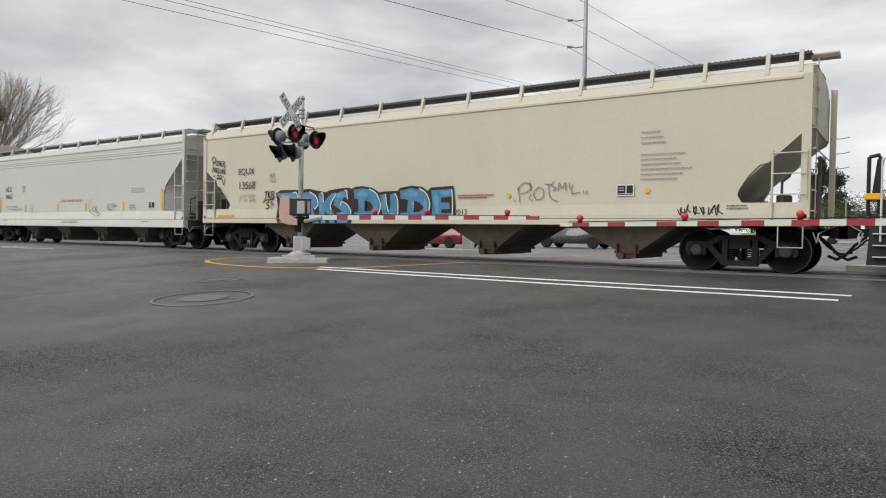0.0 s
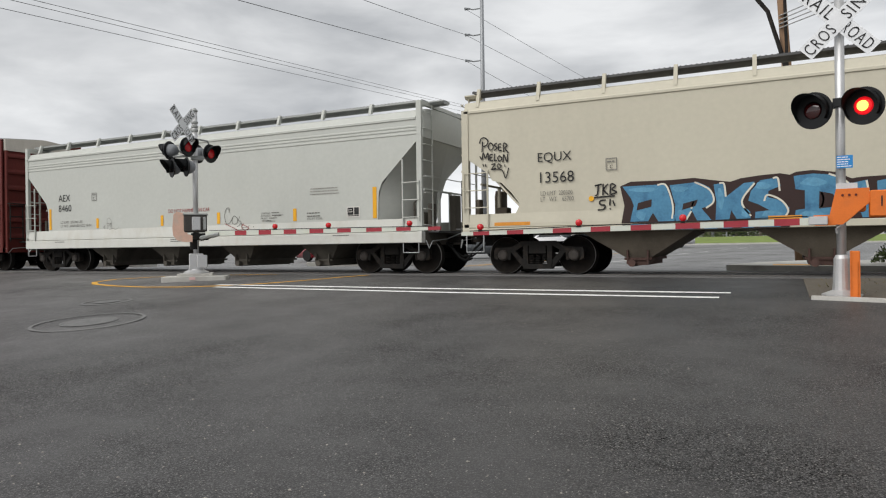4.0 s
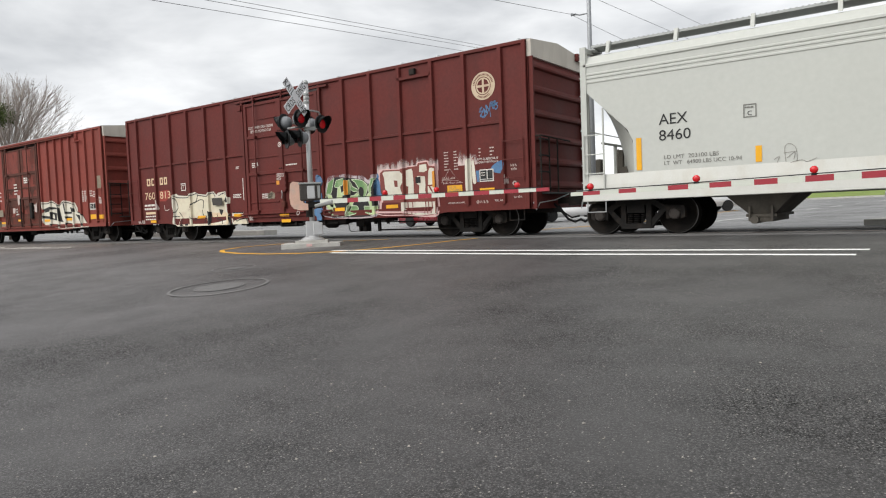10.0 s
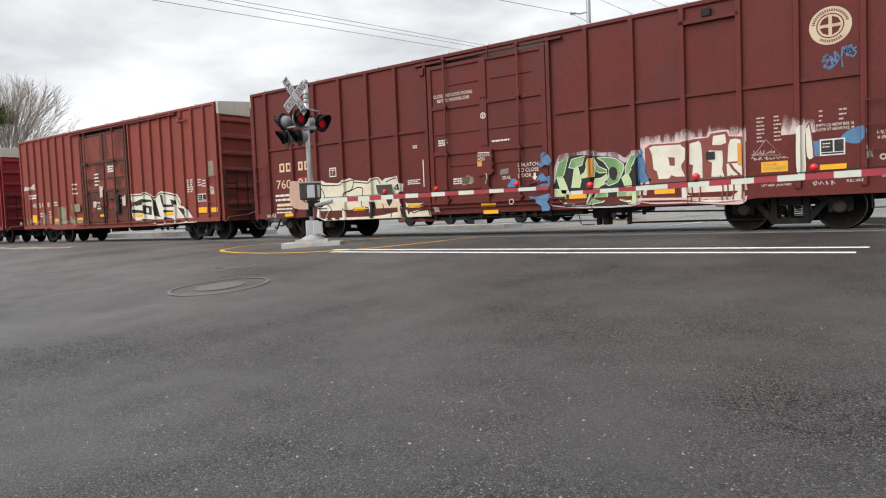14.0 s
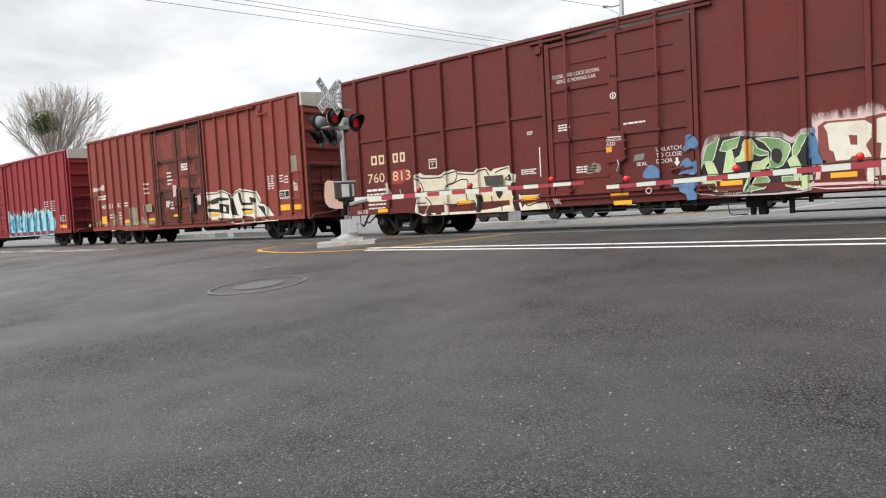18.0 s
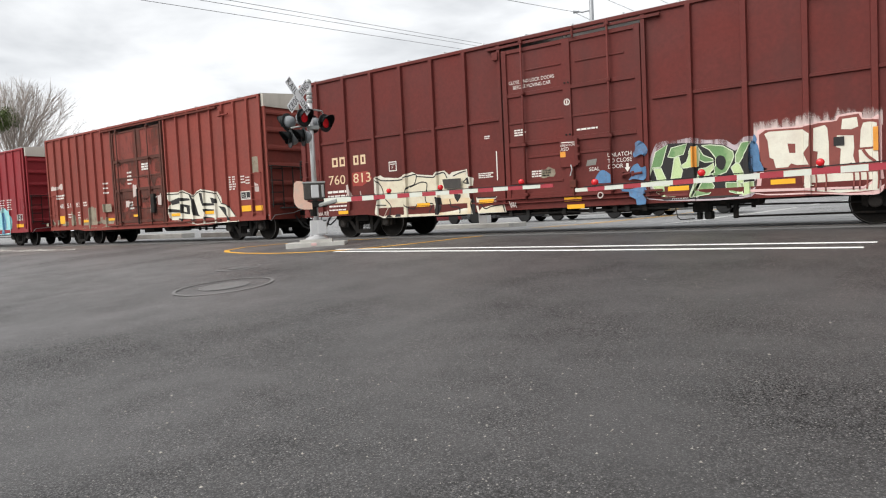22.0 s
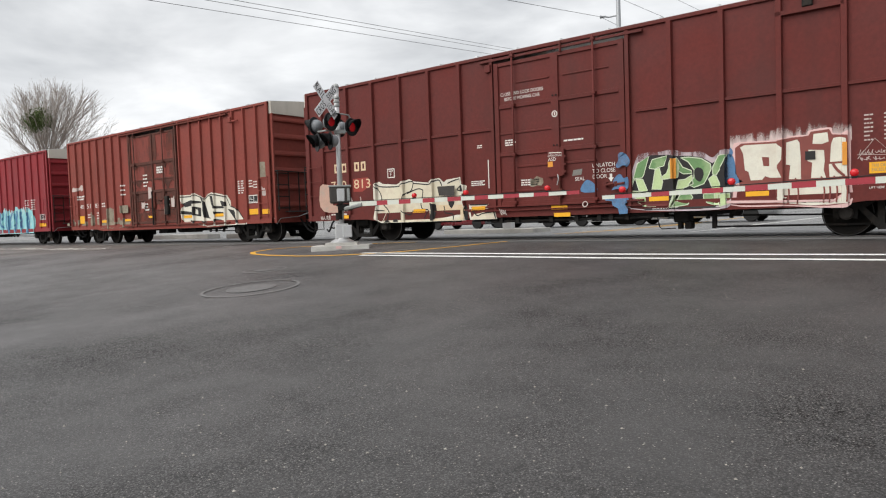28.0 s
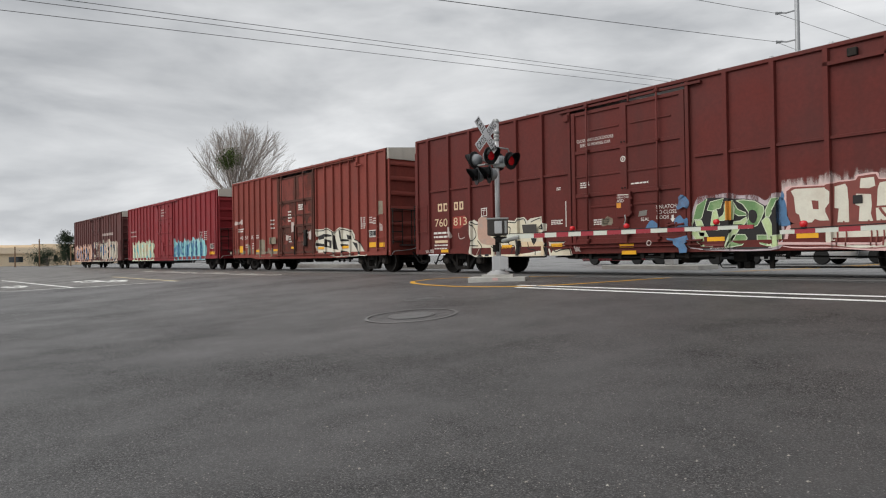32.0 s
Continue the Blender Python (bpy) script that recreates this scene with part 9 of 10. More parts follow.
for k, (x0_, x1_, top_, deep_) in enumerate(((-27.82, -26.4, 3.35, 0.34), (-25.9, -24.6, 3.35, 0.42), (-26.12, -25.86, 4.55, 1.05), (-24.86, -24.6, 4.54, 0.75), (-27.85, -26.8, 2.66, 0.34), (-25.5, -24.58, 2.66, 0.40),
                                             (-27.85, -26.3, 2.14, 0.30), (-26.1, -24.58, 2.14, 0.40), (-27.7, -26.7, 1.30, 0.36), (-25.9, -24.65, 1.36, 0.45), (-26.1, -25.6, 1.80, 0.35), (-27.85, -27.62, 1.85, 0.7))):
    S_E.paint("rust_stain", [hanging_stain(x0_, x1_, top_, deep_, 300 + k)], M_RUSTRUN, 4, "dark rust run")
for k in range(16):
    x0_ = -34.6 + 0.40 * k + 0.1 * math.sin(k * 2.3)
    S_E.paint("primer_patch", [rough_edge(x0_, x0_ + 0.26 + 0.08 * math.sin(k * 1.7), 0.90, 1.02 + 0.16 * abs(math.sin(k * 1.3)), 400 + k, 0.08, 0.05)], M_PRIMER, 0.6)
rngr = random.Random(91)
blots = []
for i in range(30):
    for j in range(30):
        x, z = -27.85 + i * 0.11, 0.95 + j * 0.12
        near_rail = min(abs(z - q) for q in (0.95, 1.40, 1.84, 2.20, 2.70, 3.41))
        if rngr.random() < (0.62 if z < 2.2 else 0.22) - 0.6 * near_rail:
            r = rngr.uniform(0.015, 0.05)
            blots.append([(x + r * rngr.uniform(0.5, 1.1) * math.cos(k), z + r * rngr.uniform(0.6, 1.3) * math.sin(k)) for k in (0.2, 1.3, 2.3, 3.4, 4.4, 5.4)])
tagged(S_E.paint("rust_blots", blots, M_RUSTRUN, 5, "dark rust blots"), kind="stuff")
S_E.lines(-25.88, 3.20, 0.58, 3, 0.10, 0.07, M_TEXTW, 131, 6)
S_E.lines(-27.0, 2.94, 0.34, 4, 0.15, 0.06, M_TEXTW, 132, 6)
S_E.lines(-28.95, 2.62, 0.30, 3, 0.20, 0.06, M_TEXTW, 133, 2)
S_E.lines(-26.95, 1.72, 0.36, 3, 0.12, 0.07, M_TEXTW, 134, 6)
S_E.lines(-25.2, 1.85, 0.22, 6, 0.11, 0.06, M_TEXTW, 135, 6)
S_E.paint("primer_patch", [rough_edge(-19.06, -18.74, 2.32, 2.88, 16, 0.1, 0.06)], M_PRIMER, 1)
S_E.paint("primer_patch", [rough_edge(-19.0, -18.78, 1.66, 1.98, 26, 0.1, 0.06)], M_CHALK, 1)
# rust eaten into the door
for k, (x0_, x1_, z0_, z1_) in enumerate(((-26.46, -25.80, 3.47, 4.48), (-25.06, -24.55, 3.80, 4.56), (-27.9, -27.5, 3.2, 3.5), (-26.9, -26.3, 2.75, 3.36), (-24.9, -24.55, 2.8, 3.4),
                                          (-27.9, -26.4, 0.86, 1.35), (-26.2, -24.5, 0.86, 1.30), (-27.9, -27.3, 1.4, 2.1), (-26.0, -25.3, 1.95, 2.16), (-25.0, -24.55, 1.4, 2.1))):
    S_E.paint("rust_patch", [rough_edge(x0_, x1_, z0_, z1_, 200 + k, 0.12, 0.09)], M_RUST, 1.5, "dark rust eaten through the door paint")
for k, (x0_, x1_, z0_, z1_) in enumerate(((-26.5, -26.2, 1.9, 2.35), (-25.3, -25.05, 1.2, 1.5), (-24.75, -24.5, 1.5, 1.9), (-27.1, -26.8, 1.5, 1.75))):
    S_E.paint("paint_remnant", [rough_edge(x0_, x1_, z0_, z1_, 230 + k, 0.08, 0.06)], M_CHALK, 27)

# -- bright red boxcar
S_F = Side(car_f, XF, F_POSTS, 0.035, door=(-48.1, -45.0), sill=0.86)
def ragged(side, x0, x1, z0, z1, base, colours, seed, cell, label):
    """A sprayed piece with a torn upper edge: a ground colour under crooked upright strokes in several colours."""
    rng = random.Random(seed)
    pts, x = [(x0, z0)], x0
    while x < x1:
        pts.append((x, z1 + rng.uniform(-0.30, 0.16)))
        x += rng.uniform(0.10, 0.26)
    pts += [(x1, z1 - 0.3), (x1 + rng.uniform(-0.2, 0.2), (z0 + z1) / 2), (x1, z0)]
    side.paint("sprayed_fill", [pts], base, 1, label)
    for k, mat in enumerate(colours):
        x = x0 + cell * (0.3 + 0.35 * k)
        while x < x1 - cell:
            zt, zb = z1 - rng.uniform(0.1, 0.5), z0 + rng.uniform(0.0, 0.4)
            n = rng.randint(2, 4)
            line = [(x + rng.uniform(-0.28, 0.28) * cell, zb + (zt - zb) * i / n) for i in range(n + 1)]
            side.paint("sprayed_line", ribbon(line, cell * rng.uniform(0.14, 0.34)), mat, 2 + k)
            x += cell * rng.uniform(1.0, 1.7)


ragged(S_F, -44.6, -38.5, 0.62, 2.0, M_STEAL, (M_SBLUEPALE, M_SBLUE, M_SSKY), 62, 0.62, "turquoise and blue sprayed letters with torn edges")
ragged(S_F, -55.2, -49.2, 0.62, 2.1, M_SPALEGREEN, (M_SCREAM, M_SWHITE, M_STEAL, M_STANWASH), 63, 0.8, "pale green and cream sprayed letters")
S_F.lines(-55.6, 3.0, 1.6, 2, 0.35, 0.10, M_CHALK, 141)
S_F.lines(-47.4, 4.3, 0.9, 3, 0.2, 0.08, M_CHALK, 142, 3)
S_F.lines(-39.6, 2.4, 0.5, 8, 0.12, 0.05, M_TEXTW, 143)
S_F.lines(-38.8, 2.4, 0.6, 5, 0.12, 0.05, M_TEXTW, 144)
S_F.label_panel(-37.6, -37.1, 1.3, 1.6)
S_F.plate("yellow_reflector", -37.7, -37.0, 0.95, 1.12, M_YTAPE, 6)
# -- dark maroon boxcar
S_G = Side(car_g, XG, G_POSTS, 0.04, door=(-69.4, -66.5), sill=0.86)
ragged(S_G, -77.6, -70.0, 0.62, 2.3, M_SPEACH, (M_SORANGE, M_SBLACK, M_SPINK, M_SSKY), 64, 0.8, "peach and orange sprayed letters with dark strokes")
ragged(S_G, -69.4, -60.0, 0.62, 2.5, M_SPALE, (M_SSKY, M_SBLACK, M_SPEACH, M_SWHITE), 65, 0.75, "pink, white and blue sprayed letters with dark strokes")
S_G.lines(-65.5, 3.2, 4.0, 1, 0.3, 0.22, M_CHALK, 151)

# -- beige hopper
S_B = Side(car_b, XB, skin=-1.603)
S_B.words("EQUX", 22.60, 2.58, 0.25, M_TEXTK, 0.80)
S_B.words("13568", 22.65, 2.13, 0.25, M_TEXTK, 0.80)
S_B.words("LD LMT  220300\nLT   WT    65700", 22.66, 1.70, 0.24, M_TEXTG, 0.78)
S_B.frame_(24.17, 24.42, 2.33, 2.60, 0.018, M_TEXTG)
S_B.words("C", 24.26, 2.37, 0.08, M_TEXTK)
S_B.lines(24.20, 2.54, 0.18, 1, 0.05, 0.03, M_TEXTG)
def looped(x, z, strokes, w, drop=0.0):
    """Pen strokes set at (x, z); drop lets the line of writing fall to one side."""
    out = []
    for line in strokes:
        out += ribbon([(x + u, z + v - u * drop) for u, v in line], w)
    return out


S_B.paint("sprayed_tag", looped(21.16, 2.98, (((0.04, -0.02), (0.06, 0.24)), ((-0.02, 0.18), (0.02, 0.30), (0.12, 0.33), (0.20, 0.26), (0.16, 0.16), (0.07, 0.12)), ((0.26, 0.22), (0.20, 0.13), (0.26, 0.05), (0.33, 0.11), (0.31, 0.20), (0.25, 0.22)), ((0.43, 0.23), (0.36, 0.18), (0.43, 0.12), (0.36, 0.05)),
                                               ((0.54, 0.22), (0.47, 0.20), (0.47, 0.07), (0.55, 0.07)), ((0.47, 0.14), (0.53, 0.15)), ((0.60, 0.03), (0.60, 0.24), (0.69, 0.20), (0.63, 0.13), (0.72, 0.02))), 0.030, 0.16), M_SBLACK, 1, "black sprayed signature")
S_B.paint("sprayed_tag", looped(21.14, 2.76, (((0.0, 0.10), (0.06, 0.03), (0.09, 0.19), (0.15, 0.07), (0.21, 0.20), (0.23, 0.02)), ((0.34, 0.18), (0.27, 0.16), (0.27, 0.03), (0.35, 0.04)), ((0.27, 0.10), (0.33, 0.11)), ((0.39, 0.20), (0.38, 0.04), (0.45, 0.05)), ((0.51, 0.17), (0.46, 0.10), (0.51, 0.04), (0.57, 0.10), (0.51, 0.17)),
                                               ((0.60, 0.02), (0.62, 0.20), (0.70, 0.04), (0.72, 0.22))), 0.030, 0.17), M_SBLACK, 1)
S_B.paint("sprayed_tag", looped(21.42, 2.52, (((0.02, 0.12), (0.12, 0.13), (0.03, 0.02), (0.14, 0.03)), ((0.20, 0.13), (0.17, 0.07), (0.22, 0.02), (0.27, 0.08), (0.20, 0.13)), ((0.0, 0.0), (0.28, -0.02), (0.38, -0.22), (0.46, 0.02)), ((-0.14, 0.14), (-0.12, 0.08)), ((-0.20, 0.15), (-0.18, 0.08)), ((0.36, 0.10), (0.37, 0.04))), 0.026), M_SBLACK, 1)
S_B.paint("sprayed_tag", looped(23.92, 1.76, (((0.0, 0.24), (0.16, 0.27)), ((0.08, 0.26), (0.06, 0.06), (0.0, 0.02)), ((0.19, 0.28), (0.18, 0.02)), ((0.30, 0.27), (0.20, 0.15), (0.30, 0.03)), ((0.34, 0.03), (0.36, 0.26), (0.46, 0.22), (0.38, 0.15), (0.48, 0.08), (0.35, 0.03)), ((-0.02, -0.02), (0.44, 0.0))), 0.034), M_SBLACK, 1, "black sprayed signature")
S_B.paint("sprayed_tag", looped(23.98, 1.46, (((0.18, 0.22), (0.06, 0.20), (0.06, 0.12), (0.16, 0.10), (0.14, 0.02), (0.0, 0.0)), ((0.28, 0.24), (0.27, 0.09)), ((0.27, 0.03), (0.29, 0.0)), ((0.34, 0.2), (0.38, 0.08))), 0.034), M_SBLACK, 1)
S_B.paint("sprayed_shade", [[(24.48, 1.96), (24.71, 2.05), (25.54, 2.04), (26.01, 2.06), (26.33, 2.00), (26.71, 1.94), (26.90, 2.00), (27.26, 2.04), (27.62, 2.06), (27.79, 2.02), (27.90, 2.07), (28.18, 2.09), (28.57, 2.03), (28.84, 1.89), (29.00, 1.91), (29.51, 1.92), (29.61, 2.00), (30.00, 2.05), (30.38, 2.01), (30.57, 1.89), (30.66, 1.98), (31.41, 2.01), (31.48, 1.49), (31.48, 1.11), (24.50, 1.15), (24.57, 1.53)]], M_SBROWN, 1, "dark brown outline of sprayed letters")
S_B.paint("sprayed_letter", [[(24.53, 1.95), (25.44, 1.96), (25.55, 1.57), (25.64, 1.17), (25.28, 1.17), (25.17, 1.36), (25.07, 1.18), (24.69, 1.18), (24.77, 1.53), (24.71, 1.69)]], M_SBLUE, 2, "blue sprayed letter")
S_B.paint("sprayed_letter", [[(25.52, 1.93), (26.08, 1.97), (26.31, 1.85), (26.40, 1.62), (26.34, 1.47), (26.15, 1.42), (26.35, 1.16), (26.06, 1.17), (25.95, 1.40), (25.85, 1.17), (25.61, 1.17), (25.63, 1.51)]], M_SBLUE, 2, "blue sprayed letter")
S_B.paint("sprayed_letter", [[(26.39, 1.90), (26.59, 1.93), (26.63, 1.64), (26.96, 1.90), (27.16, 1.92), (26.91, 1.54), (27.10, 1.16), (26.83, 1.16), (26.72, 1.36), (26.68, 1.16), (26.42, 1.16), (26.44, 1.55)]], M_SBLUE, 2, "blue sprayed letter")
S_B.paint("sprayed_letter", [[(27.09, 1.73), (27.26, 1.94), (27.58, 1.98), (27.63, 1.81), (27.41, 1.72), (27.40, 1.59), (27.62, 1.53), (27.78, 1.37), (27.71, 1.15), (27.16, 1.16), (27.17, 1.31), (27.43, 1.33), (27.24, 1.45), (27.04, 1.54)]], M_SBLUE, 2, "blue sprayed letter")
S_B.paint("sprayed_letter", [[(27.86, 1.99), (28.19, 2.02), (28.59, 1.97), (28.81, 1.81), (28.90, 1.50), (28.80, 1.14), (27.87, 1.15), (27.89, 1.32), (28.05, 1.34), (28.05, 1.70), (27.89, 1.73)]], M_SBLUE, 2, "blue sprayed letter")
S_B.paint("sprayed_letter", [[(28.88, 1.81), (29.10, 1.85), (29.13, 1.49), (29.17, 1.37), (29.26, 1.43), (29.25, 1.82), (29.47, 1.86), (29.54, 1.48), (29.52, 1.14), (29.01, 1.14), (28.93, 1.44)]], M_SBLUE, 2, "blue sprayed letter")
S_B.paint("sprayed_letter", [[(29.61, 1.92), (30.00, 1.98), (30.33, 1.93), (30.55, 1.77), (30.65, 1.46), (30.54, 1.13), (29.60, 1.14), (29.62, 1.29), (29.87, 1.31), (29.89, 1.66), (29.63, 1.69)]], M_SBLUE, 2, "blue sprayed letter")
S_B.paint("sprayed_letter", [[(30.69, 1.90), (31.36, 1.93), (31.39, 1.72), (31.02, 1.70), (31.01, 1.57), (31.29, 1.56), (31.31, 1.39), (31.03, 1.38), (31.03, 1.28), (31.41, 1.28), (31.43, 1.12), (30.71, 1.13), (30.74, 1.46)]], M_SBLUE, 2, "blue sprayed letter")
S_B.paint("sprayed_counter", [[(24.86, 1.58), (25.15, 1.65), (25.14, 1.49), (24.83, 1.42)]], M_SBROWN, 3)
S_B.paint("sprayed_counter", [[(25.79, 1.53), (26.08, 1.60), (26.03, 1.47), (25.77, 1.40)]], M_SBROWN, 3)
S_B.paint("sprayed_counter", [[(28.30, 1.67), (28.52, 1.61), (28.62, 1.47), (28.53, 1.36), (28.29, 1.34)]], M_SBROWN, 3)
S_B.paint("sprayed_counter", [[(30.10, 1.64), (30.29, 1.58), (30.45, 1.44), (30.30, 1.33), (30.09, 1.31)]], M_SBROWN, 3)
S_B.paint("sprayed_edge", ribbon([(25.27, 1.95), (25.45, 1.93), (25.58, 1.51), (25.56, 1.22)], 0.035), M_SWHITE, 3)
S_B.paint("sprayed_edge", ribbon([(26.02, 1.97), (26.31, 1.80), (26.39, 1.56), (26.24, 1.42)], 0.035), M_SWHITE, 3)
S_B.paint("sprayed_edge", ribbon([(26.00, 1.58), (25.95, 1.42)], 0.035), M_SWHITE, 3)
S_B.paint("sprayed_edge", ribbon([(25.95, 1.37), (25.85, 1.19)], 0.035), M_SWHITE, 3)
S_B.paint("sprayed_edge", ribbon([(26.50, 1.92), (26.59, 1.90), (26.62, 1.64)], 0.035), M_SWHITE, 3)
S_B.paint("sprayed_edge", ribbon([(27.16, 1.89), (26.92, 1.53), (27.09, 1.23)], 0.035), M_SWHITE, 3)
S_B.paint("sprayed_edge", ribbon([(27.49, 1.97), (27.58, 1.96), (27.61, 1.71)], 0.035), M_SWHITE, 3)
S_B.paint("sprayed_edge", ribbon([(27.33, 1.52), (27.40, 1.64), (27.64, 1.52), (27.76, 1.32), (27.69, 1.19)], 0.035), M_SWHITE, 3)
S_B.paint("sprayed_edge", ribbon([(28.46, 2.00), (28.75, 1.84), (28.90, 1.50), (28.78, 1.19)], 0.035), M_SWHITE, 3)
S_B.paint("sprayed_edge", ribbon([(28.33, 1.65), (28.37, 1.51), (28.32, 1.34)], 0.035), M_SWHITE, 3)
S_B.paint("sprayed_edge", ribbon([(29.08, 1.84), (29.13, 1.55), (29.20, 1.32)], 0.035), M_SWHITE, 3)
S_B.paint("sprayed_edge", ribbon([(29.41, 1.85), (29.53, 1.65), (29.54, 1.18)], 0.035), M_SWHITE, 3)
S_B.paint("sprayed_edge", ribbon([(30.27, 1.97), (30.52, 1.82), (30.65, 1.51), (30.54, 1.17)], 0.035), M_SWHITE, 3)
S_B.paint("sprayed_edge", ribbon([(30.08, 1.60), (30.11, 1.34)], 0.035), M_SWHITE, 3)
S_B.paint("sprayed_edge", ribbon([(31.35, 1.92), (31.39, 1.72), (31.40, 1.14)], 0.035), M_SWHITE, 3)
S_B.lines(31.55, 1.76, 1.25, 2, 0.06, 0.03, M_TEXTR, 161)
S_B.paint("sprayed_tag", looped(33.22, 1.52, (((0.20, 0.02), (0.17, 0.24), (0.14, 0.40)), ((0.12, 0.34), (0.30, 0.50), (0.50, 0.44), (0.44, 0.30), (0.22, 0.22)), ((0.46, 0.54), (0.50, 0.30)), ((0.52, 0.22), (0.46, 0.12), (0.54, 0.06)),
                                               ((0.70, 0.38), (0.58, 0.24), (0.66, 0.08), (0.82, 0.14), (0.84, 0.32), (0.70, 0.38)), ((0.86, 0.46), (1.06, 0.44)), ((0.98, 0.44), (1.02, 0.14), (1.24, 0.02)), ((1.12, 0.52), (1.06, 0.40), (1.18, 0.36), (1.10, 0.28)), ((1.24, 0.28), (1.26, 0.48), (1.34, 0.34), (1.42, 0.48), (1.44, 0.28)), ((1.52, 0.48), (1.53, 0.32)), ((1.62, 0.42), (1.58, 0.22), (1.80, 0.24)), ((0.02, 0.10), (0.06, 0.04)), ((1.88, 0.28), (1.90, 0.20)), ((1.96, 0.27), (1.98, 0.19))), 0.022), M_TEXTG, 1, "thin grey sprayed signature")
S_B.lines(36.45, 3.08, 0.6, 3, 0.12, 0.026, M_STENCIL, 162)
S_B.lines(36.46, 2.58, 1.1, 6, 0.11, 0.026, M_STENCIL, 163)
S_B.label_panel(35.91, 36.32, 1.65, 1.91)
for x, z in ((36.62, 1.76), (33.1, 1.72), (23.84, 1.72)):
    S_B.paint("yellow_dot", disc(x, z, 0.06, 14), M_YTAPE, 1)
S_B.paint("sprayed_tag", scrawl(37.3, 1.2, 0.92, 0.25, 6, 28, 0.022), M_SBLACK, 1.2)
S_B.plate("orange_stripe", 21.5, 22.4, 1.17, 1.25, M_SORANGE, 1)
S_B.plate("orange_stripe", 27.4, 28.0, 1.15, 1.22, M_SORANGE, 4)
S_B.lines(38.3, 1.42, 0.5, 2, 0.06, 0.03, M_TEXTG, 164)
S_B.words("2013", 31.45, 1.24, 0.14, M_SBLACK, 0.40)
# the sprayed letters run on down over the sill
S_BS = Side(car_b, XB, skin=-1.624)
S_BS.paint("sprayed_shade", [[(24.52, 1.118), (24.60, 0.985), (27.78, 0.985), (27.82, 1.118)]], M_SBROWN, 1)
for run in (((24.70, 1.118), (24.66, 0.99), (25.02, 0.99), (25.06, 1.118)), ((25.30, 1.118), (25.36, 0.99), (25.66, 0.99), (25.62, 1.118)), ((25.70, 1.118), (25.74, 0.99), (25.98, 0.99), (25.92, 1.118)),
            ((26.10, 1.118), (26.20, 0.99), (26.46, 0.99), (26.36, 1.118)), ((26.52, 1.118), (26.54, 0.99), (26.74, 0.99), (26.72, 1.118)), ((26.86, 1.118), (26.92, 0.99), (27.14, 0.99), (27.10, 1.118)), ((27.18, 1.118), (27.24, 1.0), (27.62, 1.0), (27.70, 1.118))):
    S_BS.paint("sprayed_letter", [list(run)], M_SBLUE, 2, "blue sprayed letter")
# paler blue worked into the letters
for x, z, w, h in ((24.98, 1.86, 0.30, 0.05), (24.92, 1.30, 0.10, 0.10), (25.72, 1.84, 0.16, 0.06), (25.74, 1.30, 0.07, 0.10), (26.52, 1.60, 0.06, 0.22), (26.98, 1.30, 0.08, 0.10), (27.30, 1.83, 0.14, 0.07),
                   (27.46, 1.26, 0.18, 0.07), (28.20, 1.86, 0.22, 0.08), (28.72, 1.50, 0.08, 0.22), (28.16, 1.24, 0.20, 0.06), (29.04, 1.58, 0.06, 0.20), (29.36, 1.24, 0.14, 0.07), (30.02, 1.82, 0.26, 0.08), (30.50, 1.48, 0.07, 0.22),
                   (30.0, 1.22, 0.24, 0.05), (30.88, 1.55, 0.08, 0.28), (31.16, 1.82, 0.18, 0.06)):
    S_B.paint("sprayed_glint", [[(x + w * math.cos(a) * (1 + 0.2 * math.sin(3 * a + x)), z + h * math.sin(a) * (1 + 0.2 * math.cos(2 * a + z))) for a in [2 * math.pi * i / 12 for i in range(12)]]], M_SBLUEPALE, 3)

# -- pale grey hopper
S_C = Side(car_c, XC, skin=-1.582)
S_C.words("AEX", 5.18, 2.42, 0.23, M_TEXTK, 0.62)
S_C.words("8460", 5.18, 2.07, 0.23, M_TEXTK, 0.68)
S_C.frame_(6.92, 7.17, 2.38, 2.65, 0.02, M_TEXTG)
S_C.words("C", 7.00, 2.42, 0.09, M_TEXTK)
S_C.lines(6.95, 2.60, 0.18, 1, 0.05, 0.03, M_TEXTG)
S_C.words("DO NOT HAMMER ON CAR", 10.54, 1.85, 0.115, M_TEXTR, 1.74)
for x, z0_, z1_ in ((4.66, 1.46, 2.18), (7.14, 1.46, 1.79), (10.19, 1.46, 1.79), (12.57, 1.46, 1.80), (15.43, 1.46, 1.81), (18.06, 1.46, 2.28)):
    S_C.plate("yellow_stripe", x, x + 0.12, z0_, z1_, M_YTAPE, 1, "upright yellow stripe")
S_C.paint("sprayed_tag", looped(12.85, 1.28, (((0.20, 0.64), (0.10, 0.62), (0.02, 0.42), (0.08, 0.20), (0.20, 0.18), (0.34, 0.34)), ((0.20, 0.64), (0.20, 0.50)), ((0.38, 0.40), (0.30, 0.28), (0.36, 0.16), (0.50, 0.18), (0.52, 0.32), (0.40, 0.40)),
                                               ((0.62, 0.38), (0.56, 0.26), (0.66, 0.22), (0.60, 0.12), (0.50, 0.08)), ((0.68, 0.18), (0.70, 0.06), (0.86, 0.04), (0.98, 0.10)), ((1.14, 0.08), (1.12, 0.0))), 0.018), M_TEXTG, 1, "thin sprayed signature")
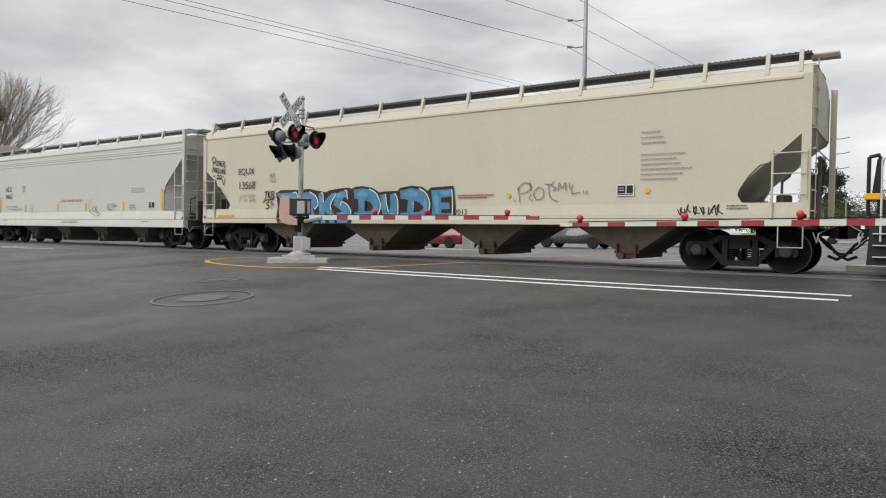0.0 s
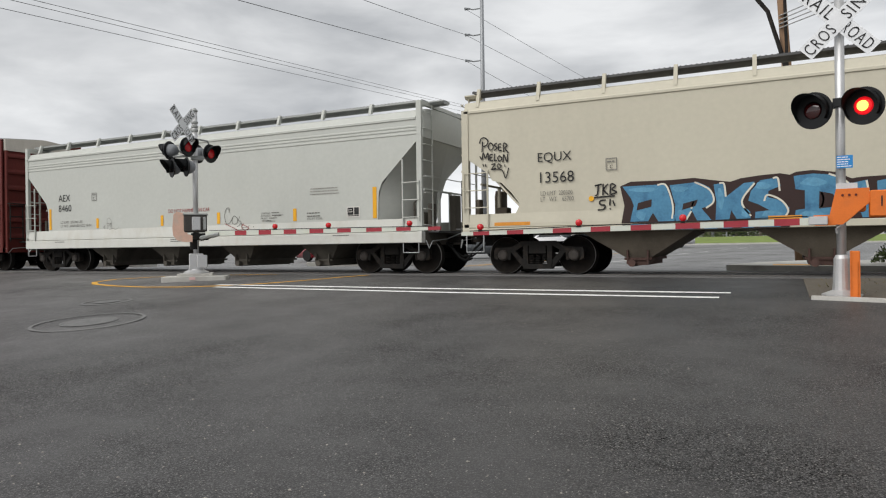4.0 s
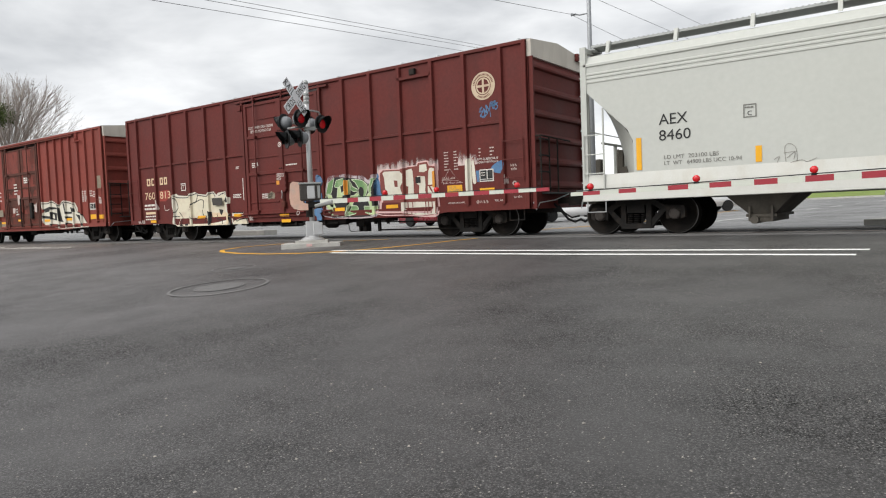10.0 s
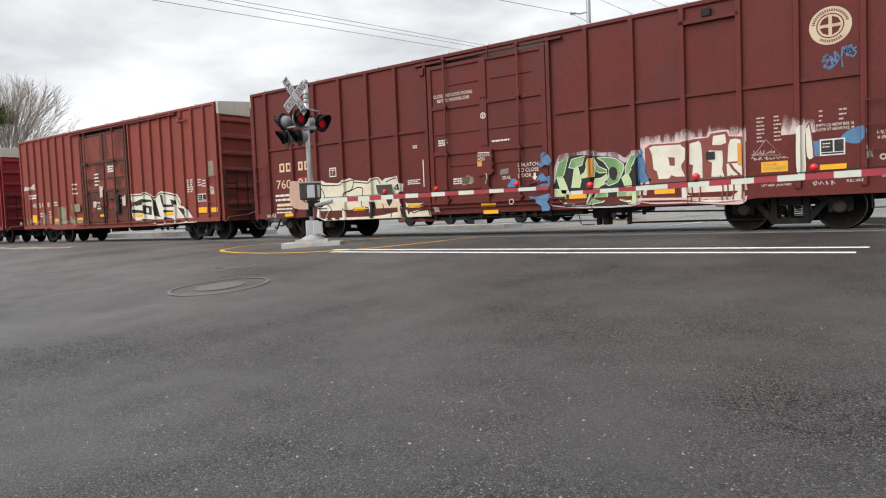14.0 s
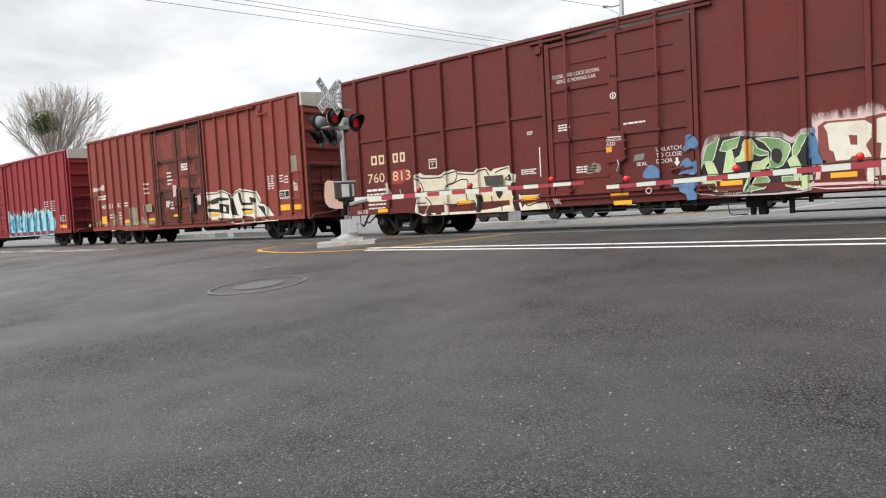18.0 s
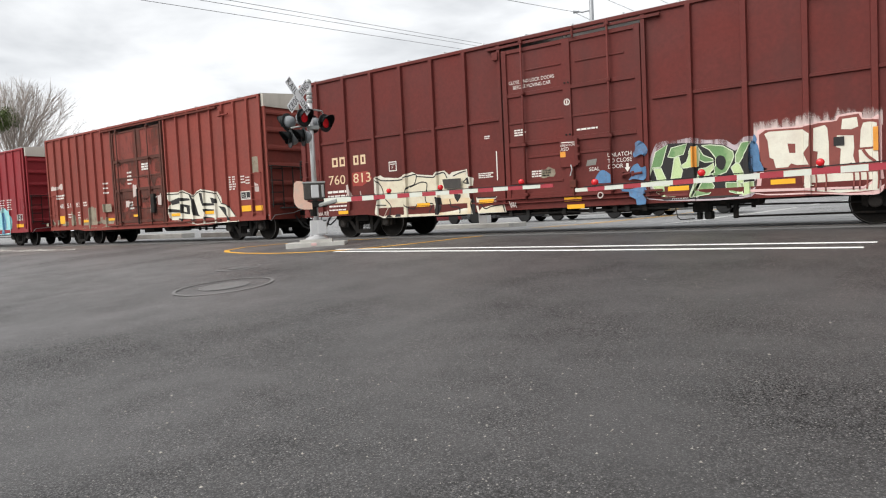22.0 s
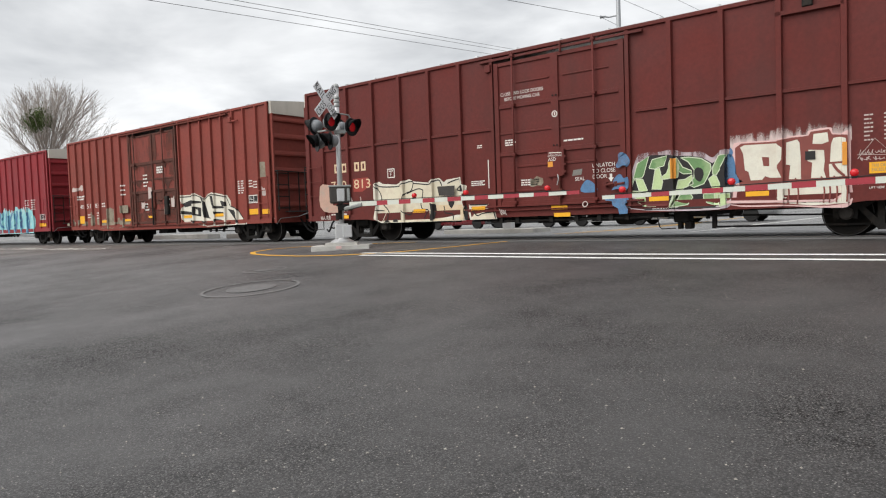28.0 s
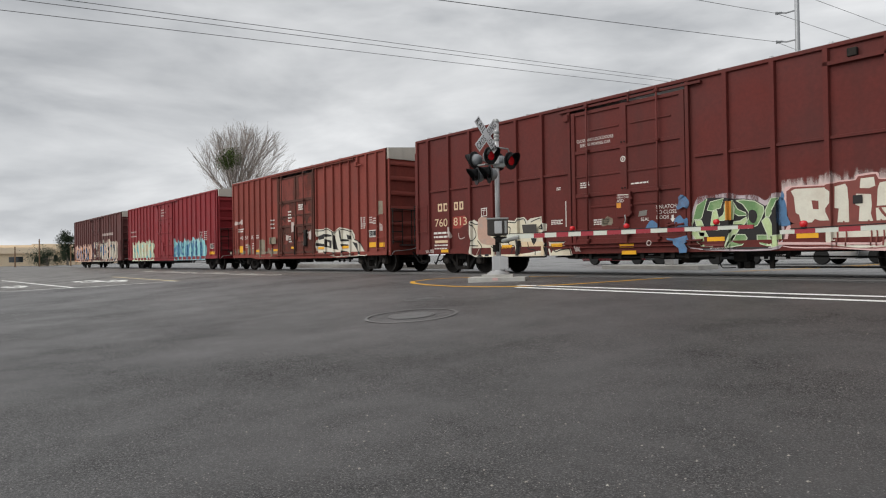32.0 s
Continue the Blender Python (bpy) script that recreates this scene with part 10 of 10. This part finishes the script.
S_C.paint("sprayed_tag", looped(12.85, 1.28, (((0.04, 0.18), (0.30, 0.08), (0.55, -0.02), (0.70, -0.08)), ((0.72, 0.14), (0.88, 0.08), (0.98, 0.02), (0.80, -0.02), (0.70, 0.06), (0.80, 0.16))), 0.018), M_TEXTR, 8, "thin red sprayed flourish")
for k, (a_, c_) in enumerate((("COATING:", ""), ("APPLIED:", "07-2013"), ("PAINT:", ""), ("", "07-2013"))):
    z_ = 1.690 - 0.075 * k
    w_ = 0.045 * len(a_)
    if a_:
        S_C.words(a_, 14.26, z_, 0.050, M_TEXTG, w_)
    S_C.lines(14.30 + w_, z_ + 0.045, 0.34, 1, 0.05, 0.026, M_TEXTG, 190 + k)
    if c_:
        S_C.words(c_, 14.76 + (0.0 if a_ else -0.30), z_, 0.050, M_TEXTG, 0.32)
S_C.lines(15.91, 1.68, 0.52, 2, 0.085, 0.030, M_TEXTG, 172)
S_C.words("CU FT 5250", 15.92, 1.48, 0.055, M_TEXTG, 0.50)
S_C.lines(16.04, 2.34, 1.1, 3, 0.075, 0.026, M_STENCIL, 173)
S_C.words("LD LMT  203100 LBS", 5.28, 1.66, 0.085, M_TEXTG, 1.15)
S_C.words("LT  WT   64900 LBS UCC 10-94", 5.28, 1.53, 0.085, M_TEXTG, 1.6)
S_C.label_panel(17.24, 17.65, 1.51, 1.79)
S_C.paint("sprayed_tag", looped(7.48, 1.40, (((0.22, 0.02), (0.20, 0.30), (0.28, 0.38), (0.40, 0.28), (0.42, 0.04)), ((0.18, 0.20), (0.42, 0.22)), ((0.24, 0.10), (0.38, 0.20), (0.36, 0.06)), ((0.0, 0.08), (0.10, 0.14), (0.06, 0.02)), ((0.30, 0.0), (0.50, 0.04), (0.60, 0.0), (0.76, 0.06))), 0.012), M_STENCIL, 1, "faint scratched drawing")
S_CS = Side(car_c, XC, skin=-1.624)
S_CS.lines(10.65, 1.04, 1.5, 2, 0.06, 0.025, M_TEXTG, 175)
for x in (5.0, 11.5, 16.8):
    S_CS.lines(x, 1.04, 0.7, 1, 0.06, 0.025, M_TEXTG, 176)


def motions():
    rows = [(t, s) for t, s in ROLLED]
    for car, xc in cars:
        walk(car, [(t, Matrix.Translation((xc + s, TRACK_Y, 0))) for t, s in rows])
    for t_, way in movers:
        walk(t_, [(t, pose(x, y, ground_z(y), 0, 0, h)) for t, x, y, h in way])
    # wheels turn with the way rolled, in steps under a quarter turn
    dense = []
    for (ta, sa_), (tb, sb_) in zip(rows, rows[1:]):
        n = max(1, math.ceil(abs(sb_ - sa_) / 0.5))
        dense += [(ta + (tb - ta) * i / n, sa_ + (sb_ - sa_) * i / n) for i in range(n)]
    dense.append(rows[-1])
    for w, x in turning:
        walk(w, [(t, pose(x, 0, WHEEL_R, 0, math.degrees(s / WHEEL_R), 0)) for t, s in dense])


motions()
